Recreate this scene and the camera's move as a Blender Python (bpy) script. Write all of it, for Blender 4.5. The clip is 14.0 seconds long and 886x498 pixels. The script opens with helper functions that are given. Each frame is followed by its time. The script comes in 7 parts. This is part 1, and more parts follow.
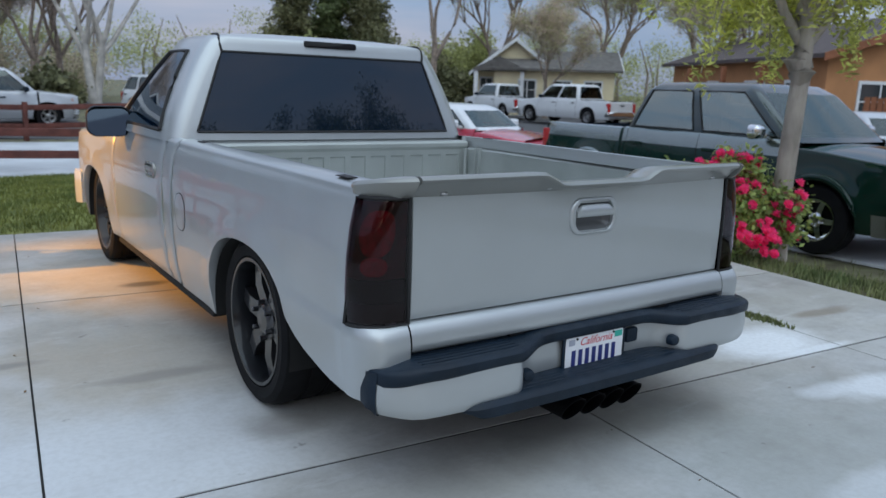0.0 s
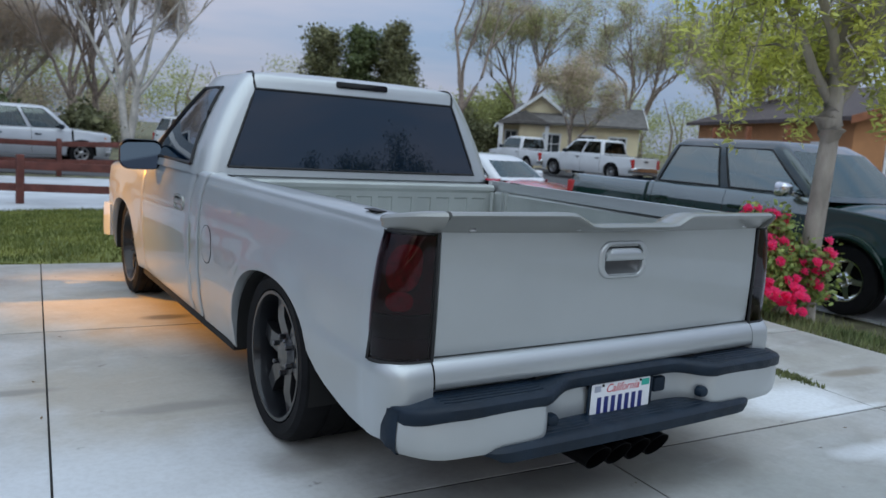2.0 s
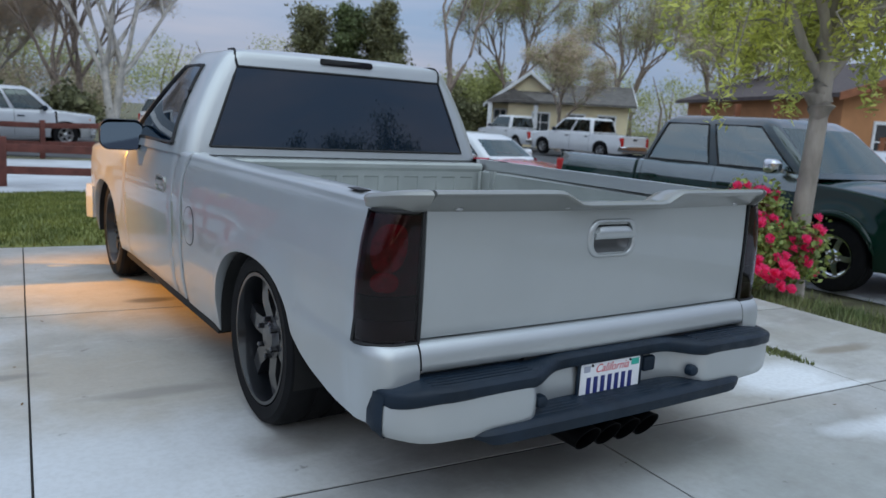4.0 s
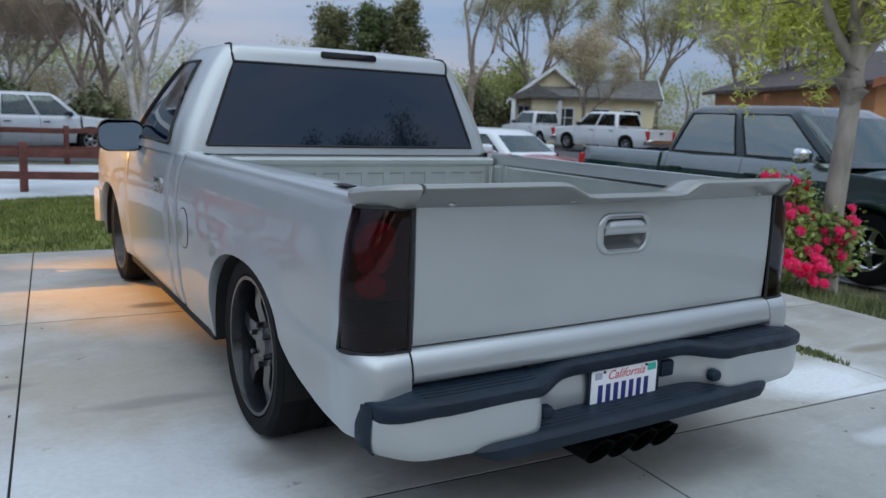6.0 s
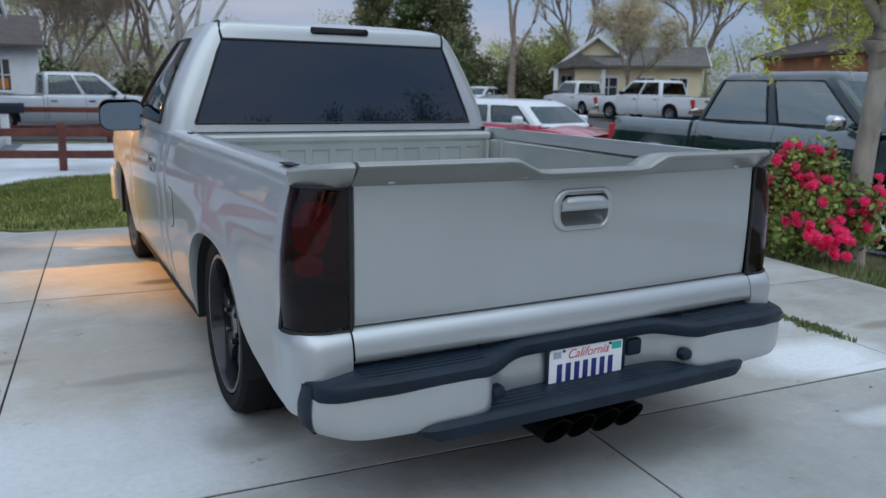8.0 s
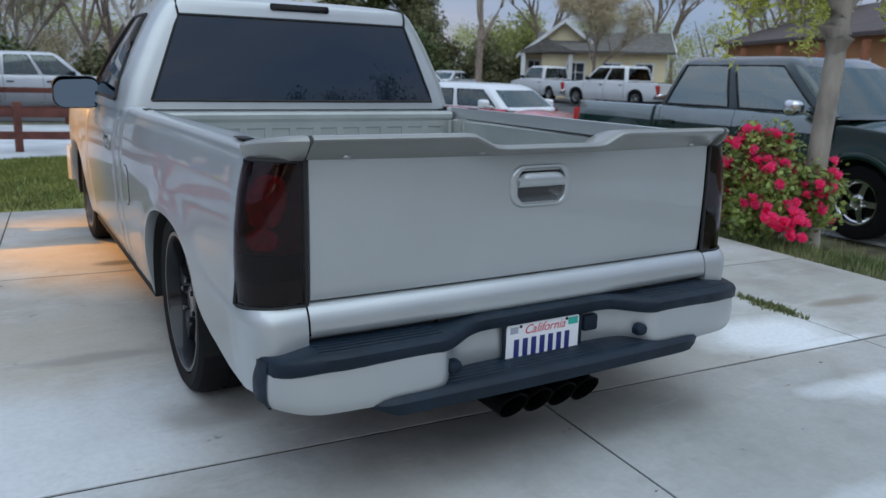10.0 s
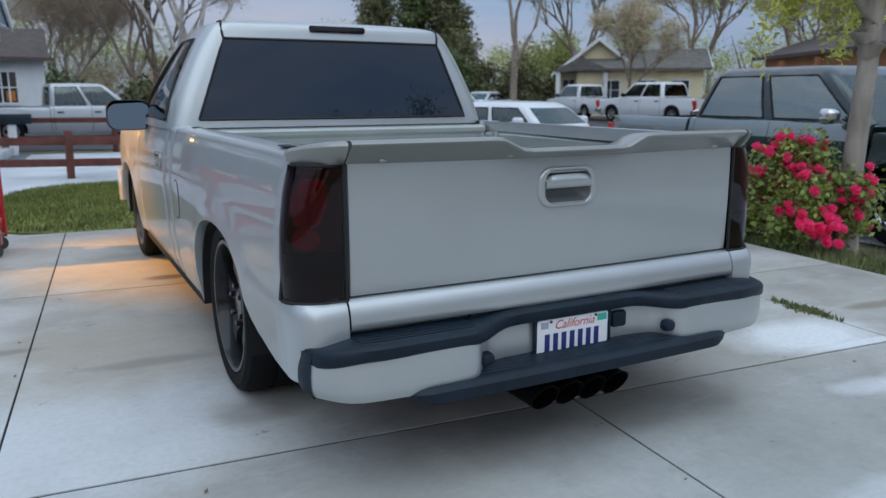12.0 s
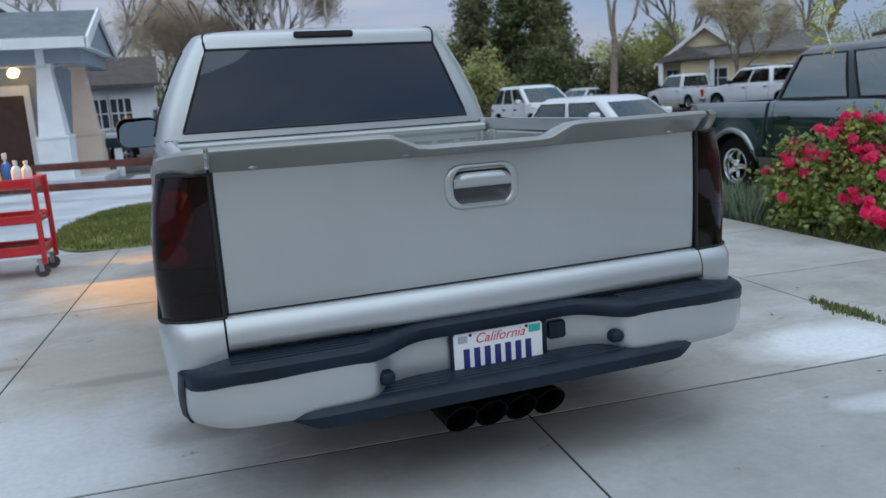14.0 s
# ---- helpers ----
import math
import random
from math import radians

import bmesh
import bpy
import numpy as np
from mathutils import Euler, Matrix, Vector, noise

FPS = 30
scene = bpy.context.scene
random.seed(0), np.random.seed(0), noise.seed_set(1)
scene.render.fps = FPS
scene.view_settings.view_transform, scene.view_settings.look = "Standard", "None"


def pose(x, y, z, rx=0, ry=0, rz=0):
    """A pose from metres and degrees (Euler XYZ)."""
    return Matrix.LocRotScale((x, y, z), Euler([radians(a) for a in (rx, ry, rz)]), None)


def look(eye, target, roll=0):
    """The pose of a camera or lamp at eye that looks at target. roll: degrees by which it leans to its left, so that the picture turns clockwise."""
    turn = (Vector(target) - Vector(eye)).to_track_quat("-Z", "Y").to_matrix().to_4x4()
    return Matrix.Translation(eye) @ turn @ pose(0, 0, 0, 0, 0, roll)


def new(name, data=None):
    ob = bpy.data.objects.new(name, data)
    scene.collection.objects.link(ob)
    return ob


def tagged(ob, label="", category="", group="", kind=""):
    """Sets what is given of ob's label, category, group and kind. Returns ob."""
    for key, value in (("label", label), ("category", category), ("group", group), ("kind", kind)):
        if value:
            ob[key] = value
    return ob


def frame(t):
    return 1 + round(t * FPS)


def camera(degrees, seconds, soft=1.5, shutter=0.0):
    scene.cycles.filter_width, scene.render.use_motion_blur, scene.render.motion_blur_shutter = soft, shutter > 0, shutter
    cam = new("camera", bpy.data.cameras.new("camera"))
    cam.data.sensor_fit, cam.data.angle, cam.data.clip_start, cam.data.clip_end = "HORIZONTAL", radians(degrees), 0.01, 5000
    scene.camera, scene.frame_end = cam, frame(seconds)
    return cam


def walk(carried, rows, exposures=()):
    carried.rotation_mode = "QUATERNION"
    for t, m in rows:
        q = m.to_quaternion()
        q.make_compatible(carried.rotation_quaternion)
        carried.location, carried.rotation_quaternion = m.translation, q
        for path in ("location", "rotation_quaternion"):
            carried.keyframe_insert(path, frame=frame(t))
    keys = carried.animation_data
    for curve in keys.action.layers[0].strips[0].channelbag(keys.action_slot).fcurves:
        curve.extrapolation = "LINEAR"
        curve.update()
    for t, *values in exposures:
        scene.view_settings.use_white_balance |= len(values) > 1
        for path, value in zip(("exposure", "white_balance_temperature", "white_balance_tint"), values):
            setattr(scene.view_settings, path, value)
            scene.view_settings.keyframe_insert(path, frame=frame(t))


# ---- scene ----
cam = camera(60.5, 14.0)
cam.data.dof.use_dof, cam.data.dof.focus_distance, cam.data.dof.aperture_fstop = True, 2.6, 4.2
PATH = [
    (0, (-2.002, -1.953, 1.316), (-0.886, -0.345, 0.904), 1.9),
    (0.5, (-2.0, -1.931, 1.3), (-0.91, -0.287, 0.969), 4.3),
    (1, (-2.022, -1.925, 1.284), (-0.933, -0.271, 1.006), 4.5),
    (1.5, (-2.02, -1.922, 1.277), (-0.933, -0.265, 1.012), 3.9),
    (2, (-2.009, -1.924, 1.268), (-0.929, -0.265, 0.983), 3.7),
    (2.5, (-1.993, -1.928, 1.262), (-0.905, -0.279, 0.952), 3.6),
    (3, (-1.98, -1.909, 1.273), (-0.882, -0.27, 0.943), 3.7),
    (5.5, (-1.924, -1.831, 1.235), (-0.842, -0.185, 0.891), 2.5),
    (6, (-1.783, -1.782, 1.235), (-0.743, -0.109, 0.892), 2.1),
    (6.5, (-1.582, -1.82, 1.274), (-0.684, -0.066, 0.931), 1.9),
    (7, (-1.536, -1.855, 1.304), (-0.696, -0.068, 0.986), 1.1),
    (7.5, (-1.535, -1.858, 1.302), (-0.688, -0.077, 0.97), 0.7),
    (8, (-1.513, -1.898, 1.252), (-0.585, -0.176, 0.836), 1.0),
    (8.5, (-1.506, -1.92, 1.243), (-0.528, -0.238, 0.783), 1.4),
    (11, (-1.478, -1.92, 1.208), (-0.478, -0.247, 0.76), 1.5),
    (11.5, (-1.529, -1.968, 1.2), (-0.564, -0.275, 0.751), 0.6),
    (12, (-1.54, -2.05, 1.184), (-0.624, -0.317, 0.785), -0.0),
    (12.5, (-1.429, -2.13, 1.173), (-0.582, -0.353, 0.819), -1.3),
    (13, (-1.197, -2.209, 1.167), (-0.42, -0.399, 0.821), -2.6),
    (13.5, (-1.036, -2.224, 1.148), (-0.316, -0.394, 0.783), -3.3),
    (14, (-0.869, -2.127, 1.141), (-0.224, -0.273, 0.758), -3.6),
]
walk(cam, [(t, look(eye, target, roll)) for t, eye, target, roll in PATH])

# ---------------------------------------------------------------- light
world = bpy.data.worlds.new("dusk_sky")
scene.world = world
world.use_nodes = True
wn, wl = world.node_tree.nodes, world.node_tree.links
wn.clear()
w_out = wn.new("ShaderNodeOutputWorld")
w_bg = wn.new("ShaderNodeBackground")
w_sky = wn.new("ShaderNodeTexSky")
w_sky.sky_type = "NISHITA"
w_sky.sun_disc = False
w_sky.sun_elevation = radians(9)
w_sky.sun_rotation = radians(200)
w_sky.air_density, w_sky.dust_density, w_sky.ozone_density = 1.0, 1.6, 2.0
w_tc = wn.new("ShaderNodeTexCoord")
w_map = wn.new("ShaderNodeMapping")
w_map.inputs["Scale"].default_value = (1.0, 1.0, 6.0)
w_noise = wn.new("ShaderNodeTexNoise")
w_noise.inputs["Scale"].default_value = 2.1
w_noise.inputs["Detail"].default_value = 5.0
w_noise.inputs["Roughness"].default_value = 0.5
w_ramp = wn.new("ShaderNodeValToRGB")
w_ramp.color_ramp.elements[0].position, w_ramp.color_ramp.elements[1].position = 0.36, 0.66
w_ramp.color_ramp.elements[0].color = (3.5, 4.7, 7.0, 1)
w_ramp.color_ramp.elements[1].color = (6.4, 6.3, 7.6, 1)
w_mix = wn.new("ShaderNodeMix")
w_mix.data_type = "RGBA"
w_mix.inputs["Factor"].default_value = 0.80
wl.new(w_tc.outputs["Generated"], w_map.inputs["Vector"])
wl.new(w_map.outputs["Vector"], w_noise.inputs["Vector"])
wl.new(w_noise.outputs["Fac"], w_ramp.inputs["Fac"])
wl.new(w_sky.outputs["Color"], w_mix.inputs["A"])
wl.new(w_ramp.outputs["Color"], w_mix.inputs["B"])
w_sep = wn.new("ShaderNodeSeparateXYZ")
w_low = wn.new("ShaderNodeMapRange")
w_low.inputs["From Min"].default_value, w_low.inputs["From Max"].default_value = 0.02, 0.80
w_tone = wn.new("ShaderNodeMix")
w_tone.data_type = "RGBA"
w_tone.inputs["A"].default_value, w_tone.inputs["B"].default_value = (0.76, 0.755, 0.78, 1), (1.43, 1.52, 1.49, 1)
w_mul = wn.new("ShaderNodeMix")
w_mul.data_type, w_mul.blend_type = "RGBA", "MULTIPLY"
w_mul.inputs["Factor"].default_value = 1.0
wl.new(w_tc.outputs["Generated"], w_sep.inputs["Vector"])
wl.new(w_sep.outputs["Z"], w_low.inputs["Value"])
wl.new(w_low.outputs["Result"], w_tone.inputs["Factor"])
wl.new(w_mix.outputs["Result"], w_mul.inputs["A"])
wl.new(w_tone.outputs["Result"], w_mul.inputs["B"])
wl.new(w_mul.outputs["Result"], w_bg.inputs["Color"])
w_bg.inputs["Strength"].default_value = 0.107
wl.new(w_bg.outputs["Background"], w_out.inputs["Surface"])

sun = new("sun", bpy.data.lights.new("sun", "SUN"))
sun.data.energy, sun.data.angle, sun.data.color = 1.30, radians(84), (0.82, 0.97, 1.0)
sun.matrix_world = look((0, 0, 0), (0.15, 0.46, -1.0))

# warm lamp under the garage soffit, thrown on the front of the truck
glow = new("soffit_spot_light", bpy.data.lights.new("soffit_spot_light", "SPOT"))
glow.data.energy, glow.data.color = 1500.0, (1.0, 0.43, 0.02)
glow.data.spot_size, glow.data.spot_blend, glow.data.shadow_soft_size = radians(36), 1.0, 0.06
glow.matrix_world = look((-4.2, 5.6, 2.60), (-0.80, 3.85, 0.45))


# ---------------------------------------------------------------- materials
def mat(name, color, rough=0.5, metal=0.0, var=0.10, scale=6.0, bump=0.0, bscale=80.0, coat=0.0, spec=0.5, trans=0.0, emit=0.0, rand=0.0, rvar=0.0, tint=None, stretch=(1, 1, 1), crough=0.02, thin=0.0):
    m = bpy.data.materials.new(name)
    m.use_nodes = True
    n, l = m.node_tree.nodes, m.node_tree.links
    p = n["Principled BSDF"]
    p.inputs["Roughness"].default_value = rough
    p.inputs["Metallic"].default_value = metal
    p.inputs["Coat Weight"].default_value = coat
    p.inputs["Coat Roughness"].default_value = crough
    p.inputs["Specular IOR Level"].default_value = spec
    p.inputs["Transmission Weight"].default_value = trans
    p.inputs["Base Color"].default_value = (*color, 1)
    if emit:
        p.inputs["Emission Color"].default_value = (*color, 1)
        p.inputs["Emission Strength"].default_value = emit
    if var or rand or bump or rvar:
        tc = n.new("ShaderNodeTexCoord")
        mp = n.new("ShaderNodeMapping")
        mp.inputs["Scale"].default_value = stretch
        l.new(tc.outputs["Object"], mp.inputs["Vector"])
    if var or rand:
        a = n.new("ShaderNodeTexNoise")
        a.inputs["Scale"].default_value, a.inputs["Detail"].default_value = scale, 6.0
        l.new(mp.outputs["Vector"], a.inputs["Vector"])
        mx = n.new("ShaderNodeMix")
        mx.data_type = "RGBA"
        lo = [c * (1 - var) for c in color]
        hi = [min(1, c * (1 + var)) for c in (tint or color)]
        mx.inputs["A"].default_value, mx.inputs["B"].default_value = (*lo, 1), (*hi, 1)
        ramp = n.new("ShaderNodeMapRange")
        ramp.inputs["From Min"].default_value, ramp.inputs["From Max"].default_value = 0.3, 0.7
        l.new(a.outputs["Fac"], ramp.inputs["Value"])
        l.new(ramp.outputs["Result"], mx.inputs["Factor"])
        out = mx.outputs["Result"]
        if rand:
            info = n.new("ShaderNodeNewGeometry")
            hs = n.new("ShaderNodeHueSaturation")
            mr = n.new("ShaderNodeMapRange")
            mr.inputs["To Min"].default_value, mr.inputs["To Max"].default_value = 1 - rand, 1 + rand
            l.new(info.outputs["Random Per Island"], mr.inputs["Value"])
            l.new(mr.outputs["Result"], hs.inputs["Value"])
            l.new(out, hs.inputs["Color"])
            out = hs.outputs["Color"]
        l.new(out, p.inputs["Base Color"])
    if rvar:
        r = n.new("ShaderNodeTexNoise")
        r.inputs["Scale"].default_value, r.inputs["Detail"].default_value = scale * 2.3, 4.0
        l.new(mp.outputs["Vector"], r.inputs["Vector"])
        rr = n.new("ShaderNodeMapRange")
        rr.inputs["From Min"].default_value, rr.inputs["From Max"].default_value = 0.3, 0.7
        rr.inputs["To Min"].default_value, rr.inputs["To Max"].default_value = max(0.02, rough - rvar), rough + rvar
        l.new(r.outputs["Fac"], rr.inputs["Value"])
        l.new(rr.outputs["Result"], p.inputs["Roughness"])
    if bump:
        b = n.new("ShaderNodeTexNoise")
        b.inputs["Scale"].default_value, b.inputs["Detail"].default_value = bscale, 4.0
        l.new(mp.outputs["Vector"], b.inputs["Vector"])
        bp = n.new("ShaderNodeBump")
        bp.inputs["Strength"].default_value, bp.inputs["Distance"].default_value = bump, 0.01
        l.new(b.outputs["Fac"], bp.inputs["Height"])
        l.new(bp.outputs["Normal"], p.inputs["Normal"])
    if thin:
        tr = n.new("ShaderNodeBsdfTranslucent")
        ms = n.new("ShaderNodeMixShader")
        ms.inputs["Fac"].default_value = thin
        l.new(p.inputs["Base Color"].links[0].from_socket, tr.inputs["Color"])
        l.new(p.outputs["BSDF"], ms.inputs[1])
        l.new(tr.outputs["BSDF"], ms.inputs[2])
        l.new(ms.outputs["Shader"], n["Material Output"].inputs["Surface"])
    return m


def concrete_mat():
    m = mat("driveway_concrete", (0.40, 0.40, 0.39), 0.75, 0, 0, spec=0.35)
    n, l = m.node_tree.nodes, m.node_tree.links
    p = n["Principled BSDF"]
    geo = n.new("ShaderNodeNewGeometry")

    def noise_at(scale, detail, rough=0.55, stretch=None):
        t = n.new("ShaderNodeTexNoise")
        t.inputs["Scale"].default_value, t.inputs["Detail"].default_value, t.inputs["Roughness"].default_value = scale, detail, rough
        src = geo.outputs["Position"]
        if stretch:
            mp = n.new("ShaderNodeMapping")
            mp.inputs["Scale"].default_value = stretch
            l.new(src, mp.inputs["Vector"])
            src = mp.outputs["Vector"]
        l.new(src, t.inputs["Vector"])
        return t.outputs["Fac"]

    def ramp(fac, lo, hi, a, b):
        r = n.new("ShaderNodeMapRange")
        r.inputs["From Min"].default_value, r.inputs["From Max"].default_value = lo, hi
        r.inputs["To Min"].default_value, r.inputs["To Max"].default_value = a, b
        l.new(fac, r.inputs["Value"])
        return r.outputs["Result"]

    def blend(fac, a, b):
        x = n.new("ShaderNodeMix")
        x.data_type = "RGBA"
        l.new(fac, x.inputs["Factor"])
        for s, v in (("A", a), ("B", b)):
            if isinstance(v, tuple):
                x.inputs[s].default_value = (*v, 1)
            else:
                l.new(v, x.inputs[s])
        return x.outputs["Result"]

    turn = n.new("ShaderNodeMapping")
    turn.inputs["Rotation"].default_value = (0, 0, radians(4.5))
    l.new(geo.outputs["Position"], turn.inputs["Vector"])
    ragged = n.new("ShaderNodeTexNoise")
    ragged.inputs["Scale"].default_value, ragged.inputs["Detail"].default_value = 3.2, 7.0
    l.new(geo.outputs["Position"], ragged.inputs["Vector"])

    def stain_or_light(base, u, v, ru, rv, color, strength, rag=1.3):
        """A ragged-outlined patch at a spot of the drive: stains or painted light."""
        mp = n.new("ShaderNodeMapping")
        mp.inputs["Scale"].default_value = (1 / ru, 1 / rv, 0)
        mp.inputs["Location"].default_value = (-u / ru, -v / rv, 0)
        l.new(turn.outputs["Vector"], mp.inputs["Vector"])
        off = n.new("ShaderNodeVectorMath")
        off.operation = "MULTIPLY_ADD"
        off.inputs[1].default_value = (rag, rag, 0)
        l.new(ragged.outputs["Color"], off.inputs[0])
        l.new(mp.outputs["Vector"], off.inputs[2])
        mid = n.new("ShaderNodeVectorMath")
        mid.operation = "SUBTRACT"
        mid.inputs[1].default_value = (rag / 2, rag / 2, 0)
        l.new(off.outputs["Vector"], mid.inputs[0])
        far = n.new("ShaderNodeVectorMath")
        far.operation = "LENGTH"
        l.new(mid.outputs["Vector"], far.inputs[0])
        return blend(ramp(far.outputs["Value"], 1.15, 0.55, 0, strength), base, color)

    base = blend(ramp(noise_at(0.75, 6), 0.34, 0.66, 0, 1), (0.37, 0.35, 0.31), (0.485, 0.48, 0.465))
    base = blend(ramp(noise_at(2.2, 8, 0.62), 0.48, 0.68, 0, 0.6), base, (0.27, 0.25, 0.225))
    base = blend(ramp(noise_at(0.55, 7, 0.6, (1.0, 1.7, 1.0)), 0.52, 0.66, 0, 0.45), base, (0.62, 0.64, 0.66))
    base = blend(ramp(noise_at(6.5, 9, 0.7), 0.50, 0.72, 0, 0.42), base, (0.29, 0.275, 0.25))
    base = blend(ramp(noise_at(4.0, 9, 0.7, (0.6, 2.2, 1.0)), 0.56, 0.70, 0, 0.40), base, (0.60, 0.61, 0.62))
    base = stain_or_light(base, 0.80, -0.65, 0.95, 0.80, (0.28, 0.30, 0.285), 0.50)
    base = stain_or_light(base, -0.75, -0.45, 0.85, 0.55, (0.36, 0.36, 0.335), 0.30)
    # Beige patch deepened, and a tan one added, to paint in the lamp's glow.
    base = stain_or_light(base, -1.45, 1.55, 0.70, 0.55, (0.42, 0.36, 0.29), 0.45)
    base = stain_or_light(base, -1.15, 3.2, 0.85, 0.70, (0.44, 0.34, 0.22), 0.55)
    # Paler patches on the slabs to the left.
    base = stain_or_light(base, -2.6, 1.0, 0.8, 1.8, (0.64, 0.66, 0.69), 0.6)
    base = stain_or_light(base, -1.55, 0.65, 0.65, 0.55, (0.62, 0.64, 0.67), 0.55)
    base = stain_or_light(base, 1.72, 0.47, 0.46, 0.25, (0.78, 0.80, 0.82), 0.85, 0.9)
    base = stain_or_light(base, 1.90, 0.27, 0.34, 0.045, (0.76, 0.78, 0.80), 0.7, 0.7)
    base = stain_or_light(base, 1.40, -0.13, 0.20, 0.075, (0.66, 0.68, 0.70), 0.6, 0.8)
    base = stain_or_light(base, 1.72, -0.22, 0.34, 0.15, (0.74, 0.76, 0.78), 0.8)
    base = stain_or_light(base, 0.80, -0.78, 0.34, 0.12, (0.62, 0.64, 0.66), 0.6)
    # Soot blotches under the exhaust, darkened further to stand for the bumper's shade.
    base = stain_or_light(base, 0.45, 0.02, 0.32, 0.17, (0.13, 0.13, 0.12), 0.36)
    base = stain_or_light(base, -0.05, -0.05, 0.40, 0.26, (0.13, 0.13, 0.12), 0.36)
    # Dark patches at the rear tyre and below the door.
    base = stain_or_light(base, -0.93, 0.62, 0.22, 0.14, (0.16, 0.14, 0.12), 0.45)
    base = stain_or_light(base, -1.10, 3.05, 0.17, 0.07, (0.08, 0.07, 0.055), 0.7, 0.8)
    base = stain_or_light(base, -1.95, 1.75, 0.22, 0.05, (0.20, 0.19, 0.175), 0.6, 0.8)
    base = stain_or_light(base, -1.30, 1.35, 0.30, 0.06, (0.20, 0.19, 0.175), 0.5)
    base = stain_or_light(base, 2.66, 0.72, 0.34, 0.07, (0.20, 0.155, 0.105), 0.65)
    base = blend(ramp(noise_at(38, 4), 0.42, 0.62, 0, 0.12), base, (0.25, 0.235, 0.215))
    base = blend(ramp(noise_at(9, 3), 0.70, 0.76, 0, 0.6), base, (0.17, 0.16, 0.15))
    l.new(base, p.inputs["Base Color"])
    l.new(ramp(noise_at(1.3, 5), 0.35, 0.65, 0.55, 0.9), p.inputs["Roughness"])
    bp = n.new("ShaderNodeBump")
    bp.inputs["Strength"].default_value, bp.inputs["Distance"].default_value = 0.25, 0.004
    l.new(noise_at(120, 5), bp.inputs["Height"])
    l.new(bp.outputs["Normal"], p.inputs["Normal"])
    return m


def clear_glass(name, tint, ior=2.0, sheen=(0.86, 1.0, 0.96)):
    """See-through tinted pane with a real gloss."""
    m = bpy.data.materials.new(name)
    m.use_nodes = True
    n, l = m.node_tree.nodes, m.node_tree.links
    n.clear()
    out = n.new("ShaderNodeOutputMaterial")
    thru = n.new("ShaderNodeBsdfTransparent")
    thru.inputs["Color"].default_value = (*tint, 1)
    gloss = n.new("ShaderNodeBsdfGlossy")
    gloss.inputs["Roughness"].default_value = 0.02
    gloss.inputs["Color"].default_value = (*sheen, 1)
    fres = n.new("ShaderNodeFresnel")
    fres.inputs["IOR"].default_value = ior
    mix = n.new("ShaderNodeMixShader")
    l.new(fres.outputs["Fac"], mix.inputs["Fac"])
    l.new(thru.outputs["BSDF"], mix.inputs[1])
    l.new(gloss.outputs["BSDF"], mix.inputs[2])
    l.new(mix.outputs["Shader"], out.inputs["Surface"])
    return m


M = {}
M["paint"] = mat("pewter_metallic_paint", (0.485, 0.51, 0.52), 0.38, 0.62, 0.03, 3.0, 0.0, 900.0, coat=0.6, crough=0.02)
M["paint_matte"] = mat("pewter_bed_paint", (0.40, 0.425, 0.41), 0.45, 0.35, 0.08, 5.0, 0.05, 200.0)
# Darker than the body paint: the spoiler underside's shade is put into it.
M["shaded_paint"] = mat("pewter_shaded_paint", (0.26, 0.265, 0.25), 0.36, 0.35, 0.04, 4.0, 0.0, 500.0, coat=0.7)
M["black_plastic"] = mat("black_textured_plastic", (0.006, 0.015, 0.028), 0.48, 0, 0.25, 9.0, 0.18, 420.0, rvar=0.1, spec=0.32)
# The handle cup's shade, painted as a darker grey.
M["recess_shade"] = mat("pewter_recess_shade", (0.17, 0.175, 0.18), 0.40, 0.3, 0.06, 5.0)
M["seal"] = mat("black_rubber_seal", (0.008, 0.008, 0.009), 0.6, 0, 0.2, 20.0)
M["dark"] = mat("dark_underbody", (0.006, 0.006, 0.006), 0.85, 0, 0.3, 8.0)
M["tyre"] = mat("black_tyre_rubber", (0.006, 0.006, 0.007), 0.75, 0, 0.25, 14.0, 0.15, 160.0, spec=0.2)
M["rim_dark"] = mat("gloss_gunmetal_rim", (0.030, 0.030, 0.034), 0.28, 0.6, 0.10, 8.0, coat=0.9)
M["rim_lip"] = mat("dark_chrome_rim_lip", (0.010, 0.011, 0.014), 0.35, 0.3, 0.05, 8.0, coat=0.5, spec=0.3)
M["chrome"] = mat("chrome_trim", (0.72, 0.73, 0.75), 0.10, 1.0, 0.04, 8.0)
M["steel"] = mat("brushed_steel", (0.45, 0.45, 0.46), 0.32, 1.0, 0.08, 20.0)
M["glass_tint"] = mat("dark_tinted_glass", (0.003, 0.010, 0.022), 0.015, 0, 0.0, spec=0.80)
M["glass_tint"].node_tree.nodes["Principled BSDF"].inputs["Specular Tint"].default_value = (0.90, 0.95, 1.0, 1)
M["glass_car"] = clear_glass("grey_green_car_glass", (0.34, 0.40, 0.41), 2.1)
M["glass_film"] = clear_glass("silvery_tinted_car_glass", (0.30, 0.38, 0.38), 3.3)
M["glass_house"] = mat("house_window_glass", (0.03, 0.04, 0.045), 0.05, 0, 0.0, spec=0.7)
M["lens_smoked"] = mat("smoked_dark_red_lens", (0.002, 0.001, 0.002), 0.03, 0, 0.25, 10.0, spec=0.17)
M["lens_cover"] = clear_glass("smoked_lens_cover", (0.34, 0.22, 0.26), 1.42, (1.0, 0.95, 0.97))
M["lens_red"] = mat("deep_red_reflector", (0.085, 0.001, 0.010), 0.30, 0, 0.5, 30.0, spec=0.3)
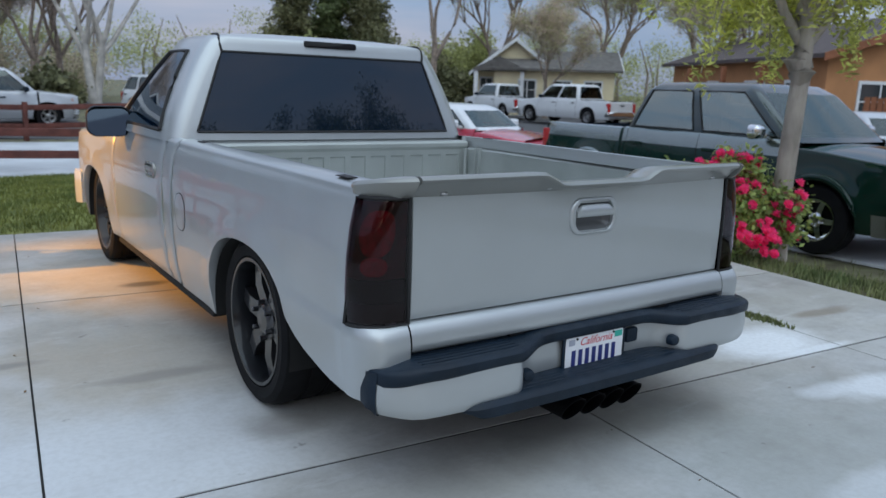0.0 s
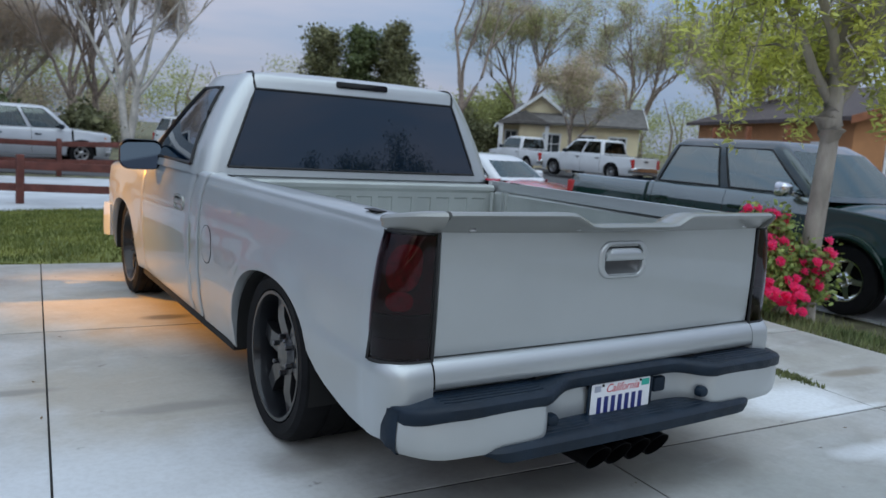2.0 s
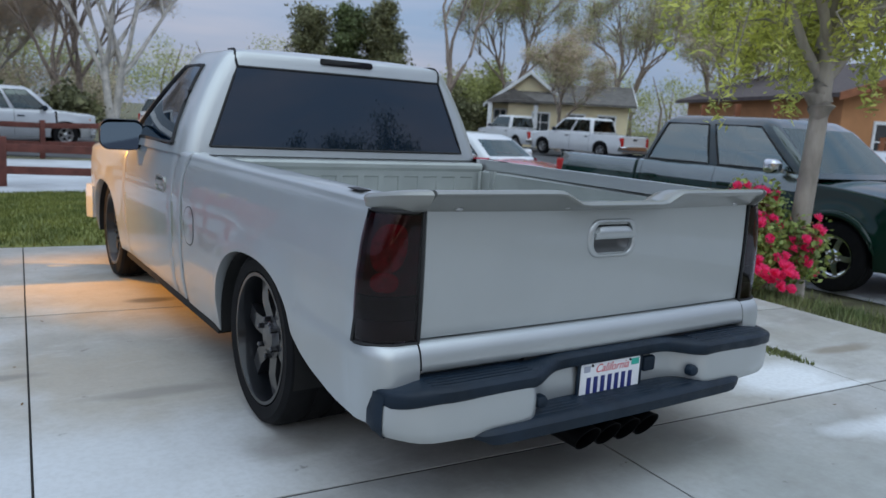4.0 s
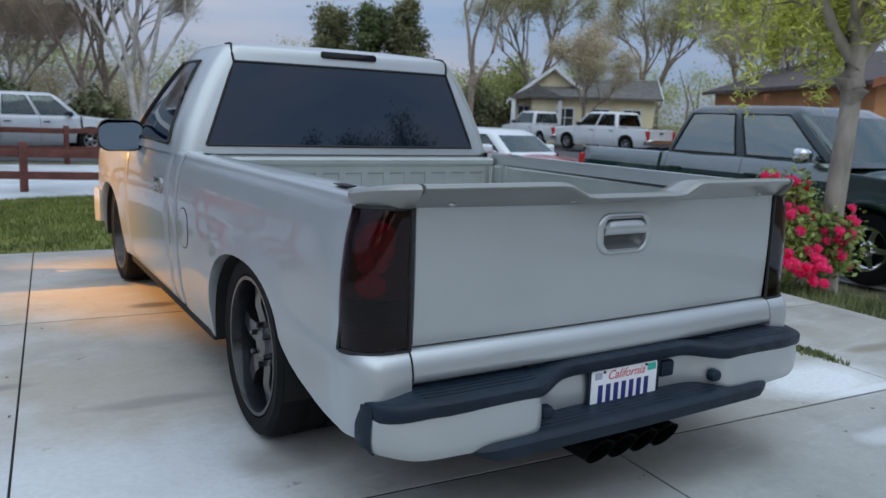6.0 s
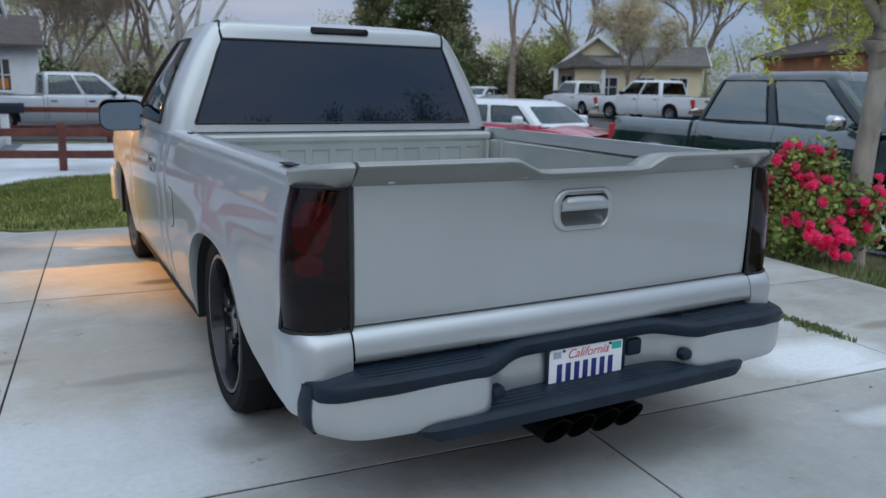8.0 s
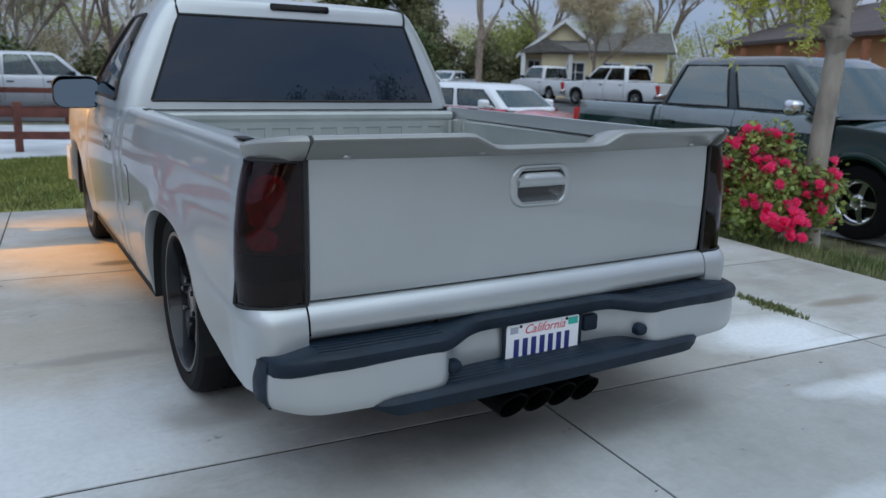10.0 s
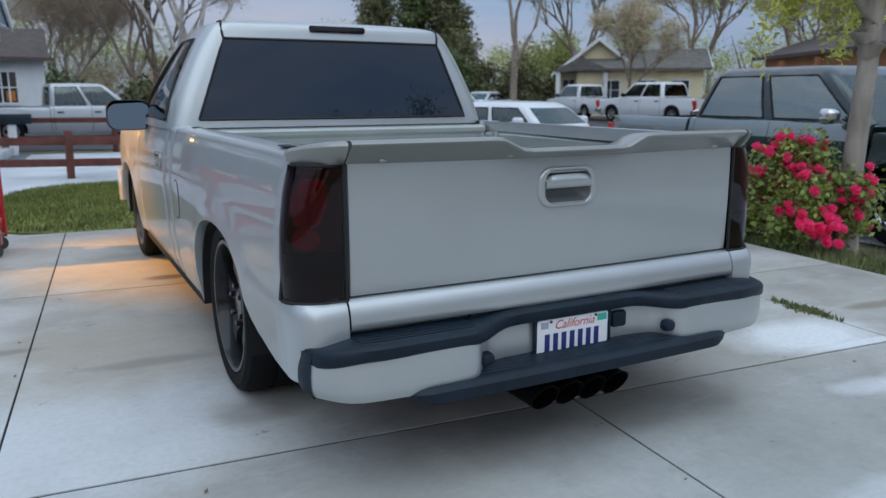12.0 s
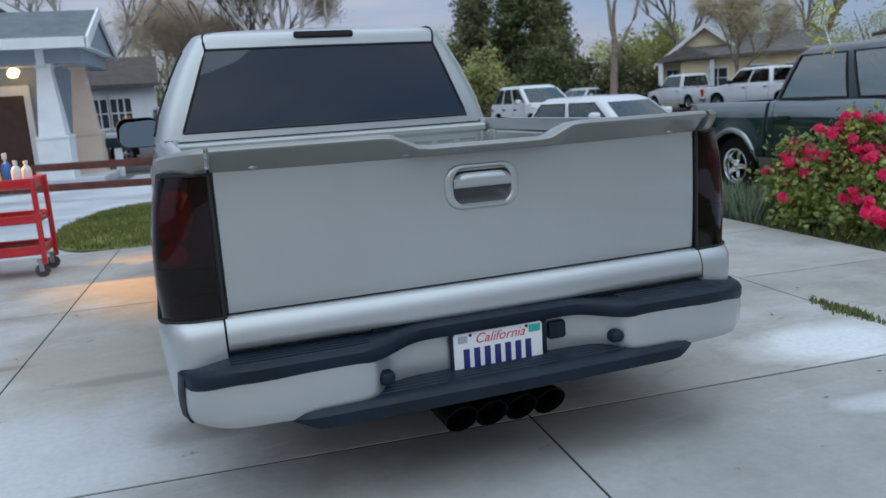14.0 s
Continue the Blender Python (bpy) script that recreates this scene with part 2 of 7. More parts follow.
M["lens_grey"] = mat("smoked_grey_reverse_lens", (0.010, 0.004, 0.007), 0.30, 0.3, 0.3, 30.0, spec=0.3)
M["lens_bowl"] = mat("deep_red_reflector_bowl", (0.50, 0.002, 0.028), 0.22, 0.3, 0.4, 40.0, spec=0.4)
M["lens_dim"] = mat("dim_red_reflector", (0.030, 0.002, 0.010), 0.30, 0, 0.3, 30.0, spec=0.3)
M["lens_bright"] = mat("red_tail_lens", (0.45, 0.02, 0.02), 0.15, 0, 0.1, 20.0, coat=0.6)
M["lens_amber"] = mat("amber_lens", (0.60, 0.20, 0.03), 0.15, 0, 0.1, 20.0, coat=0.6)
M["lamp_clear"] = mat("clear_headlamp_lens", (0.55, 0.57, 0.60), 0.10, 0.3, 0.1, 20.0, coat=0.8)
M["mirror"] = mat("mirror_glass", (0.055, 0.070, 0.090), 0.02, 1.0, 0.0)
M["plate_white"] = mat("white_plate_sheet", (0.78, 0.79, 0.82), 0.35, 0, 0.03, 30.0)
M["plate_blue"] = mat("plate_blue_ink", (0.02, 0.03, 0.16), 0.4, 0, 0.05, 30.0)
M["plate_red"] = mat("plate_red_ink", (0.55, 0.03, 0.05), 0.4, 0, 0.05, 30.0)
M["plate_teal"] = mat("teal_sticker", (0.03, 0.42, 0.33), 0.4, 0, 0.05, 30.0)
M["plate_grey"] = mat("grey_sticker", (0.35, 0.37, 0.45), 0.4, 0, 0.05, 30.0)
M["dry_leaf"] = mat("dry_leaf", (0.16, 0.10, 0.05), 0.8, 0, 0.4, 30.0, rand=0.5)
M["exhaust"] = mat("black_exhaust_metal", (0.0025, 0.0025, 0.003), 0.55, 0.0, 0.2, 10.0, spec=0.12)
M["concrete"] = concrete_mat()
M["joint"] = mat("dark_joint_fill", (0.016, 0.015, 0.014), 0.95, 0, 0.4, 14.0, 0.3, 90.0)
M["walk_white"] = mat("pale_concrete_walk", (0.52, 0.54, 0.565), 0.8, 0, 0.22, 0.9, 0.2, 120.0)
M["slate_drive"] = mat("blue_grey_paving", (0.16, 0.185, 0.205), 0.8, 0, 0.2, 1.4, 0.2, 120.0)
M["asphalt"] = mat("worn_asphalt", (0.075, 0.075, 0.078), 0.9, 0, 0.25, 1.2, 0.3, 160.0)
M["soil"] = mat("dry_soil_and_litter", (0.13, 0.10, 0.07), 0.95, 0, 0.4, 3.0, 0.5, 30.0, tint=(0.15, 0.15, 0.08))
M["lawn"] = mat("lawn_turf", (0.11, 0.145, 0.030), 0.95, 0, 0.35, 2.2, 0.6, 45.0, tint=(0.18, 0.19, 0.045))
M["grass"] = mat("grass_blades", (0.10, 0.14, 0.027), 0.8, 0, 0.3, 1.5, rand=0.35, tint=(0.17, 0.18, 0.042))
M["weed"] = mat("weed_leaves", (0.10, 0.165, 0.045), 0.7, 0, 0.4, 1.2, rand=0.45, tint=(0.19, 0.19, 0.08))
M["rose_leaf"] = mat("rose_leaves", (0.17, 0.28, 0.065), 0.45, 0, 0.35, 5.0, rand=0.5, tint=(0.32, 0.38, 0.11), thin=0.35)
M["rose_red_leaf"] = mat("young_reddish_leaves", (0.16, 0.06, 0.03), 0.5, 0, 0.3, 5.0, rand=0.4)
M["rose"] = mat("pink_rose_petals", (1.0, 0.045, 0.22), 0.5, 0, 0.05, 9.0, rand=0.15, tint=(1.0, 0.09, 0.30), thin=0.4)
M["bark_grey"] = mat("grey_brown_bark", (0.34, 0.30, 0.26), 0.9, 0, 0.40, 7.0, 1.0, 26.0, stretch=(1, 1, 0.35))
M["bark_pale"] = mat("pale_sycamore_bark", (0.50, 0.47, 0.43), 0.85, 0, 0.30, 3.0, 0.5, 20.0)
M["bark_brown"] = mat("brown_bark", (0.30, 0.24, 0.195), 0.9, 0, 0.3, 5.0, 0.6, 20.0)
M["leaf_spring"] = mat("yellow_green_spring_leaves", (0.56, 0.60, 0.15), 0.55, 0, 0.3, 2.0, rand=0.5, tint=(0.68, 0.68, 0.21), thin=0.5)
M["strap_leaf"] = mat("grey_green_strap_leaves", (0.17, 0.23, 0.15), 0.55, 0, 0.3, 3.0, rand=0.4)
M["twig"] = mat("brown_fine_twigs", (0.56, 0.45, 0.34), 0.9, 0, 0.3, 0.4, rand=0.4)
M["leaf_olive"] = mat("olive_young_leaves", (0.46, 0.48, 0.20), 0.7, 0, 0.3, 0.5, rand=0.4, thin=0.45)
M["leaf_brown"] = mat("dry_brown_twigs_and_leaves", (0.56, 0.46, 0.33), 0.8, 0, 0.3, 0.4, rand=0.4, tint=(0.54, 0.48, 0.35), thin=0.45)
M["leaf_dark"] = mat("dark_evergreen_foliage", (0.15, 0.165, 0.08), 0.7, 0, 0.35, 0.6, rand=0.5, tint=(0.22, 0.215, 0.11), thin=0.3)
M["leaf_hedge"] = mat("hedge_foliage", (0.13, 0.165, 0.065), 0.7, 0, 0.35, 0.8, rand=0.5, thin=0.3)
M["fence_red"] = mat("red_brown_stained_wood", (0.13, 0.040, 0.030), 0.75, 0, 0.3, 6.0, 0.35, 60.0, stretch=(1, 1, 1))
M["fence_wood"] = mat("orange_brown_fence_boards", (0.30, 0.115, 0.055), 0.8, 0, 0.25, 4.0, 0.3, 50.0)
M["white_paint"] = mat("white_house_paint", (0.80, 0.82, 0.83), 0.6, 0, 0.05, 3.0, 0.06, 40.0)
# Cream column paint with the porch lamp's warm light put into its colour.
M["lamplit_paint"] = mat("lamplit_cream_paint", (0.66, 0.55, 0.45), 0.65, 0, 0.05, 3.0, 0.06, 40.0)
M["siding_grey"] = mat("blue_grey_siding", (0.30, 0.355, 0.41), 0.7, 0, 0.08, 3.0, 0.08, 40.0)
M["cream"] = mat("pale_yellow_siding", (0.82, 0.72, 0.48), 0.7, 0, 0.08, 1.5)
M["stucco_orange"] = mat("orange_brown_stucco", (0.52, 0.25, 0.11), 0.85, 0, 0.15, 1.2)
M["roof_grey"] = mat("grey_shingle_roof", (0.15, 0.17, 0.185), 0.9, 0, 0.2, 3.0, 0.4, 40.0)
M["roof_taupe"] = mat("weathered_taupe_shingles", (0.15, 0.14, 0.13), 0.9, 0, 0.25, 3.0, 0.4, 40.0)
M["roof_brown"] = mat("brown_shingle_roof", (0.095, 0.075, 0.072), 0.9, 0, 0.2, 3.0, 0.4, 40.0)
M["brick"] = mat("red_brick_chimney", (0.26, 0.10, 0.07), 0.9, 0, 0.25, 6.0)
M["cart_red"] = mat("glossy_red_cart_enamel", (0.50, 0.012, 0.022), 0.3, 0, 0.12, 9.0, coat=0.5)
M["grey_rubber"] = mat("grey_caster_rubber", (0.06, 0.062, 0.065), 0.6, 0, 0.15, 15.0)
M["blue_plastic"] = mat("blue_spray_bottle", (0.03, 0.16, 0.55), 0.35, 0, 0.1, 20.0)
M["white_plastic"] = mat("white_plastic", (0.72, 0.73, 0.74), 0.4, 0, 0.06, 20.0)
M["yellow_plastic"] = mat("yellow_green_bottle", (0.55, 0.58, 0.05), 0.4, 0, 0.08, 20.0)
M["purple_plastic"] = mat("purple_bottle", (0.12, 0.07, 0.30), 0.4, 0, 0.08, 20.0)
M["rag"] = mat("brown_cloth", (0.12, 0.075, 0.05), 0.95, 0, 0.3, 14.0, 0.5, 60.0)
M["green_paint"] = mat("dark_green_truck_paint", (0.003, 0.022, 0.016), 0.08, 0.0, 0.10, 3.0, spec=0.40)
# Sky reflection on the green truck's shoulders, put into a pale paint.
M["sheen_grey"] = mat("painted_sky_sheen", (0.26, 0.30, 0.295), 0.20, 0.85, 0.06, 3.0, coat=0.8)
M["green_roof"] = mat("slate_green_roof_paint", (0.035, 0.052, 0.054), 0.18, 0.5, 0.06, 3.0, coat=0.8)
M["grey_two_tone"] = mat("grey_lower_truck_paint", (0.16, 0.17, 0.165), 0.30, 0.4, 0.08, 3.0, coat=0.7)
M["white_car"] = mat("white_car_paint", (0.66, 0.68, 0.70), 0.30, 0, 0.05, 2.0, coat=0.7)
M["silver_car"] = mat("silver_white_car_paint", (0.52, 0.54, 0.57), 0.32, 0.25, 0.05, 2.0, coat=0.6)
M["red_car"] = mat("red_car_paint", (0.46, 0.03, 0.06), 0.25, 0.1, 0.08, 2.0, coat=1.0)
M["porch_lamp"] = mat("warm_glowing_lamp_glass", (1.0, 0.60, 0.22), 0.3, 0, 0.0, emit=9.0)
M["taupe"] = mat("grey_brown_siding", (0.20, 0.18, 0.16), 0.8, 0, 0.12, 2.0)
M["door_brown"] = mat("dark_brown_door", (0.07, 0.035, 0.028), 0.5, 0, 0.2, 5.0)


# ---------------------------------------------------------------- building helpers
def thing(name, x=0.0, y=0.0, z=0.0, rz=0.0, label="", category="", group="", kind=""):
    e = new(name)
    e.empty_display_size = 0.2
    e.matrix_world = pose(x, y, z, 0, 0, rz)
    return tagged(e, label, category, group, kind)


def finish(name, bm, material, parent=None, label="", smooth=40):
    me = bpy.data.meshes.new(name)
    bmesh.ops.recalc_face_normals(bm, faces=bm.faces[:])
    bm.to_mesh(me)
    bm.free()
    return link_mesh(name, me, material, parent, label, smooth)


def link_mesh(name, me, material, parent=None, label="", smooth=40):
    for m in material if isinstance(material, (list, tuple)) else [material]:
        me.materials.append(m)
    if smooth:
        me.polygons.foreach_set("use_smooth", [True] * len(me.polygons))
        me.set_sharp_from_angle(angle=radians(smooth))
    ob = new(name, me)
    if parent is not None:
        ob.parent = parent
    if label:
        ob["label"] = label
    return ob


def part(name, bm, material, parent, label="", smooth=40):
    return finish(name, bm, material, parent, label, smooth)


def soup(name, verts, faces, material, parent=None, label="", smooth=0):
    me = bpy.data.meshes.new(name)
    me.from_pydata(verts, [], faces)
    return link_mesh(name, me, material, parent, label, smooth)


def grid(bm, rows, close_u=False, close_v=False):
    vs = [[bm.verts.new(p) for p in r] for r in rows]
    nu, nv = len(vs), len(vs[0])
    out = []
    for i in range(nu if close_u else nu - 1):
        for j in range(nv if close_v else nv - 1):
            q = [vs[i][j], vs[(i + 1) % nu][j], vs[(i + 1) % nu][(j + 1) % nv], vs[i][(j + 1) % nv]]
            out.append(bm.faces.new(q))
    return vs


def loft(bm, rings, caps=True):
    vs = grid(bm, rings, close_v=True)
    if caps:
        bm.faces.new(vs[0])
        bm.faces.new(list(reversed(vs[-1])))
    return vs


def box(bm, lo, hi, bev=0.0, m=None, seg=2):
    b = bmesh.new()
    bmesh.ops.create_cube(b, size=1.0)
    for v in b.verts:
        v.co = Vector([lo[k] + (hi[k] - lo[k]) * (v.co[k] + 0.5) for k in range(3)])
    if bev:
        bmesh.ops.bevel(b, geom=b.edges[:], offset=bev, segments=seg, affect="EDGES", profile=0.6)
    if m is not None:
        b.transform(m)
    me = bpy.data.meshes.new("tmp")
    b.to_mesh(me)
    b.free()
    bm.from_mesh(me)
    bpy.data.meshes.remove(me)
    return bm


def tube(bm, pts, radii, seg=10, caps=True):
    pts = [Vector(p) for p in pts]
    rings = []
    for i, p in enumerate(pts):
        d = (pts[min(i + 1, len(pts) - 1)] - pts[max(i - 1, 0)]).normalized()
        up = Vector((0, 0, 1)) if abs(d.z) < 0.9 else Vector((1, 0, 0))
        a = d.cross(up).normalized()
        b = d.cross(a)
        r = radii[i] if isinstance(radii, (list, tuple)) else radii
        rings.append([p + r * (math.cos(t) * a + math.sin(t) * b) for t in np.linspace(0, 2 * math.pi, seg, endpoint=False)])
    return loft(bm, rings, caps)


def lathe(bm, prof, seg=48, m=None, closed=False):
    """prof: (radius, height) along the local z axis."""
    rings = []
    for r, h in prof:
        ring = [Vector((r * math.cos(t), r * math.sin(t), h)) for t in np.linspace(0, 2 * math.pi, seg, endpoint=False)]
        rings.append([m @ p for p in ring] if m is not None else ring)
    return grid(bm, rings, close_u=closed, close_v=True)


def rrect(w, h, r, n=6):
    """Points of a rounded rectangle round the origin."""
    out = []
    for cx, cy, a0 in ((w / 2 - r, h / 2 - r, 0), (-w / 2 + r, h / 2 - r, 90), (-w / 2 + r, -h / 2 + r, 180), (w / 2 - r, -h / 2 + r, 270)):
        for k in range(n + 1):
            a = radians(a0 + 90 * k / n)
            out.append((cx + r * math.cos(a), cy + r * math.sin(a)))
    return out


def lin(xs, ys):
    return lambda v: float(np.interp(v, xs, ys))


def ease(a, b, v):
    t = min(1.0, max(0.0, (v - a) / (b - a)))
    return t * t * (3 - 2 * t)


# ---------------------------------------------------------------- ground
SLAB_TURN = -4.5


def ground_z(x, y):
    """The land falls gently away from the driveway."""
    z = -0.20 * ease(5.4, 12.5, y) * (1 - ease(2.0, 4.0, x))
    z -= 0.31 * ease(3.6, 5.4, x) * (1 - ease(18, 30, y)) + 0.12 * ease(18, 30, y) * ease(2, 6, x)
    return z


def make_ground():
    bm = bmesh.new()
    xs = [-600, -200, -80, -40, -25] + list(np.arange(-16, 16.1, 0.8)) + [20, 26, 34, 45, 70, 120, 250, 700]
    ys = [-600, -200, -80, -40, -22] + list(np.arange(-14, 34.1, 0.8)) + [40, 48, 60, 90, 150, 300, 800]
    grid(bm, [[(x, y, ground_z(x, y) - 0.055) for y in ys] for x in xs])
    tagged(finish("ground", bm, M["soil"]), "dry brown soil with thin weeds and leaf litter", "ground", kind="structure")


make_ground()


def uv(u, v, z=0.0):
    a = radians(SLAB_TURN)
    return (u * math.cos(a) - v * math.sin(a), u * math.sin(a) + v * math.cos(a), z)


# ---------------------------------------------------------------- wheels and car bodies
def wheel(parent, x, y, z, r, width, rim_r, s, style="deep", spokes=6, turn=0.0):
    """A wheel whose outer face looks towards s * x."""
    w = new("wheel")
    w.parent = parent
    w.matrix_local = pose(x, y, z, 0, 0, turn) @ pose(0, 0, 0, 0, 90 * s, 0)
    h = width / 2
    bm = bmesh.new()
    prof = [(rim_r, -h * 0.80), (rim_r + 0.012, -h * 0.97), (r * 0.90, -h), (r * 0.965, -h * 0.93), (r, -h * 0.78)]
    for k in (-0.45, 0.0, 0.45):
        prof += [(r, h * (k - 0.06)), (r - 0.007, h * (k - 0.045)), (r - 0.007, h * (k + 0.045)), (r, h * (k + 0.06))]
    prof += [(r, h * 0.78), (r * 0.965, h * 0.93), (r * 0.90, h), (rim_r + 0.012, h * 0.97), (rim_r, h * 0.80)]
    lathe(bm, prof, 56)
    part("tyre", bm, M["tyre"], w, smooth=30)
    lip, face = (M["rim_lip"], M["rim_dark"]) if style == "deep" else (M["chrome"], M["chrome"]) if style == "chrome" else (M["steel"], M["steel"])
    bm = bmesh.new()
    dish = 0.055 if style == "deep" else 0.03
    lathe(bm, [(rim_r + 0.006, h * 0.93), (rim_r + 0.004, h * 0.97), (rim_r - 0.010, h * 0.97), (rim_r - 0.016, h * 0.90), (rim_r - 0.022, h * 0.55), (rim_r - 0.035, h - dish - 0.03), (rim_r - 0.045, -h * 0.55), (0.001, -h * 0.55)], 56)
    part("rim", bm, lip, w)
    bm = bmesh.new()
    zf = h - dish
    n = spokes
    for k in range(n):
        a = 2 * math.pi * k / n + 0.3
        rot = Matrix.Rotation(a, 4, "Z")
        ri, ro = rim_r * 0.24, rim_r - 0.022
        wi, wo = rim_r * (0.15 if n < 8 else 0.09), rim_r * (0.125 if n < 8 else 0.09)
        top = [(ri, -wi, zf - 0.012), ((ri + ro) / 2, -wi * 0.90, zf + 0.004), (ro, -wo, zf - 0.004), (ro, wo, zf - 0.004), ((ri + ro) / 2, wi * 0.90, zf + 0.004), (ri, wi, zf - 0.012)]
        low = [(px, py * 1.12, pz - 0.045) for px, py, pz in top]
        mid = [(px, py * 0.97, pz + 0.003) for px, py, pz in top]
        loft(bm, [[rot @ Vector(p) for p in ring] for ring in (low, top)])
    lathe(bm, [(0.001, zf + 0.012), (rim_r * 0.20, zf + 0.010), (rim_r * 0.235, zf), (rim_r * 0.34, zf - 0.006), (rim_r * 0.36, zf - 0.05)], 40)
    part("spokes", bm, face, w)
    for k in range(6 if style != "steel" else 0):
        bm = bmesh.new()
        a = 2 * math.pi * k / 6 + 0.1
        c = Vector((rim_r * 0.29 * math.cos(a), rim_r * 0.29 * math.sin(a), 0))
        tube(bm, [c + Vector((0, 0, zf - 0.01)), c + Vector((0, 0, zf + 0.022)), c + Vector((0, 0, zf + 0.026))], [0.011, 0.011, 0.007], 6)
        part("lug_nut", bm, M["rim_dark"] if style == "deep" else M["chrome"], w)
    bm = bmesh.new()
    lathe(bm, [(0.02, zf - 0.09), (rim_r * 0.72, zf - 0.09), (rim_r * 0.72, zf - 0.11), (0.02, zf - 0.11)], 40)
    part("brake_disc", bm, M["dark"], w)
    return w


def arch_line(yc, zc, hw, hh, e=2.3):
    return lambda y: zc + hh * max(0.0, 1 - abs((y - yc) / hw) ** e) ** (1 / e)


def side_panel(bm, s, ys, zbot, ztop, X, extra=(), nrow=14, lip=0.05, round_ends=0.012):
    """One body side: columns along y from the lower edge up, turned in at the lower edge and at both ends."""
    cols = []
    for y in ys:
        b, t = zbot(y), ztop(y)
        col = [(s * (X(y, b) - lip), y, b + 0.004), (s * (X(y, b) - 0.006), y, b)]
        col += [(s * X(y, b + (t - b) * (k + 0.15) / (nrow + 0.15)), y, b + (t - b) * (k + 0.15) / (nrow + 0.15)) for k in range(nrow + 1)]
        col += [(s * (X(y, t) + ex), y, t + ez) for ex, ez in extra]
        cols.append(col)
    if round_ends:
        r = round_ends

        def turned(col, dx, dy):
            return [(p[0] - s * dx, p[1] + dy, p[2]) for p in col]

        cols = [turned(cols[0], 0.03, -r), turned(cols[0], r * 0.35, -r * 0.75)] + cols + [turned(cols[-1], r * 0.35, r * 0.75), turned(cols[-1], 0.03, r)]
    grid(bm, cols)


def arch_columns(y0, y1, arches, step=0.06):
    """Stations along a body side, close together where an arch edge is steep."""
    ys = list(np.arange(y0, y1, step)) + [y1]
    for yc, hw in arches:
        ys = [y for y in ys if abs(y - yc) > hw + 0.012]
        ys += [yc + hw * math.sin(radians(a)) for a in range(-90, 91, 6)]
        ys += [yc - hw - 0.004, yc + hw + 0.004]
    return sorted(y for y in ys if y0 <= y <= y1)


def greenhouse(parent, levels, w, rear, front, rear_glass, side_glass, glass, paint, crown=0.025, corner=0.09, glass_lo=1, glass_hi=-2, screen_glass=True, seal=True, screen=None):
    """The upper cab, as rings from the belt to the roof. rear_glass: half width by height; side_glass: pairs of (rear, front) by height."""
    bodies = {"shell": bmesh.new(), "rear_window": bmesh.new(), "windscreen": bmesh.new(), "side": [[bmesh.new(), bmesh.new()] for _ in side_glass]}
    rings, tags = [], []
    for z in levels:
        W, R, F = w(z), rear(z), front(z)
        c = min(corner, W * 0.3)
        g = rear_glass(z)
        half, tag = [], []

        def back(x):
            return R + 0.035 * (x / W) ** 2

        for k in range(5):
            half.append((g * k / 4, back(g * k / 4)))
            tag.append("rear_window" if k < 4 else "shell")
        xe = max(W - c, g + 0.004)
        half.append((xe, back(xe)))
        tag.append("shell")
        yc = back(min(xe, W)) + c
        for k in range(1, 6):
            a = radians(90 * k / 5)
            half.append((W - c + c * math.sin(a), yc - c * math.cos(a)))
            tag.append("shell")
        for n, (a, b) in enumerate(side_glass):
            ya, yb = a(z), b(z)
            for k in range(4):
                half.append((W - 0.012 * math.sin(math.pi * k / 3) * -1, ya + (yb - ya) * k / 3))
                tag.append(("side", n) if k < 3 else "shell")
        yf = F - c
        half.append((W, max(yf, half[-1][1] + 0.01)))
        tag.append("shell")
        for k in range(1, 4):
            a = radians(90 * k / 3)
            half.append((W - c + c * math.cos(a), yf + c * math.sin(a)))
            tag.append("shell" if k < 3 else "windscreen")
        for k in (0.66, 0.33):
            half.append(((W - c) * k, F + 0.10 * (1 - k * k) * (0.6 if F > yf else 1)))
            tag.append("windscreen")
        half.append((0, F + 0.07))
        right = half
        left = [(-x, y) for x, y in reversed(half[1:-1])]
        rings.append([(x, y, z) for x, y in right] + [(x, y, z) for x, y in left])
        tags = tag + list(reversed(tag))
    n_half = len(tags) // 2
    hi = len(levels) + glass_hi if glass_hi < 0 else glass_hi
    for i in range(len(rings) - 1):
        for j in range(len(rings[0])):
            q = [rings[i][j], rings[i + 1][j], rings[i + 1][(j + 1) % len(rings[0])], rings[i][(j + 1) % len(rings[0])]]
            t = tags[j] if glass_lo <= i < hi else "shell"
            b = bodies["side"][t[1]][0 if j < n_half else 1] if isinstance(t, tuple) else bodies[t]
            b.faces.new([b.verts.new(p) for p in q])
    top = rings[-1]
    cy = (min(p[1] for p in top) + max(p[1] for p in top)) / 2
    caps = [top] + [[(p[0] * f, cy + (p[1] - cy) * f, p[2] + crown * (1 - f * f) ** 0.8) for p in top] for f in (0.95, 0.85, 0.6, 0.3)]
    grid(bodies["shell"], caps, close_v=True)
    b = bodies["shell"]
    b.faces.new([b.verts.new(p) for p in caps[-1]])
    b = bodies["shell"]
    bmesh.ops.remove_doubles(b, verts=b.verts[:], dist=0.0005)
    part("cab_shell", b, paint, parent, smooth=50)
    for key in ("rear_window", "windscreen"):
        b = bodies[key]
        bmesh.ops.remove_doubles(b, verts=b.verts[:], dist=0.0005)
        if len(b.faces):
            part(key, b, screen if screen and key == "windscreen" else glass, parent)
        else:
            b.free()
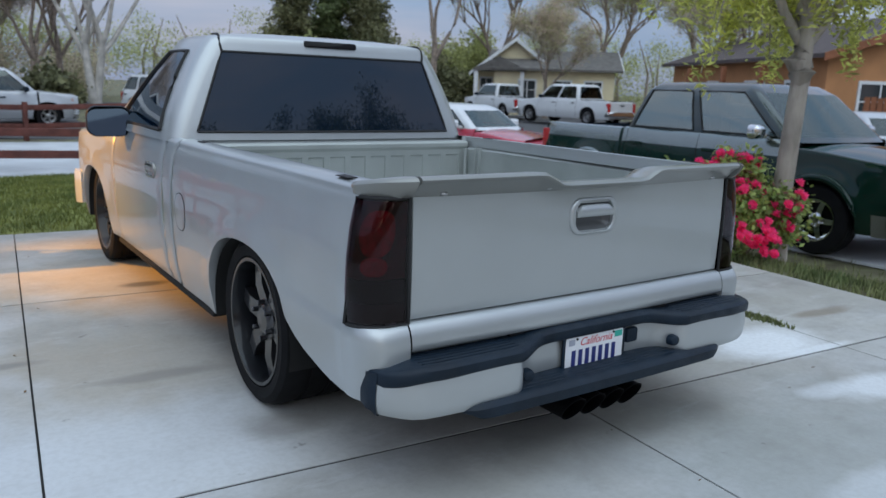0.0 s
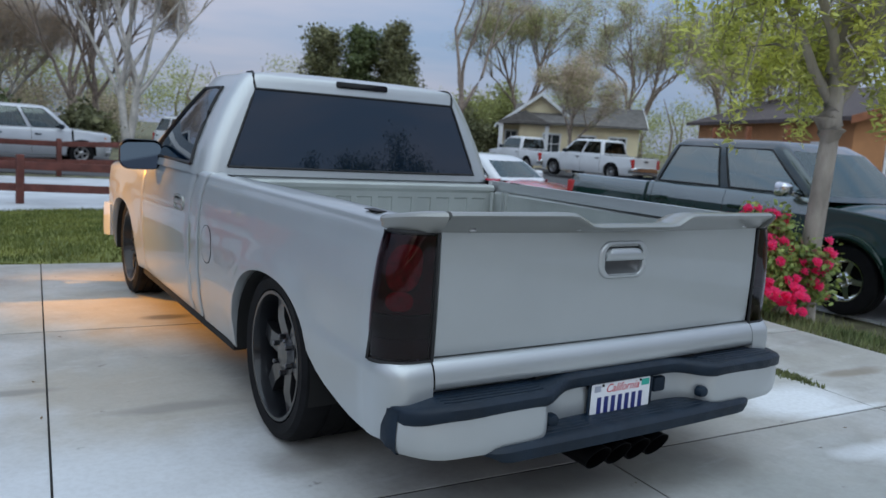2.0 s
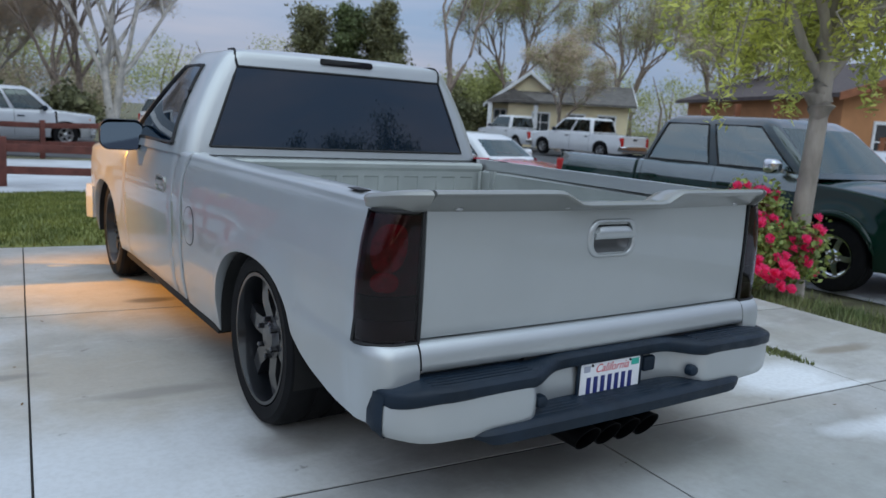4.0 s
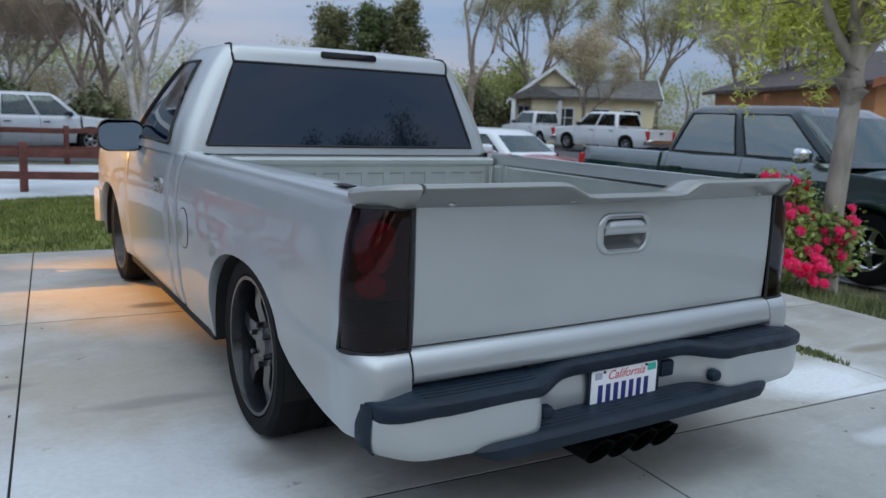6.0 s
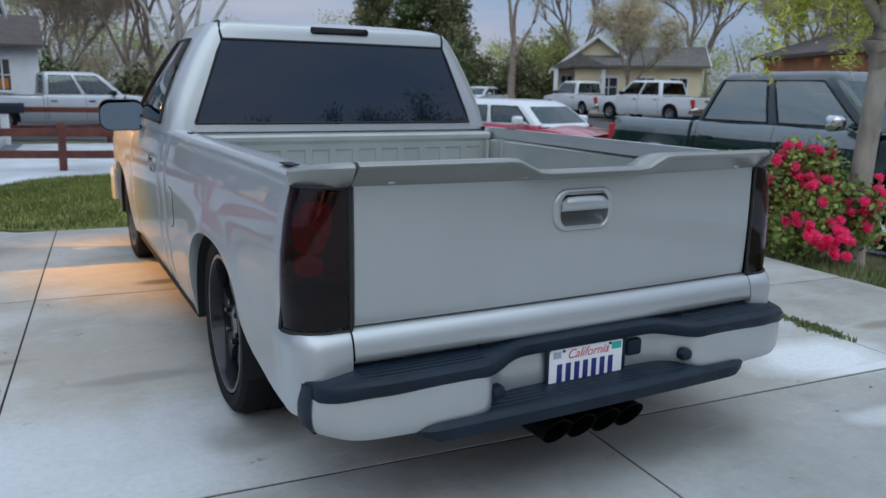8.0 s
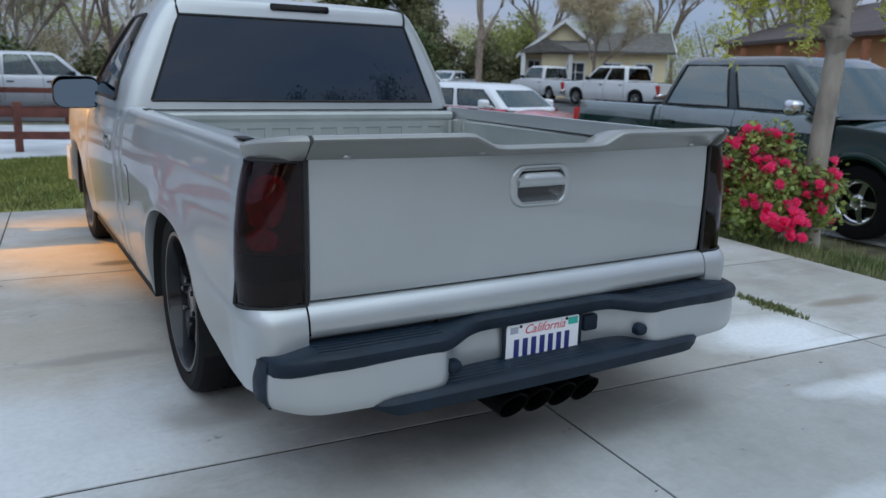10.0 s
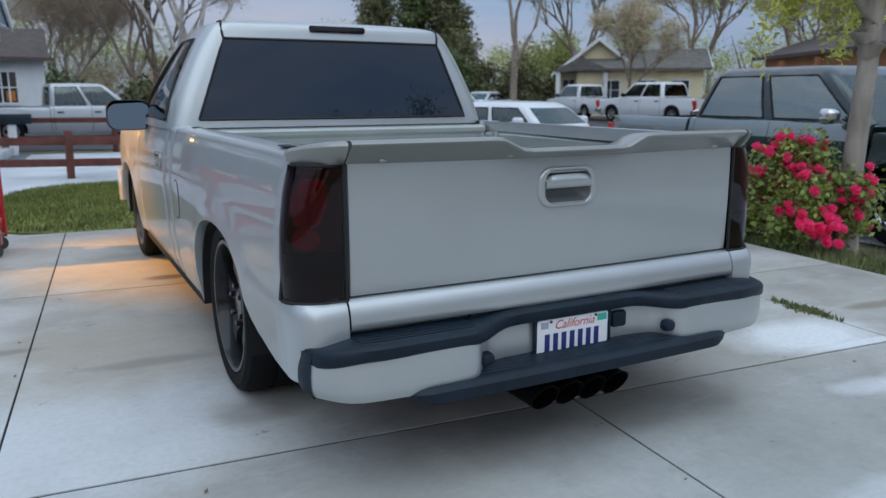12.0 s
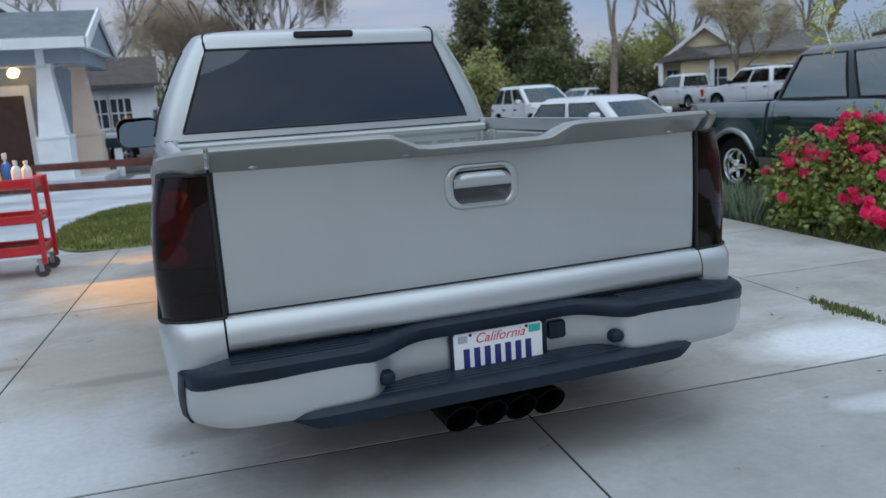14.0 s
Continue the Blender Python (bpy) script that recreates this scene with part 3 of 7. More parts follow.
    for pair in bodies["side"]:
        for b in pair:
            bmesh.ops.remove_doubles(b, verts=b.verts[:], dist=0.0005)
            part("side_window", b, glass, parent)


# ---------------------------------------------------------------- the lowered silver pickup
def silver_pickup():
    t = thing("pickup_truck", label="lowered pewter silver regular cab pickup parked on the concrete driveway", category="pickup truck")
    paint = M["paint"]
    Xz = lin([0.24, 0.30, 0.40, 0.52, 0.585, 0.60, 0.70, 0.80, 0.90, 0.97, 1.0], [0.900, 0.915, 0.932, 0.944, 0.946, 0.947, 0.950, 0.946, 0.934, 0.918, 0.905])
    arches = ((0.955, 0.36, 0.43, 0.335), (3.975, 0.36, 0.43, 0.335))

    def X(y, z):
        x = Xz(z)
        for yc, zc, hw, hh in arches:
            rr = math.hypot((y - yc) / hw, (z - zc) / hh)
            x += 0.014 * math.exp(-(((rr - 1.02) / 0.22) ** 2))
        x += 0.024 * ease(0.3, 1.7, y) + 0.013 * ease(0.600, 0.556, z) * (1 - ease(0.42, 0.60, y))
        x -= 0.02 * ease(4.3, 4.9, y) + 0.05 * ease(4.6, 5.0, y)
        return x

    rear_arch = arch_line(*arches[0])
    front_arch = arch_line(*arches[1])
    low = lin([0.0, 0.10, 0.20, 0.30, 0.40, 0.50, 0.58, 0.64], [0.345, 0.345, 0.350, 0.370, 0.405, 0.460, 0.515, 0.560])

    def bed_low(y):
        arch = rear_arch(y) if abs(y - 0.955) < 0.43 else 0.0
        return max(arch, low(y) if y < 0.66 else 0.27)

    def cab_low(y):
        return front_arch(y) if abs(y - 3.975) < 0.43 else 0.27

    rail = [(-0.001, 0.006), (-0.004, 0.0115), (-0.009, 0.0160), (-0.018, 0.0205), (-0.032, 0.0250), (-0.050, 0.0290), (-0.070, 0.0315), (-0.078, 0.029), (-0.082, -0.03)]
    
    def bulge(z):
        return 0.040 * math.sqrt(max(0.0, 1 - (max(0.0, z - 0.51) / 0.084) ** 2))

    # bed sides, cab corners, doors, front wings
    for s in (-1, 1):
        bed = bmesh.new()
        side_panel(bed, s, arch_columns(0.10, 1.935, [(0.955, 0.43)]), bed_low, lambda y: 1.0, X, rail, 44)
        # rear corner below the lamp
        rows = []
        for z in np.linspace(0.345, 0.588, 18):
            xs = X(0.10, z)
            b = bulge(z)
            row = [(s * xs, 0.10, z)]
            row += [(s * (xs - 0.088 + 0.088 * math.cos(a)), 0.088 - 0.092 * math.sin(a) - b * math.sin(a) ** 2, z) for a in np.radians(np.arange(10, 91, 10))]
            row += [(s * 0.83, -0.006 - b, z), (s * 0.787, -0.004 - b, z), (s * 0.7845, 0.002 - b, z), (s * 0.784, 0.05, z)]
            rows.append(row)
        rows.append([(p[0] * 0.985, p[1] + 0.015, 0.592) for p in rows[-1]])
        grid(bed, rows)
        part("bed_side", bed, paint, t, "pewter silver bed side with a flared wheel arch")
    for s in (-1, 1):
        bm = bmesh.new()
        side_panel(bm, s, [1.985, 2.03, 2.08, 2.135], cab_low, lambda y: 1.0, X, [(-0.004, 0.012), (-0.018, 0.022), (-0.05, 0.026)])
        part("cab_corner", bm, paint, t)
        bm = bmesh.new()
        side_panel(bm, s, list(np.linspace(2.165, 3.32, 16)), cab_low, lambda y: 1.0, X, [(-0.004, 0.012), (-0.018, 0.022), (-0.05, 0.026)])
        d = part("door", bm, paint, t)
        bm = bmesh.new()
        pts = rrect(0.20, 0.085, 0.035)
        c = Vector((s * (X(2.36, 0.835)), 2.36, 0.835))
        for k, (f, o) in enumerate(((1.0, -0.002), (0.97, 0.010), (0.80, 0.012), (0.74, 0.002))):
            if k == 0:
                rings = []
            rings.append([c + Vector((s * o, p[0] * f, p[1] * (f if k < 2 else f * 0.92))) for p in pts])
        grid(bm, rings, close_v=True)
        box(bm, (c.x - 0.016, c.y - 0.075, c.z - 0.012), (c.x + 0.016, c.y + 0.075, c.z + 0.020), 0.008)
        part("door_handle", bm, M["shaded_paint"], d, "silver pull handle in an oval bezel")
        # Flat black sheet on the door skin stands for the cup's shade.
        bm = bmesh.new()
        bm.faces.new([bm.verts.new(c + Vector((s * 0.001, p[0] * 0.78, p[1] * 0.75))) for p in pts])
        part("handle_recess", bm, M["seal"], d)
        bm = bmesh.new()
        side_panel(bm, s, arch_columns(3.345, 4.86, [(3.975, 0.43)]), cab_low, lambda y: 0.935 - 0.05 * ease(3.6, 4.9, y), X, [(-0.012, 0.016), (-0.035, 0.030), (-0.075, 0.036)])
        part("front_wing", bm, paint, t)
    # bonnet, cowl and front end
    bm = bmesh.new()
    rows = []
    for y in np.linspace(3.32, 4.86, 9):
        z0 = 0.972 - 0.05 * ease(3.6, 4.9, y)
        rows.append([(x, y - 0.02 * (abs(x) / 0.86) ** 2, z0 + 0.07 * (1 - (x / 0.86) ** 2) * (1 - 0.5 * ease(4.3, 4.9, y)) - 0.0) for x in np.linspace(-0.86, 0.86, 13)])
    grid(bm, rows)
    part("bonnet", bm, paint, t)
    bm = bmesh.new()
    box(bm, (-0.90, 4.80, 0.62), (0.90, 4.885, 0.92), 0.03)
    part("grille", bm, M["black_plastic"], t)
    bm = bmesh.new()
    rings = []
    for x in np.linspace(-0.985, 0.985, 15):
        k = 0.10 * (abs(x) / 0.985) ** 4
        yf = 4.99 - k * 2.4
        rings.append([(x, yf - 0.30, 0.36), (x, yf - 0.02, 0.33), (x, yf, 0.42), (x, yf - 0.01, 0.56), (x, yf - 0.05, 0.60), (x, yf - 0.30, 0.60)])
    loft(bm, rings)
    part("front_bumper", bm, M["white_car"], t, "pale front bumper wrapped round the corner")
    # inner tub of the body, dark, fills the gaps
    bm = bmesh.new()
    box(bm, (-0.84, 1.99, 0.30), (0.84, 4.7, 0.90))
    box(bm, (-0.80, 0.05, 0.42), (0.80, 1.95, 0.585))
    for s in (-1, 1):
        box(bm, (s * 0.45 - 0.05, 0.02, 0.30), (s * 0.45 + 0.05, 4.6, 0.42))
        box(bm, (s * 0.90 - 0.03, 1.46, 0.235), (s * 0.90 + 0.03, 3.45, 0.40))
    tube(bm, [(-0.75, 0.955, 0.36), (0.75, 0.955, 0.36)], 0.05)
    box(bm, (-0.30, 0.25, 0.25), (0.35, 0.75, 0.42), 0.05)
    part("chassis", bm, M["dark"], t, "dark frame rails and rear axle")
    # upper cab
    w = lin([1.0, 1.05, 1.15, 1.30, 1.42, 1.475, 1.52, 1.547, 1.558, 1.565], [0.938, 0.925, 0.897, 0.835, 0.772, 0.738, 0.708, 0.682, 0.660, 0.630])
    rear = lin([1.0, 1.055, 1.475, 1.545, 1.553, 1.560, 1.565], [2.045, 2.052, 2.118, 2.129, 2.134, 2.146, 2.175])
    front = lin([1.0, 1.05, 1.475, 1.565], [3.52, 3.44, 2.80, 2.56])
    rg = lin([1.0, 1.055, 1.475, 1.565], [0.80, 0.79, 0.63, 0.58])
    greenhouse(t, [1.005, 1.055, 1.15, 1.25, 1.35, 1.43, 1.475, 1.515, 1.543, 1.547, 1.553, 1.560, 1.565], w, rear, front, rg,
               [(lin([1.0, 1.475], [2.27, 2.36]), lin([1.0, 1.055, 1.475], [3.26, 3.22, 2.70]))], M["glass_tint"], paint, crown=0.03, glass_lo=1, glass_hi=6)
    # back wall of the cab under the window
    bm = bmesh.new()
    grid(bm, [[(x, 2.045 + 0.035 * (x / 0.938) ** 2, z) for z in (0.35, 0.7, 1.006)] for x in np.linspace(-0.90, 0.90, 11)])
    grid(bm, [[(x, y, 1.006 + 0.004 * k) for k, y in enumerate((2.035 + 0.035 * (x / 0.938) ** 2, 2.02 + 0.03 * (x / 0.938) ** 2, 2.015 + 0.03 * (x / 0.938) ** 2))] for x in np.linspace(-0.90, 0.90, 11)])
    part("cab_back_panel", bm, paint, t)
    # window seal round the rear glass
    bm = bmesh.new()
    loop = [(-0.79, 1.055), (-0.63, 1.475), (0.63, 1.475), (0.79, 1.055), (-0.79, 1.055)]
    pts = []
    for (xa, za), (xb, zb) in zip(loop, loop[1:]):
        for k in range(8):
            x, z = xa + (xb - xa) * k / 8, za + (zb - za) * k / 8
            pts.append((x, rear(z) + 0.035 * (x / w(z)) ** 2 - 0.001, z))
    tube(bm, pts + [pts[0]], 0.007, 6, False)
    part("window_seal", bm, M["seal"], t)
    for s in (-1, 1):
        bm = bmesh.new()
        pts = [(s * 0.630, 2.140, 1.476), (s * 0.636, 2.150, 1.510), (s * 0.636, 2.163, 1.540), (s * 0.630, 2.185, 1.560), (s * 0.624, 2.22, 1.5675), (s * 0.620, 2.32, 1.569)]
        tube(bm, pts, 0.0065, 6)
        part("roof_channel", bm, M["seal"], t, "black roof drip channel")
        bm = bmesh.new()
        side = lin([1.0, 1.475], [2.27, 2.36])
        fr = lin([1.0, 1.055, 1.475], [3.26, 3.22, 2.70])
        loop = [(side(1.055), 1.055), (fr(1.055), 1.055), (fr(1.475), 1.475), (side(1.475), 1.475), (side(1.055), 1.055)]
        pts = []
        for (ya, za), (yb, zb) in zip(loop, loop[1:]):
            for k in range(6):
                y, z = ya + (yb - ya) * k / 6, za + (zb - za) * k / 6
                pts.append((s * (w(z) + 0.003), y, z))
        tube(bm, pts + [pts[0]], 0.012, 6, False)
        part("door_window_seal", bm, M["seal"], t)
    # third brake lamp
    bm = bmesh.new()
    for k, (f, o) in enumerate(((1.0, 0.0), (0.97, -0.012), (0.85, -0.016))):
        ring = [(p[0] * f, 2.132 + o + 0.02 * abs(p[0]) + 0.35 * p[1] * f, 1.538 + p[1] * f) for p in rrect(0.335, 0.036, 0.014)]
        grid_rows = [ring] if k == 0 else grid_rows + [ring]
    v = grid(bm, grid_rows, close_v=True)
    bm.faces.new(v[-1])
    part("high_brake_lamp", bm, M["lens_smoked"], t, "smoked high brake lamp on the roof edge")
    # bed inside
    bm = bmesh.new()
    rows = []
    for x in np.linspace(-0.82, 0.82, 67):
        rib = 0.012 if (int(round((x + 0.82) / 0.0248)) // 2) % 2 else 0.0
        rows.append([(x, 0.06, 0.598 + rib), (x, 1.90, 0.598 + rib)])
    grid(bm, rows)
    part("bed_floor", bm, M["paint_matte"], t)
    for s in (-1, 1):
        bm = bmesh.new()
        rows = []
        for y in np.linspace(0.06, 1.905, 30):
            dip = 0.012 if (0.35 < y < 1.65) else 0.0
            rows.append([(s * 0.820, y, 0.60), (s * (0.828 + dip), y, 0.66), (s * (0.828 + dip), y, 0.93), (s * 0.832, y, 0.955), (s * 0.862, y, 0.972)])
        grid(bm, rows)
        box(bm, (min(s * 0.60, s * 0.83), 0.60, 0.60), (max(s * 0.60, s * 0.83), 1.32, 0.80), 0.06)
        part("bed_inner_wall", bm, M["paint_matte"], t)
        bm = bmesh.new()
        for y in (1.80, 1.76):
            box(bm, (min(s * 0.815, s * 0.835), y - 0.006, 0.62), (max(s * 0.815, s * 0.835), y + 0.006, 0.97), 0.003)
        tube(bm, [(s * 0.80, 1.875, 0.62), (s * 0.80, 1.875, 0.96)], 0.010, 8)
        part("bed_corner_post", bm, M["paint_matte"], t)
    bm = bmesh.new()
    rows = []
    prof_x = []
    for k in range(12):
        c = -0.72 + k * 0.131
        prof_x += [(c - 0.0655, 0.0), (c - 0.048, 0.0), (c - 0.044, 0.007), (c + 0.044, 0.007), (c + 0.048, 0.0)]
    prof_x = [(-0.83, 0.0)] + prof_x + [(0.83, 0.0)]
    for x, d in prof_x:
        rows.append([(x, 1.905, 0.60), (x, 1.905, 0.655), (x, 1.905 + d, 0.662), (x, 1.905 + d, 0.917), (x, 1.905, 0.925), (x, 1.905, 0.955), (x, 1.895, 0.972), (x, 1.895, 0.992), (x, 1.905, 1.004), (x, 1.955, 1.006), (x, 1.958, 0.90)])
    grid(bm, rows)
    part("bed_front_wall", bm, M["paint_matte"], t, "ribbed front wall of the cargo bed", 20)
    # tailgate
    bm = bmesh.new()

    def gate_y(x, z):
        return -0.006 - 0.012 * (1 - (x / 0.78) ** 2) - 0.004 * math.cos((z - 0.79) / 0.4 * math.pi)

    xs = list(np.linspace(-0.768, 0.768, 33))
    zs = list(np.linspace(0.604, 0.998, 13))
    front_rows = []
    for x in xs:
        col = [(x, 0.055, 0.600), (x, gate_y(x, 0.6) + 0.010, 0.598), (x, gate_y(x, 0.6) + 0.002, 0.600)]
        col += [(x, gate_y(x, z), z) for z in zs]
        col += [(x, 0.004, 1.004), (x, 0.060, 1.004), (x, 0.060, 0.605)]
        front_rows.append(col)
    edge0 = [(x - 0.007, y if k in (0, len(front_rows[0]) - 1, len(front_rows[0]) - 2) else y + 0.012, z) for k, (x, y, z) in enumerate(front_rows[0])]
    edge1 = [(x + 0.007, y if k in (0, len(front_rows[0]) - 1, len(front_rows[0]) - 2) else y + 0.012, z) for k, (x, y, z) in enumerate(front_rows[-1])]
    grid(bm, [[(p[0], 0.055, p[2]) for p in edge0], edge0] + front_rows + [edge1, [(p[0], 0.055, p[2]) for p in edge1]])
    bmesh.ops.delete(bm, geom=[f for f in bm.faces if abs(f.calc_center_median().x) < 0.09 and 0.836 < f.calc_center_median().z < 0.93 and f.calc_center_median().y < 0.0], context="FACES")
    gate = part("tailgate", bm, paint, t, "smooth pewter silver tailgate")
    bm = bmesh.new()
    cz = 0.885
    hw_, hh_, hr_ = 0.242, 0.136, 0.052

    def inset(d):
        return rrect(hw_ - 3.0 * d, hh_ - 1.5 * d, hr_ - 0.75 * d, 8)

    rings = [[(x, -0.020 + o, cz + z) for x, z in inset(d)] for d, o in ((0.0, 0.006), (0.001, -0.003), (0.004, -0.008), (0.008, -0.010), (0.015, -0.010), (0.018, -0.007), (0.019, 0.006))]
    grid(bm, rings, close_v=True)
    hand = part("handle_bezel", bm, paint, gate, "raised silver bezel round the tailgate handle")
    bm = bmesh.new()
    grid(bm, [[(x, -0.019 + 0.038 * (1 - abs(v) ** 4) * (1 - abs(x / 0.1) ** 6), cz - 0.0015 + 0.0495 * v) for v in np.linspace(-1, 1, 13)] for x in np.linspace(-0.1, 0.1, 17)])
    part("handle_recess", bm, M["recess_shade"], hand, "cup behind the handle, its shade painted dark grey")
    bm = bmesh.new()
    rings = []
    for x in np.linspace(-0.093, 0.093, 15):
        e = 1 - 0.42 * (abs(x) / 0.093) ** 6
        rings.append([(x, -0.0100, cz + 0.040 * e), (x, -0.026, cz + 0.042 * e), (x, -0.036, cz + 0.030 * e), (x, -0.037, cz + 0.008), (x, -0.030, cz - 0.002), (x, -0.0100, cz - 0.003)])
    loft(bm, rings)
    part("pull_handle", bm, M["paint"], hand, "silver pull handle")
    # rear sill
    bm = bmesh.new()
    rows = []
    for x in np.linspace(-0.781, 0.781, 25):
        c = -0.012 * (1 - (x / 0.79) ** 2)
        rows.append([(x, 0.05, 0.592)] + [(x, -0.004 - bulge(z) + c, z) for z in (0.5935, 0.5915, 0.586, 0.578, 0.568, 0.556, 0.543, 0.528)] + [(x, -0.044 + c, 0.512), (x, -0.038 + c, 0.503), (x, -0.015 + c, 0.500), (x, 0.004 + c, 0.47), (x, 0.05, 0.43)])
    grid(bm, rows)
    part("rear_sill", bm, paint, t, "rounded silver sill under the tailgate")
    for x in (-0.30, 0.36):
        bm = bmesh.new()
        box(bm, (x - 0.075, -0.035, 0.486), (x + 0.075, 0.02, 0.498), 0.004)
        part("tailgate_stop", bm, M["seal"], t)
    # spoiler over the tailgate, with a dip in the middle
    def lip_top(x):
        return 1.018 + 0.039 * ease(0.19, 0.30, abs(x))

    bm = bmesh.new()
    rings = []
    for x in sorted(list(np.linspace(-0.776, 0.776, 45))):
        zt = lip_top(x)
        zl = 0.984 + 0.006 * (abs(x) / 0.78) ** 2
        yb = -0.070 - 0.012 * (1 - (x / 0.78) ** 2)
        gy = gate_y(x, 0.98)
        rings.append([(x, 0.055, 1.006), (x, 0.050, zt - 0.018), (x, 0.00, zt - 0.004), (x, yb + 0.020, zt + 0.001), (x, yb + 0.006, zt - 0.002), (x, yb, zt - 0.009), (x, yb + 0.004, zt - 0.017), (x, yb + 0.018, zt - 0.026), (x, gy - 0.005, zl + 0.003), (x, gy - 0.002, zl), (x, gy + 0.004, zl)])
    loft(bm, rings)
    sp = part("spoiler", bm, M["shaded_paint"], gate, "silver tailgate spoiler with a dipped centre")
    for x in (-0.665, -0.235, 0.205, 0.665):
        bm = bmesh.new()
        y = gate_y(x, 0.98) - 0.012
        bmesh.ops.create_icosphere(bm, subdivisions=2, radius=0.009, matrix=Matrix.Translation((x, y, 0.997)) @ Matrix.Diagonal((1.6, 1, 0.7, 1)))
        part("bolt", bm, M["steel"], sp)
    # spoiler end caps and tail lamps
    for s in (-1, 1):
        bm = bmesh.new()
        rings = []
        path = [(0.788, -0.072, 1.057), (0.815, -0.060, 1.056), (0.840, -0.040, 1.054), (0.863, -0.014, 1.051), (0.884, 0.015, 1.047), (0.901, 0.044, 1.042), (0.912, 0.074, 1.037), (0.917, 0.102, 1.033), (0.914, 0.122, 1.030), (0.906, 0.136, 1.026)]
        for k, (x, y, zt) in enumerate(path):
            f = 1 - k / (len(path) - 1)
            a = radians(90 * min(1.0, k / 6))
            d = Vector((-math.sin(a), math.cos(a), 0))
            out = Vector((x, y, 0))
            wide = 0.12 - 0.045 * (1 - f)
            under = 0.006 + 0.044 * f * f
            rings.append([(s * p.x, p.y, z) for p, z in ((out + d * wide, 1.0), (out + d * wide, zt - 0.012), (out + d * 0.045, zt), (out + d * 0.018, zt + 0.0005), (out + d * 0.005, zt - 0.004), (out, zt - 0.012), (out + d * 0.003, zt - 0.022), (out + d * (0.4 * under + 0.003), 1.008), (out + d * under, 0.990), (out + d * (under + 0.02), 0.990))])
        loft(bm, rings)
        part("spoiler_end_cap", bm, M["shaded_paint"], t, "silver spoiler cap over the bed corner")
        # lamp
        def lamp_rows(z0, z1, n, off, u0=0.0, u1=1.0, m=14):
            rows = []
            for z in np.linspace(z0, z1, n):
                xo = X(0.10, z) + 0.001
                plan = [(0.781, -0.012)] + [(xo - 0.11 + 0.11 * math.sin(a) + off * math.sin(a), 0.098 - 0.11 * math.cos(a) - off * math.cos(a)) for a in np.radians(np.linspace(0, 86, m))]
                cum = np.linspace(0, 1, len(plan))
                us = np.linspace(u0, u1, m)
                px, py = [p[0] for p in plan], [p[1] - (off if k == 0 else 0) for k, p in enumerate(plan)]
                rows.append([(s * float(np.interp(u, cum, px)), float(np.interp(u, cum, py)), z) for u in us])
            return rows

        bm = bmesh.new()
        rows = lamp_rows(0.592, 0.986, 16, 0.0)
        grid(bm, [[(p[0] * 0.98, p[1] + 0.03, p[2]) for p in rows[0]]] + rows + [[(p[0] * 0.97, p[1] + 0.03, p[2] - 0.004) for p in rows[-1]]])
        lamp = part("tail_lamp", bm, M["lens_cover"], t, "smoked dark red tail lamp, unlit")
        bm = bmesh.new()
        rows = lamp_rows(0.596, 0.982, 16, -0.014)
        grid(bm, rows)
        part("lamp_housing", bm, M["lens_smoked"], lamp, "black lamp housing")
        for z0, z1, depth, key, nm, text in ((0.738, 0.978, -0.007, "lens_red", "red_lens", "deep red upper lens"), (0.662, 0.733, -0.007, "lens_grey", "reverse_lens", "smoked reversing lens"), (0.598, 0.660, -0.007, "lens_dim", "reflector", "dim red lower reflector")):
            bm = bmesh.new()
            rows = []
            for f in np.linspace(0, 1, 15):
                zz = z0 + (z1 - z0) * f
                rows.append(lamp_rows(zz, zz, 1, depth, 0.004, 0.985, 40)[0])
            grid(bm, rows)
            part(nm, bm, M[key], lamp, text)
        for zc, rz_, ru in ((0.880, 0.072, 0.34), (0.778, 0.030, 0.26)):
            bm = bmesh.new()
            rows = []
            for a in np.radians(np.linspace(-89, 89, 25)):
                zz, half = zc + rz_ * math.sin(a), ru * math.cos(a) ** 0.7
                rows.append(lamp_rows(zz, zz, 1, -0.0065 + 0.004 * math.cos(a), max(0.015, 0.40 - half), 0.40 + half, 30)[0])
            grid(bm, rows)
            part("reflector_bowl", bm, M["lens_bowl"], lamp, "red reflector bowl behind the lens")
        bm = bmesh.new()
        z_edge = lamp_rows(0.589, 0.589, 1, 0.002)[0] + list(reversed(lamp_rows(0.988, 0.988, 1, -0.003)[0]))
        tube(bm, z_edge + [z_edge[0]], 0.0062, 8, False)
        part("lamp_seal", bm, M["seal"], lamp)
        # Black strip fills the gap beside the lamp in place of its shade.
        bm = bmesh.new()
        box(bm, (min(s * 0.7745, s * 0.7815), 0.010, 0.50), (max(s * 0.7745, s * 0.7815), 0.06, 0.995))
        part("gap_shade_strip", bm, M["seal"], t)
        # inner jamb behind the lamp
        bm = bmesh.new()
        box(bm, (min(s * 0.775, s * 0.885), 0.075, 0.50), (max(s * 0.775, s * 0.885), 0.14, 1.00), 0.01)
        part("bed_corner_pillar", bm, paint, t)
    for s in (-1, 1):
        for yy in (0.24, 1.72):
            # Black block on the rail takes the place of the open pocket's shade.
            bm = bmesh.new()
            box(bm, (s * 0.868 - 0.018, yy - 0.045, 1.0285), (s * 0.868 + 0.018, yy + 0.045, 1.0315), 0.001)
            part("stake_pocket", bm, M["seal"], t, "black block standing for a stake pocket's dark opening")
    # fuel door
    bm = bmesh.new()
    ring_pts = []
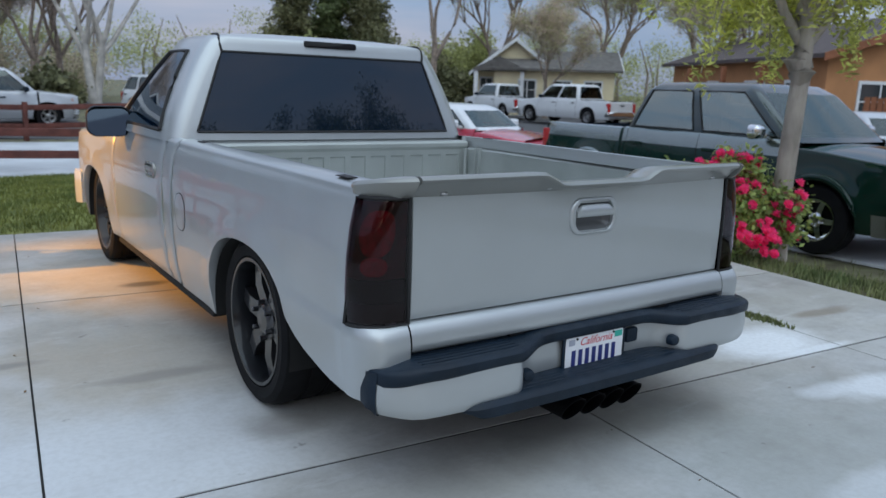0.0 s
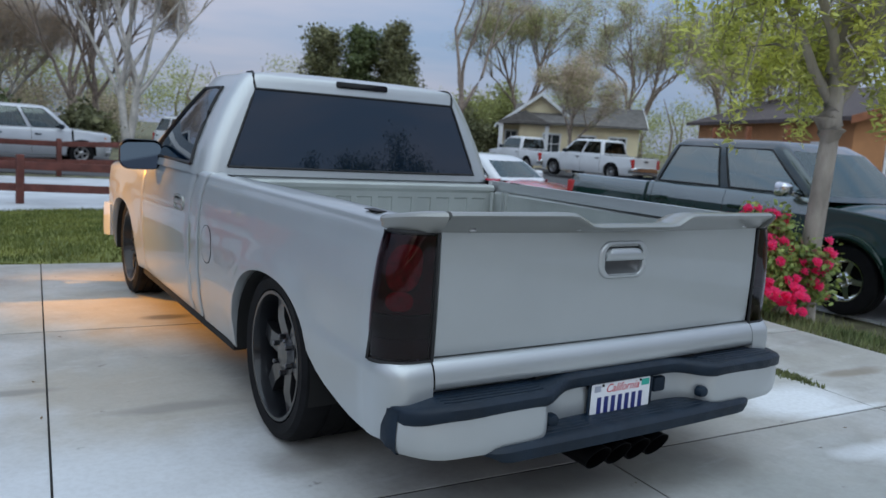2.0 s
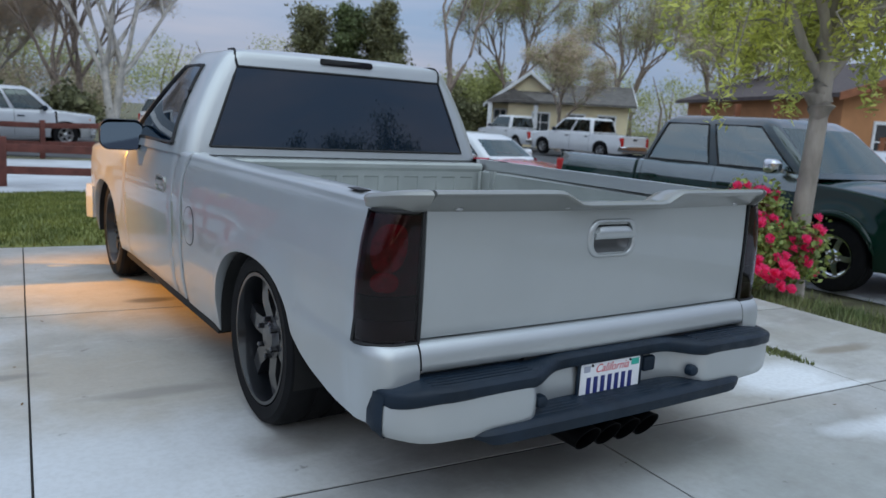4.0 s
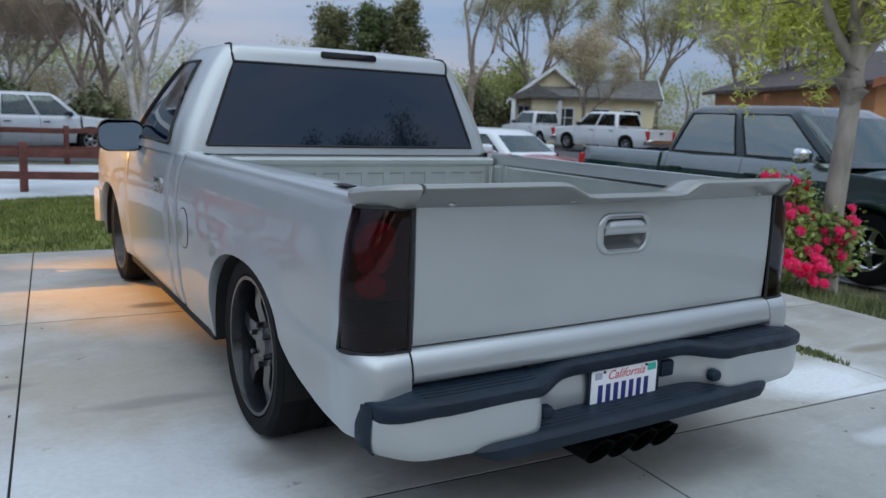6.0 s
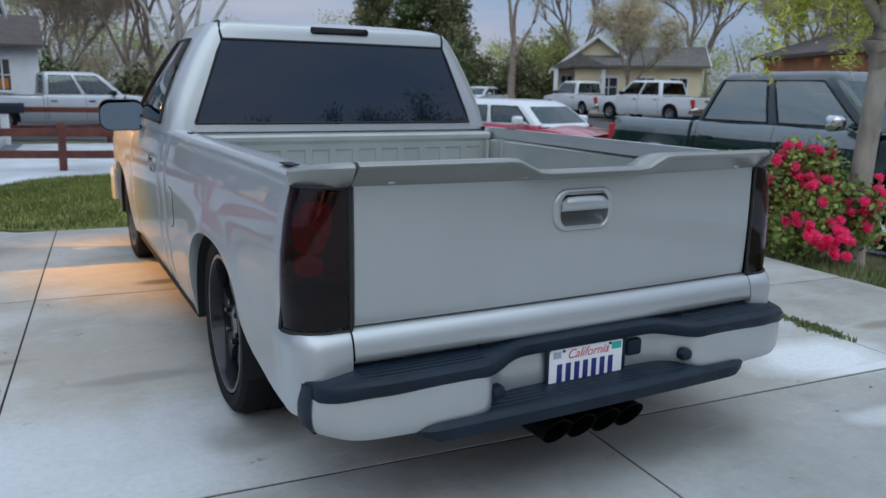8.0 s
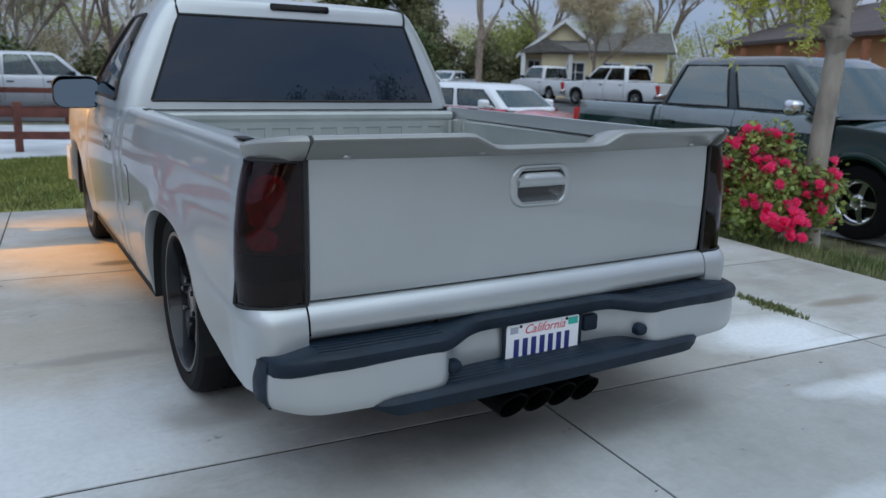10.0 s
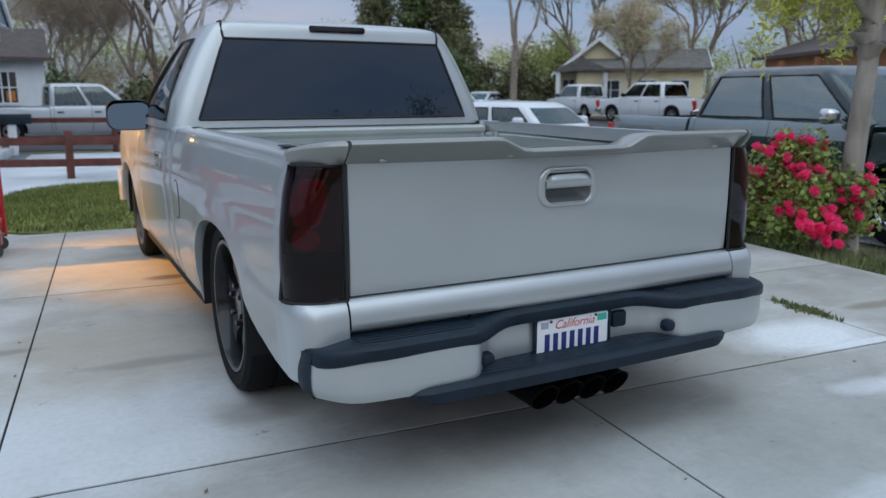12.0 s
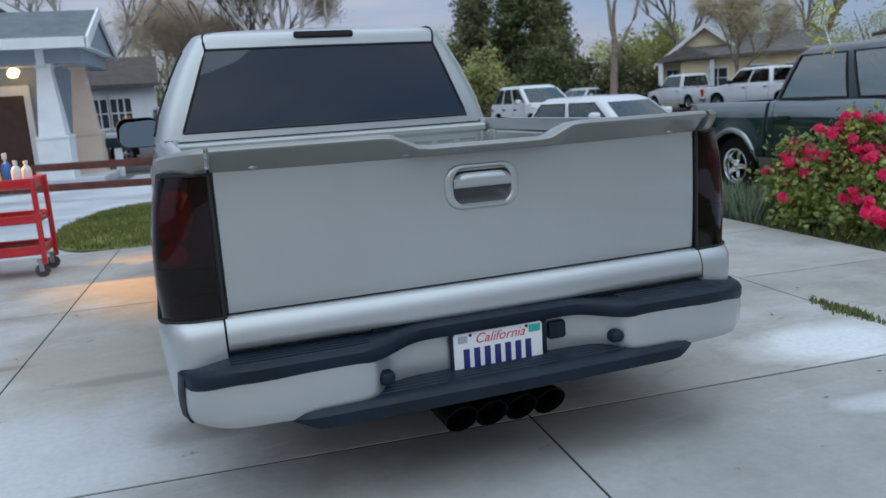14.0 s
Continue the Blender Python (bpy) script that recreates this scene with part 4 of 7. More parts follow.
    for p in rrect(0.165, 0.185, 0.075, 8):
        y, z = 1.80 + p[0], 0.685 + p[1]
        ring_pts.append((-X(y, z) - 0.0005, y, z))
    tube(bm, ring_pts + [ring_pts[0]], 0.0016, 6, False)
    part("fuel_door_gap", bm, M["dark"], t)
    bm = bmesh.new()
    rings = []
    for f in (0.97, 0.6, 0.2):
        rings.append([(-X(1.80 + p[0] * f, 0.685 + p[1] * f) - 0.002 - 0.002 * (1 - f), 1.80 + p[0] * f, 0.685 + p[1] * f) for p in rrect(0.165, 0.185, 0.075, 8)])
    v = grid(bm, rings, close_v=True)
    bm.faces.new(v[-1])
    part("fuel_door", bm, paint, t, "round-cornered fuel filler door")
    # bumper
    corner_line = lin([0.74, 0.80, 0.838, 0.868, 0.892, 0.908, 0.919, 0.927, 0.933, 0.938, 0.941], [-0.150, -0.142, -0.130, -0.113, -0.092, -0.072, -0.050, -0.030, -0.010, 0.012, 0.034])

    def pad_edge(x):
        a = abs(x)
        y = -0.150 + 0.070 * (1 - ease(0.26, 0.44, a))
        return max(y, corner_line(a))

    def pad_top(x):
        return 0.486 + 0.016 * (1 - ease(0.22, 0.42, abs(x))) - 0.02 * ease(0.78, 0.933, abs(x))

    bm = bmesh.new()
    rings = []
    for x in [-v for v in (0.941, 0.938, 0.933, 0.927, 0.919, 0.908, 0.892)] + list(np.linspace(-0.87, 0.87, 81)) + [0.892, 0.908, 0.919, 0.927, 0.933, 0.938, 0.941]:
        ye, zt = pad_edge(x), pad_top(x)
        yi = max(0.0, ye + 0.02) if abs(x) < 0.79 else max(0.0, ye + 0.03)
        rings.append([(x, yi, zt - 0.05), (x, yi, zt), (x, ye + 0.022, zt), (x, ye + 0.008, zt - 0.004), (x, ye, zt - 0.014), (x, ye + 0.001, zt - 0.042), (x, ye + 0.008, zt - 0.051), (x, ye + 0.03, zt - 0.053)])
    loft(bm, rings)
    bump = part("rear_bumper", bm, M["black_plastic"], t, "black step pad along the top of the rear bumper")
    bump.location.x = 0.015
    for k in range(5):
        for s in (-1, 1):
            bm = bmesh.new()
            tube(bm, [(s * x, pad_edge(x) + 0.035 + 0.022 * k, pad_top(x) + 0.0005) for x in np.linspace(0.42, 0.80, 8)], 0.0028, 5)
            part("tread_rib", bm, M["black_plastic"], bump)
    for s in (-1, 1):
        def column(x, y, off=0.0):
            zb = 0.310 + 0.012 * ease(0.80, 0.94, x)
            if x < 0.66:
                zb = 0.308 + 0.006 * (1 - ease(0.60, 0.65, x))
            zb -= off
            zt = 0.446 + 0.018 * (1 - ease(0.22, 0.42, x)) + off * 2
            d = Vector((x - 0.60, y - 0.10, 0)).normalized() if x > 0.70 else Vector((0, -1, 0))
            col = [(s * (x - d.x * 0.03), y - d.y * 0.03, zb)]
            for k in range(9):
                f = k / 8
                out = off + 0.005 * math.sin(math.pi * min(1, f * 1.1 + 0.05)) - 0.008 * (1 - ease(0.0, 0.16, f))
                col.append((s * (x + d.x * out), y + d.y * out, zb + (zt - zb) * f))
            return col + [(s * (x - d.x * 0.02), y - d.y * 0.02, zt)]

        bm = bmesh.new()
        grid(bm, [column(x, y) for x, y in ((0.928, -0.026), (0.919, -0.044), (0.908, -0.060), (0.890, -0.080), (0.866, -0.100), (0.838, -0.116), (0.80, -0.128), (0.755, -0.136), (0.70, -0.141), (0.64, -0.144), (0.58, -0.1455), (0.52, -0.146), (0.47, -0.1455), (0.440, -0.1435), (0.422, -0.138), (0.407, -0.127), (0.393, -0.110), (0.379, -0.091), (0.362, -0.073), (0.34, -0.059), (0.31, -0.050), (0.26, -0.045), (0.18, -0.043), (0.10, -0.042), (0.0, -0.042))])
        part("bumper_face", bm, paint, bump, "painted silver bumper face")
        bm = bmesh.new()
        caps = [column(x, y, 0.005) for x, y in ((0.934, 0.024), (0.934, 0.012), (0.932, -0.004), (0.929, -0.018), (0.923, -0.032), (0.918, -0.042))]
        grid(bm, [[(px, py, max(pz, 0.316 + 0.03 * ease(-0.042, 0.02, py))) for px, py, pz in col] for col in caps])
        part("bumper_end_cap", bm, M["black_plastic"], bump, "black plastic bumper corner")
    bm = bmesh.new()
    rings = []
    for x in np.linspace(-0.655, 0.655, 41):
        a = abs(x)
        e = 1 - ease(0.57, 0.655, a)
        ye = -0.164 - 0.008 * (1 - (a / 0.655) ** 2) + 0.030 * (1 - e) ** 3
        zt = 0.333 - 0.002 * (1 - e)
        rings.append([(x, -0.046 - 0.06 * (1 - e), zt + 0.006), (x, ye + 0.030, zt), (x, ye + 0.010, zt - 0.006), (x, ye, zt - 0.020), (x, ye + 0.004, 0.276 + 0.026 * (1 - e)), (x, ye + 0.03, 0.266 + 0.034 * (1 - e)), (x, -0.046, 0.266 + 0.034 * (1 - e))])
    loft(bm, rings)
    part("lower_step", bm, M["black_plastic"], bump, "black lower step of the bumper")
    for k in range(4):
        for xa, xb in ((-0.52, -0.20), (-0.16, 0.16), (0.20, 0.52)):
            bm = bmesh.new()
            tube(bm, [(x, -0.072 - 0.019 * k, 0.3365 - 0.0009 * k) for x in np.linspace(xa, xb, 6)], 0.0026, 5)
            part("tread_rib", bm, M["black_plastic"], bump)
    bm = bmesh.new()
    for k, (f, o) in enumerate(((1.0, 0.0), (0.98, -0.010), (0.90, -0.014))):
        ring = [(0.200 + p[0] * f, -0.050 + o, 0.408 + p[1] * f) for p in rrect(0.062, 0.058, 0.010)]
        gr = [ring] if k == 0 else gr + [ring]
    v = grid(bm, gr, close_v=True)
    bm.faces.new(v[-1])
    part("hitch_socket_cover", bm, M["black_plastic"], bump, "square black trailer socket cover")
    for s in (-1, 1):
        bm = bmesh.new()
        for k, (f, o) in enumerate(((1.0, 0.0), (0.97, -0.018), (0.80, -0.028), (0.4, -0.032))):
            ring = [(s * 0.378 + p[0] * f, -0.104 + o, 0.374 + p[1] * f) for p in rrect(0.050, 0.042, 0.019)]
            gr = [ring] if k == 0 else gr + [ring]
        v = grid(bm, gr, close_v=True)
        bm.faces.new(v[-1])
        part("plate_lamp", bm, M["black_plastic"], bump, "small black plate lamp")
    # plate
    bm = bmesh.new()
    box(bm, (-0.163, -0.062, 0.303), (0.163, -0.054, 0.463), 0.004)
    part("plate_bracket", bm, M["black_plastic"], bump, "black plate bracket")
    bm = bmesh.new()
    pts = rrect(0.296, 0.140, 0.012)
    loft(bm, [[(p[0] - 0.004, y, 0.380 + p[1]) for p in pts] for y in (-0.0625, -0.0650)])
    plate = part("number_plate", bm, M["plate_white"], bump, "white number plate with blue characters and a red script heading")
    for k in range(7):
        bm = bmesh.new()
        x = -0.112 + 0.0345 * k
        box(bm, (x - 0.010, -0.0662, 0.338), (x + 0.010, -0.0655, 0.398))
        part("character_bar", bm, M["plate_blue"], plate)
    bm = bmesh.new()
    box(bm, (0.098, -0.0662, 0.418), (0.138, -0.0655, 0.442))
    part("sticker", bm, M["plate_teal"], plate, "teal sticker")
    bm = bmesh.new()
    box(bm, (-0.138, -0.0662, 0.418), (-0.108, -0.0655, 0.440))
    part("sticker", bm, M["plate_grey"], plate, "worn grey sticker")
    for x in (-0.098, 0.090):
        for z in (0.318, 0.440):
            bm = bmesh.new()
            tube(bm, [(x, -0.065, z), (x, -0.0685, z)], 0.0048, 8)
            part("plate_screw", bm, M["seal"], plate)
    cu = bpy.data.curves.new("state_name", "FONT")
    cu.body, cu.size, cu.extrude, cu.shear, cu.align_x = "California", 0.043, 0.0004, 0.35, "CENTER"
    cu.materials.append(M["plate_red"])
    ob = new("state_name", cu)
    ob.parent = plate
    ob.matrix_local = pose(0.0, -0.0656, 0.412, 90, 0, 0)
    # exhaust
    for k, x in enumerate((-0.152, -0.055, 0.042, 0.139)):
        ex = bmesh.new()
        rings = []
        for r, y0 in ((0.049, 0.30), (0.049, -0.135), (0.0505, -0.142), (0.0485, -0.142), (0.047, -0.08), (0.043, 0.25)):
            rings.append([(x + r * math.cos(a), y0 + (-0.030 * math.sin(a) if y0 < 0.1 else 0), 0.212 + r * math.sin(a)) for a in np.linspace(0, 2 * math.pi, 28, endpoint=False)])
        v = grid(ex, rings, close_v=True)
        ex.faces.new(v[-1])
        part("exhaust_tip", ex, M["exhaust"], t, "black angle-cut exhaust tip")
    bm = bmesh.new()
    box(bm, (-0.20, -0.06, 0.178), (0.185, 0.42, 0.258), 0.03)
    part("exhaust_box", bm, M["exhaust"], t)
    # wheels
    for s in (-1, 1):
        wheel(t, s * 0.726, 0.955, 0.352, 0.352, 0.414, 0.262, s)
        wheel(t, s * 0.805, 3.975, 0.348, 0.348, 0.25, 0.260, s)
        for yc in (0.955, 3.975):
            bm = bmesh.new()
            rows = []
            for a in np.radians(np.linspace(-15, 195, 22)):
                rows.append([(s * x, yc + 0.425 * math.cos(a), 0.36 + 0.345 * math.sin(a)) for x in (0.60, 0.80, 0.945)])
            grid(bm, rows)
            part("wheel_liner", bm, M["dark"], t)
    # mirrors
    for s in (-1, 1):
        bm = bmesh.new()
        pts = rrect(0.255, 0.185, 0.06, 8)
        rings = []
        for f, o in ((0.96, 0.0), (1.0, 0.012), (0.97, 0.05), (0.80, 0.085), (0.45, 0.105)):
            rings.append([(s * (1.035 + p[0] * f * s), 3.02 + o, 1.060 + p[1] * f) for p in pts])
        v = grid(bm, rings, close_v=True)
        bm.faces.new(v[-1])
        tube(bm, [(s * 0.86, 3.08, 1.020), (s * 0.95, 3.09, 1.015), (s * 1.01, 3.10, 1.03)], [0.035, 0.028, 0.03], 10)
        mir = part("door_mirror", bm, M["black_plastic"], t, "black door mirror housing")
        bm = bmesh.new()
        bm.faces.new([bm.verts.new((s * (1.035 + p[0] * 0.93 * s), 3.019 + 0.10 * (s * p[0] + 0.12) - 0.012 + 0.22 * (p[1] + 0.0925), 1.060 + p[1] * 0.93)) for p in pts])
        part("mirror_glass", bm, M["mirror"], mir, "bluish mirror glass")
    return t


silver_pickup()


# ---------------------------------------------------------------- other vehicles
def vehicle(name, label, category, x, y, z, rz, L=5.6, W=1.95, H=1.85, belt=1.12, wr=0.37, wx=(1.15, 0.95), bed=None, cab=(0, 1, 0.1, 0.8), hood=1.05, deck=None, paint=None, lower=None, windows=1,
            rim="steel", glass=None, chrome_mirror=False, roof=None, lamp_side=True, clear=0.30, front_lamp="lamp_clear", flares=False, upper=None):
    """A car or pickup, built about its middle with its nose towards +y. wx: overhangs behind and ahead of the axles. cab: rear and front of the cab at the belt, then at the roof, in metres from the tail."""
    t = thing(name, x, y, z, rz, label, category)
    paint = paint or M["white_car"]
    glass = glass or M["glass_car"]
    h = W / 2
    y0, y1 = -L / 2, L / 2
    ra, fa = y0 + wx[0], y1 - wx[1]
    arches = ((ra, wr, wr * 1.22, wr * 1.18), (fa, wr, wr * 1.22, wr * 1.18))
    cb0, cb1, ct0, ct1 = [y0 + v for v in cab]

    def X(yy, zz):
        f = (zz - clear) / (belt - clear)
        xx = h - 0.06 * (1 - f) ** 3 - 0.36 * max(0.0, f - 0.62) ** 1.5 - 0.012 * math.cos(f * 9)
        end = 0.10 * ease(y1 - 0.55, y1, yy) + 0.05 * (1 - ease(y0, y0 + 0.25, yy))
        for yc, zc, hw, hh in arches:
            rr = math.hypot((yy - yc) / hw, (zz - zc) / hh)
            end -= (0.035 if flares else 0.014) * math.exp(-(((rr - 1.05) / 0.2) ** 2))
        return xx - end

    def low(yy):
        for yc, zc, hw, hh in arches:
            if abs(yy - yc) < hw:
                return max(clear, zc + hh * max(0.0, 1 - abs((yy - yc) / hw) ** 2.3) ** (1 / 2.3))
        return clear

    def top(yy):
        if yy > cb1:
            return hood - 0.10 * ease(cb1, y1, yy) - 0.02
        if yy < cb0:
            return bed if bed else (deck if deck else belt)
        return belt

    cuts = [y0 + 0.02] + ([cb0] if (bed or deck) else []) + [cb1, y1 - 0.02]
    names = ((["bed_side"] if bed else ["rear_wing"]) if (bed or deck) else []) + ["door_side", "front_wing"]
    for s in (-1, 1):
        for nm, a, b in zip(names, cuts, cuts[1:]):
            bm = bmesh.new()
            side_panel(bm, s, arch_columns(a + 0.014, b - 0.014, [(yc, hw) for yc, _, hw, _ in arches], 0.12), low, top, X, [(-0.012, 0.012), (-0.05, 0.020), (-0.10, 0.015)], 10, 0.06, 0.01)
            part(nm, bm, paint, t)
        if lower:
            bm = bmesh.new()
            ys = [v for v in np.linspace(y0 + 0.1, y1 - 0.1, 40) if low(v) < clear + 0.05]
            groups, cur = [], []
            for v in ys:
                if cur and v - cur[-1] > 0.35:
                    groups.append(cur)
                    cur = []
                cur.append(v)
            groups.append(cur)
            for g in groups:
                if len(g) > 1:
                    grid(bm, [[(s * (X(v, zz) + 0.004), v, zz) for zz in np.linspace(clear - 0.01, clear + 0.22, 4)] for v in g])
            part("lower_cladding", bm, lower, t)
        # Pale strip standing in for sky reflected in the shoulder.
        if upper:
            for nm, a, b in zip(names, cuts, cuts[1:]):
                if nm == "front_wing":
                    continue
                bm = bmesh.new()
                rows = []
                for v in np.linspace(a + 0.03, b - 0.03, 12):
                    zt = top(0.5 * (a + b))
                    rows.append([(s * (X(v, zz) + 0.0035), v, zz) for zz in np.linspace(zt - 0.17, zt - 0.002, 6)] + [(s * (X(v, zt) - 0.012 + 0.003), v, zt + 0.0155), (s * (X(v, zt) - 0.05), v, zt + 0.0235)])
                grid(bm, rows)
                part("sky_sheen_band", bm, upper, t, "grey band standing for sky reflection along the body shoulder")
    # inner tub
    bm = bmesh.new()
    box(bm, (-h + 0.13, y0 + 0.12, clear + 0.02), (h - 0.13, y1 - 0.15, (bed - 0.45) if bed else min(belt, hood) - 0.24))
    if bed:
        box(bm, (-h + 0.13, cb0 + 0.02, clear + 0.02), (h - 0.13, y1 - 0.15, min(belt, hood) - 0.12))
    part("underbody", bm, M["dark"], t)
    # bonnet
    bm = bmesh.new()
    rows = []
    for yy in np.linspace(cb1 - 0.05, y1 - 0.04, 7):
        zz = top(max(yy, cb1 + 0.01)) + 0.012
        rows.append([(xx, yy - 0.05 * (abs(xx) / h) ** 3 * ease(y1 - 0.4, y1, yy), zz + 0.055 * (1 - (xx / (h - 0.15)) ** 2)) for xx in np.linspace(-h + 0.15, h - 0.15, 11)])
    grid(bm, rows)
    part("bonnet", bm, paint, t)
    # nose and tail
    bm = bmesh.new()
    zt = top(y1) + 0.02
    grid(bm, [[(xx, y1 - 0.05 - 0.16 * (abs(xx) / h) ** 3 + o, zz) for o, zz in ((-0.06, zt), (0.0, zt - 0.05), (0.03, 0.62), (0.0, clear))] for xx in np.linspace(-h + 0.10, h - 0.10, 13)])
    part("nose", bm, paint, t)
    bm = bmesh.new()
    box(bm, (-h * 0.52, y1 - 0.09, 0.62), (h * 0.52, y1 - 0.01, zt - 0.10), 0.02)
    part("grille", bm, M["black_plastic"], t)
    for s in (-1, 1):
        bm = bmesh.new()
        box(bm, (min(s * (h - 0.36), s * (h - 0.12)), y1 - 0.20, 0.72), (max(s * (h - 0.36), s * (h - 0.12)), y1 - 0.03, zt - 0.07), 0.04)
        hl = part("headlamp", bm, M[front_lamp], t)
        bm = bmesh.new()
        box(bm, (min(s * (h - 0.13), s * (h - 0.085)), y1 - 0.36, 0.74), (max(s * (h - 0.13), s * (h - 0.085)), y1 - 0.19, zt - 0.10), 0.02)
        part("side_marker", bm, M["lens_amber"], hl, "amber side marker")
    zt = top(y0)
    bm = bmesh.new()
    grid(bm, [[(xx, y0 + 0.02 + 0.06 * (abs(xx) / h) ** 4 + o, zz) for o, zz in ((0.03, zt), (0.0, zt - 0.03), (-0.012, (zt + clear) / 2 + 0.1), (0.0, clear + 0.05))] for xx in np.linspace(-h + 0.08, h - 0.08, 11)])
    tail = part("tailgate", bm, paint, t)
    bm = bmesh.new()
    box(bm, (-0.13, y0 - 0.015, zt - 0.20), (0.13, y0 + 0.02, zt - 0.13), 0.015)
    part("tail_handle", bm, M["black_plastic"], tail)
    for s in (-1, 1):
        bm = bmesh.new()
        a, b = sorted((s * (h - 0.20), s * (h - 0.045)))
        box(bm, (a, y0 - 0.005, zt - 0.50), (b, y0 + 0.16, zt - 0.08), 0.03)
        part("tail_lamp", bm, M["lens_bright"], t, "red tail lamp")
    for yy, nm, yo in ((y0, "rear_bumper", -0.10), (y1, "front_bumper", 0.08)):
        bm = bmesh.new()
        d = -1 if yy < 0 else 1
        rings = []
        for xx in np.linspace(-h + 0.03, h - 0.03, 13):
            k = 0.16 * (abs(xx) / h) ** 5
            ye = yy + yo - d * k
            rings.append([(xx, ye - d * 0.16, 0.42), (xx, ye - d * 0.02, 0.42), (xx, ye, 0.47), (xx, ye, 0.60), (xx, ye - d * 0.03, 0.64), (xx, ye - d * 0.16, 0.64)])
        loft(bm, rings)
        part(nm, bm, M["chrome"] if bed else paint, t, "chromed bumper" if bed else "")
    # bed
    if bed:
        bm = bmesh.new()
        grid(bm, [[(xx, yy, bed - 0.45) for yy in (y0 + 0.06, cb0 - 0.03)] for xx in (-h + 0.15, h - 0.15)])
        for s in (-1, 1):
            grid(bm, [[(s * (h - 0.155), yy, zz) for zz in (bed - 0.45, bed + 0.02)] for yy in (y0 + 0.06, cb0 - 0.03)])
        for yy in (y0 + 0.07, cb0 - 0.03):
            grid(bm, [[(xx, yy, zz) for zz in (bed - 0.45, bed - 0.01)] for xx in (-h + 0.15, h - 0.15)])
        part("bed_liner", bm, M["black_plastic"], t, "dark bed lining")
    # upper cab
    roof_z = H - 0.035
    zs = [belt - 0.01, belt + 0.045] + [belt + 0.045 + (roof_z - 0.10 - belt - 0.045) * k / 4 for k in range(1, 5)] + [roof_z - 0.045, roof_z]
    fz = lambda zz: (zz - belt) / (roof_z - belt)
    wv = lambda zz: h - 0.085 - 0.16 * max(0, fz(zz)) ** 1.3 - 0.10 * max(0, fz(zz) - 0.85) / 0.15
    rear = lambda zz: cb0 + (ct0 - cb0) * fz(zz) + 0.04 * max(0, fz(zz) - 0.85) / 0.15
    frn = lambda zz: cb1 + (ct1 - cb1) * fz(zz) - 0.06 * max(0, fz(zz) - 0.85) / 0.15
    span = []
    for k in range(windows):
        def edge(f, k=k):
            def at(zz):
                a, b = rear(zz) + 0.16, frn(zz) - 0.20
                return a + (b - a) * f
            return at
        span.append((edge(k / windows + (0.035 if k else 0.0)), edge((k + 1) / windows - (0.035 if k < windows - 1 else 0.0))))
    greenhouse(t, zs, wv, rear, frn, lambda zz: wv(zz) - 0.14, span, glass, roof or paint, crown=0.03, corner=0.10, glass_lo=1, glass_hi=5, screen=M["glass_car"])
    # seats behind the glass
    rows_y = [cb0 + (cb1 - cb0) * f for f in ((0.30, 0.62) if windows > 1 else (0.30,))]
    for yy in rows_y:
        for s in (-1, 1):
            bm = bmesh.new()
            box(bm, (s * h * 0.42 - 0.24, yy - 0.07, belt - 0.30), (s * h * 0.42 + 0.24, yy + 0.07, belt + (H - belt) * 0.30), 0.05)
            box(bm, (s * h * 0.42 - 0.12, yy - 0.06, belt + (H - belt) * 0.34), (s * h * 0.42 + 0.12, yy + 0.04, belt + (H - belt) * 0.58), 0.04)
            part("seat_back", bm, M["grey_rubber"], t)
    # door gaps, handles, mirrors
    for s in (-1, 1):
        for k in range(windows):
            ya = span[k][0](belt) - 0.05
            bm = bmesh.new()
            tube(bm, [(s * (X(ya, zz) + 0.001), ya, zz) for zz in np.linspace(clear + 0.08, belt, 8)], 0.006, 5)
            part("door_gap", bm, M["seal"], t)
            bm = bmesh.new()
            za, zb = zs[1], zs[5]
            loop = [(span[k][0](za), za), (span[k][1](za), za), (span[k][1](zb), zb), (span[k][0](zb), zb)]
            ring = []
            for (pa, pz), (qa, qz) in zip(loop, loop[1:] + loop[:1]):
                ring += [(s * (wv(pz + (qz - pz) * f) + 0.006), pa + (qa - pa) * f, pz + (qz - pz) * f) for f in (0, 0.25, 0.5, 0.75)]
            tube(bm, ring + [ring[0]], 0.011, 6, False)
            part("window_seal", bm, M["seal"], t)
            bm = bmesh.new()
            xx = s * X(ya + 0.18, belt - 0.17)
            box(bm, (min(xx, xx + s * 0.03), ya + 0.09, belt - 0.20), (max(xx, xx + s * 0.03), ya + 0.29, belt - 0.155), 0.012)
            part("door_handle", bm, M["black_plastic"] if not chrome_mirror else M["green_paint"], t)
        bm = bmesh.new()
        ym = frn(belt) - 0.32
        pts = rrect(0.24, 0.17, 0.06)
        rings = [[(s * (h + 0.10 + s * p[0] * f * 0.9), ym - 0.10 + o, belt + 0.09 + p[1] * f) for p in pts] for f, o in ((0.95, 0.0), (1.0, 0.02), (0.9, 0.09), (0.45, 0.13))]
        v = grid(bm, rings, close_v=True)
        bm.faces.new(v[-1])
        bm.faces.new(list(reversed(v[0])))
        tube(bm, [(s * (h - 0.12), ym, belt + 0.02), (s * (h + 0.02), ym, belt + 0.05)], 0.03, 8)
        part("door_mirror", bm, M["chrome"] if chrome_mirror else ((roof or paint) if not bed else M["black_plastic"]), t, "chrome door mirror" if chrome_mirror else "")
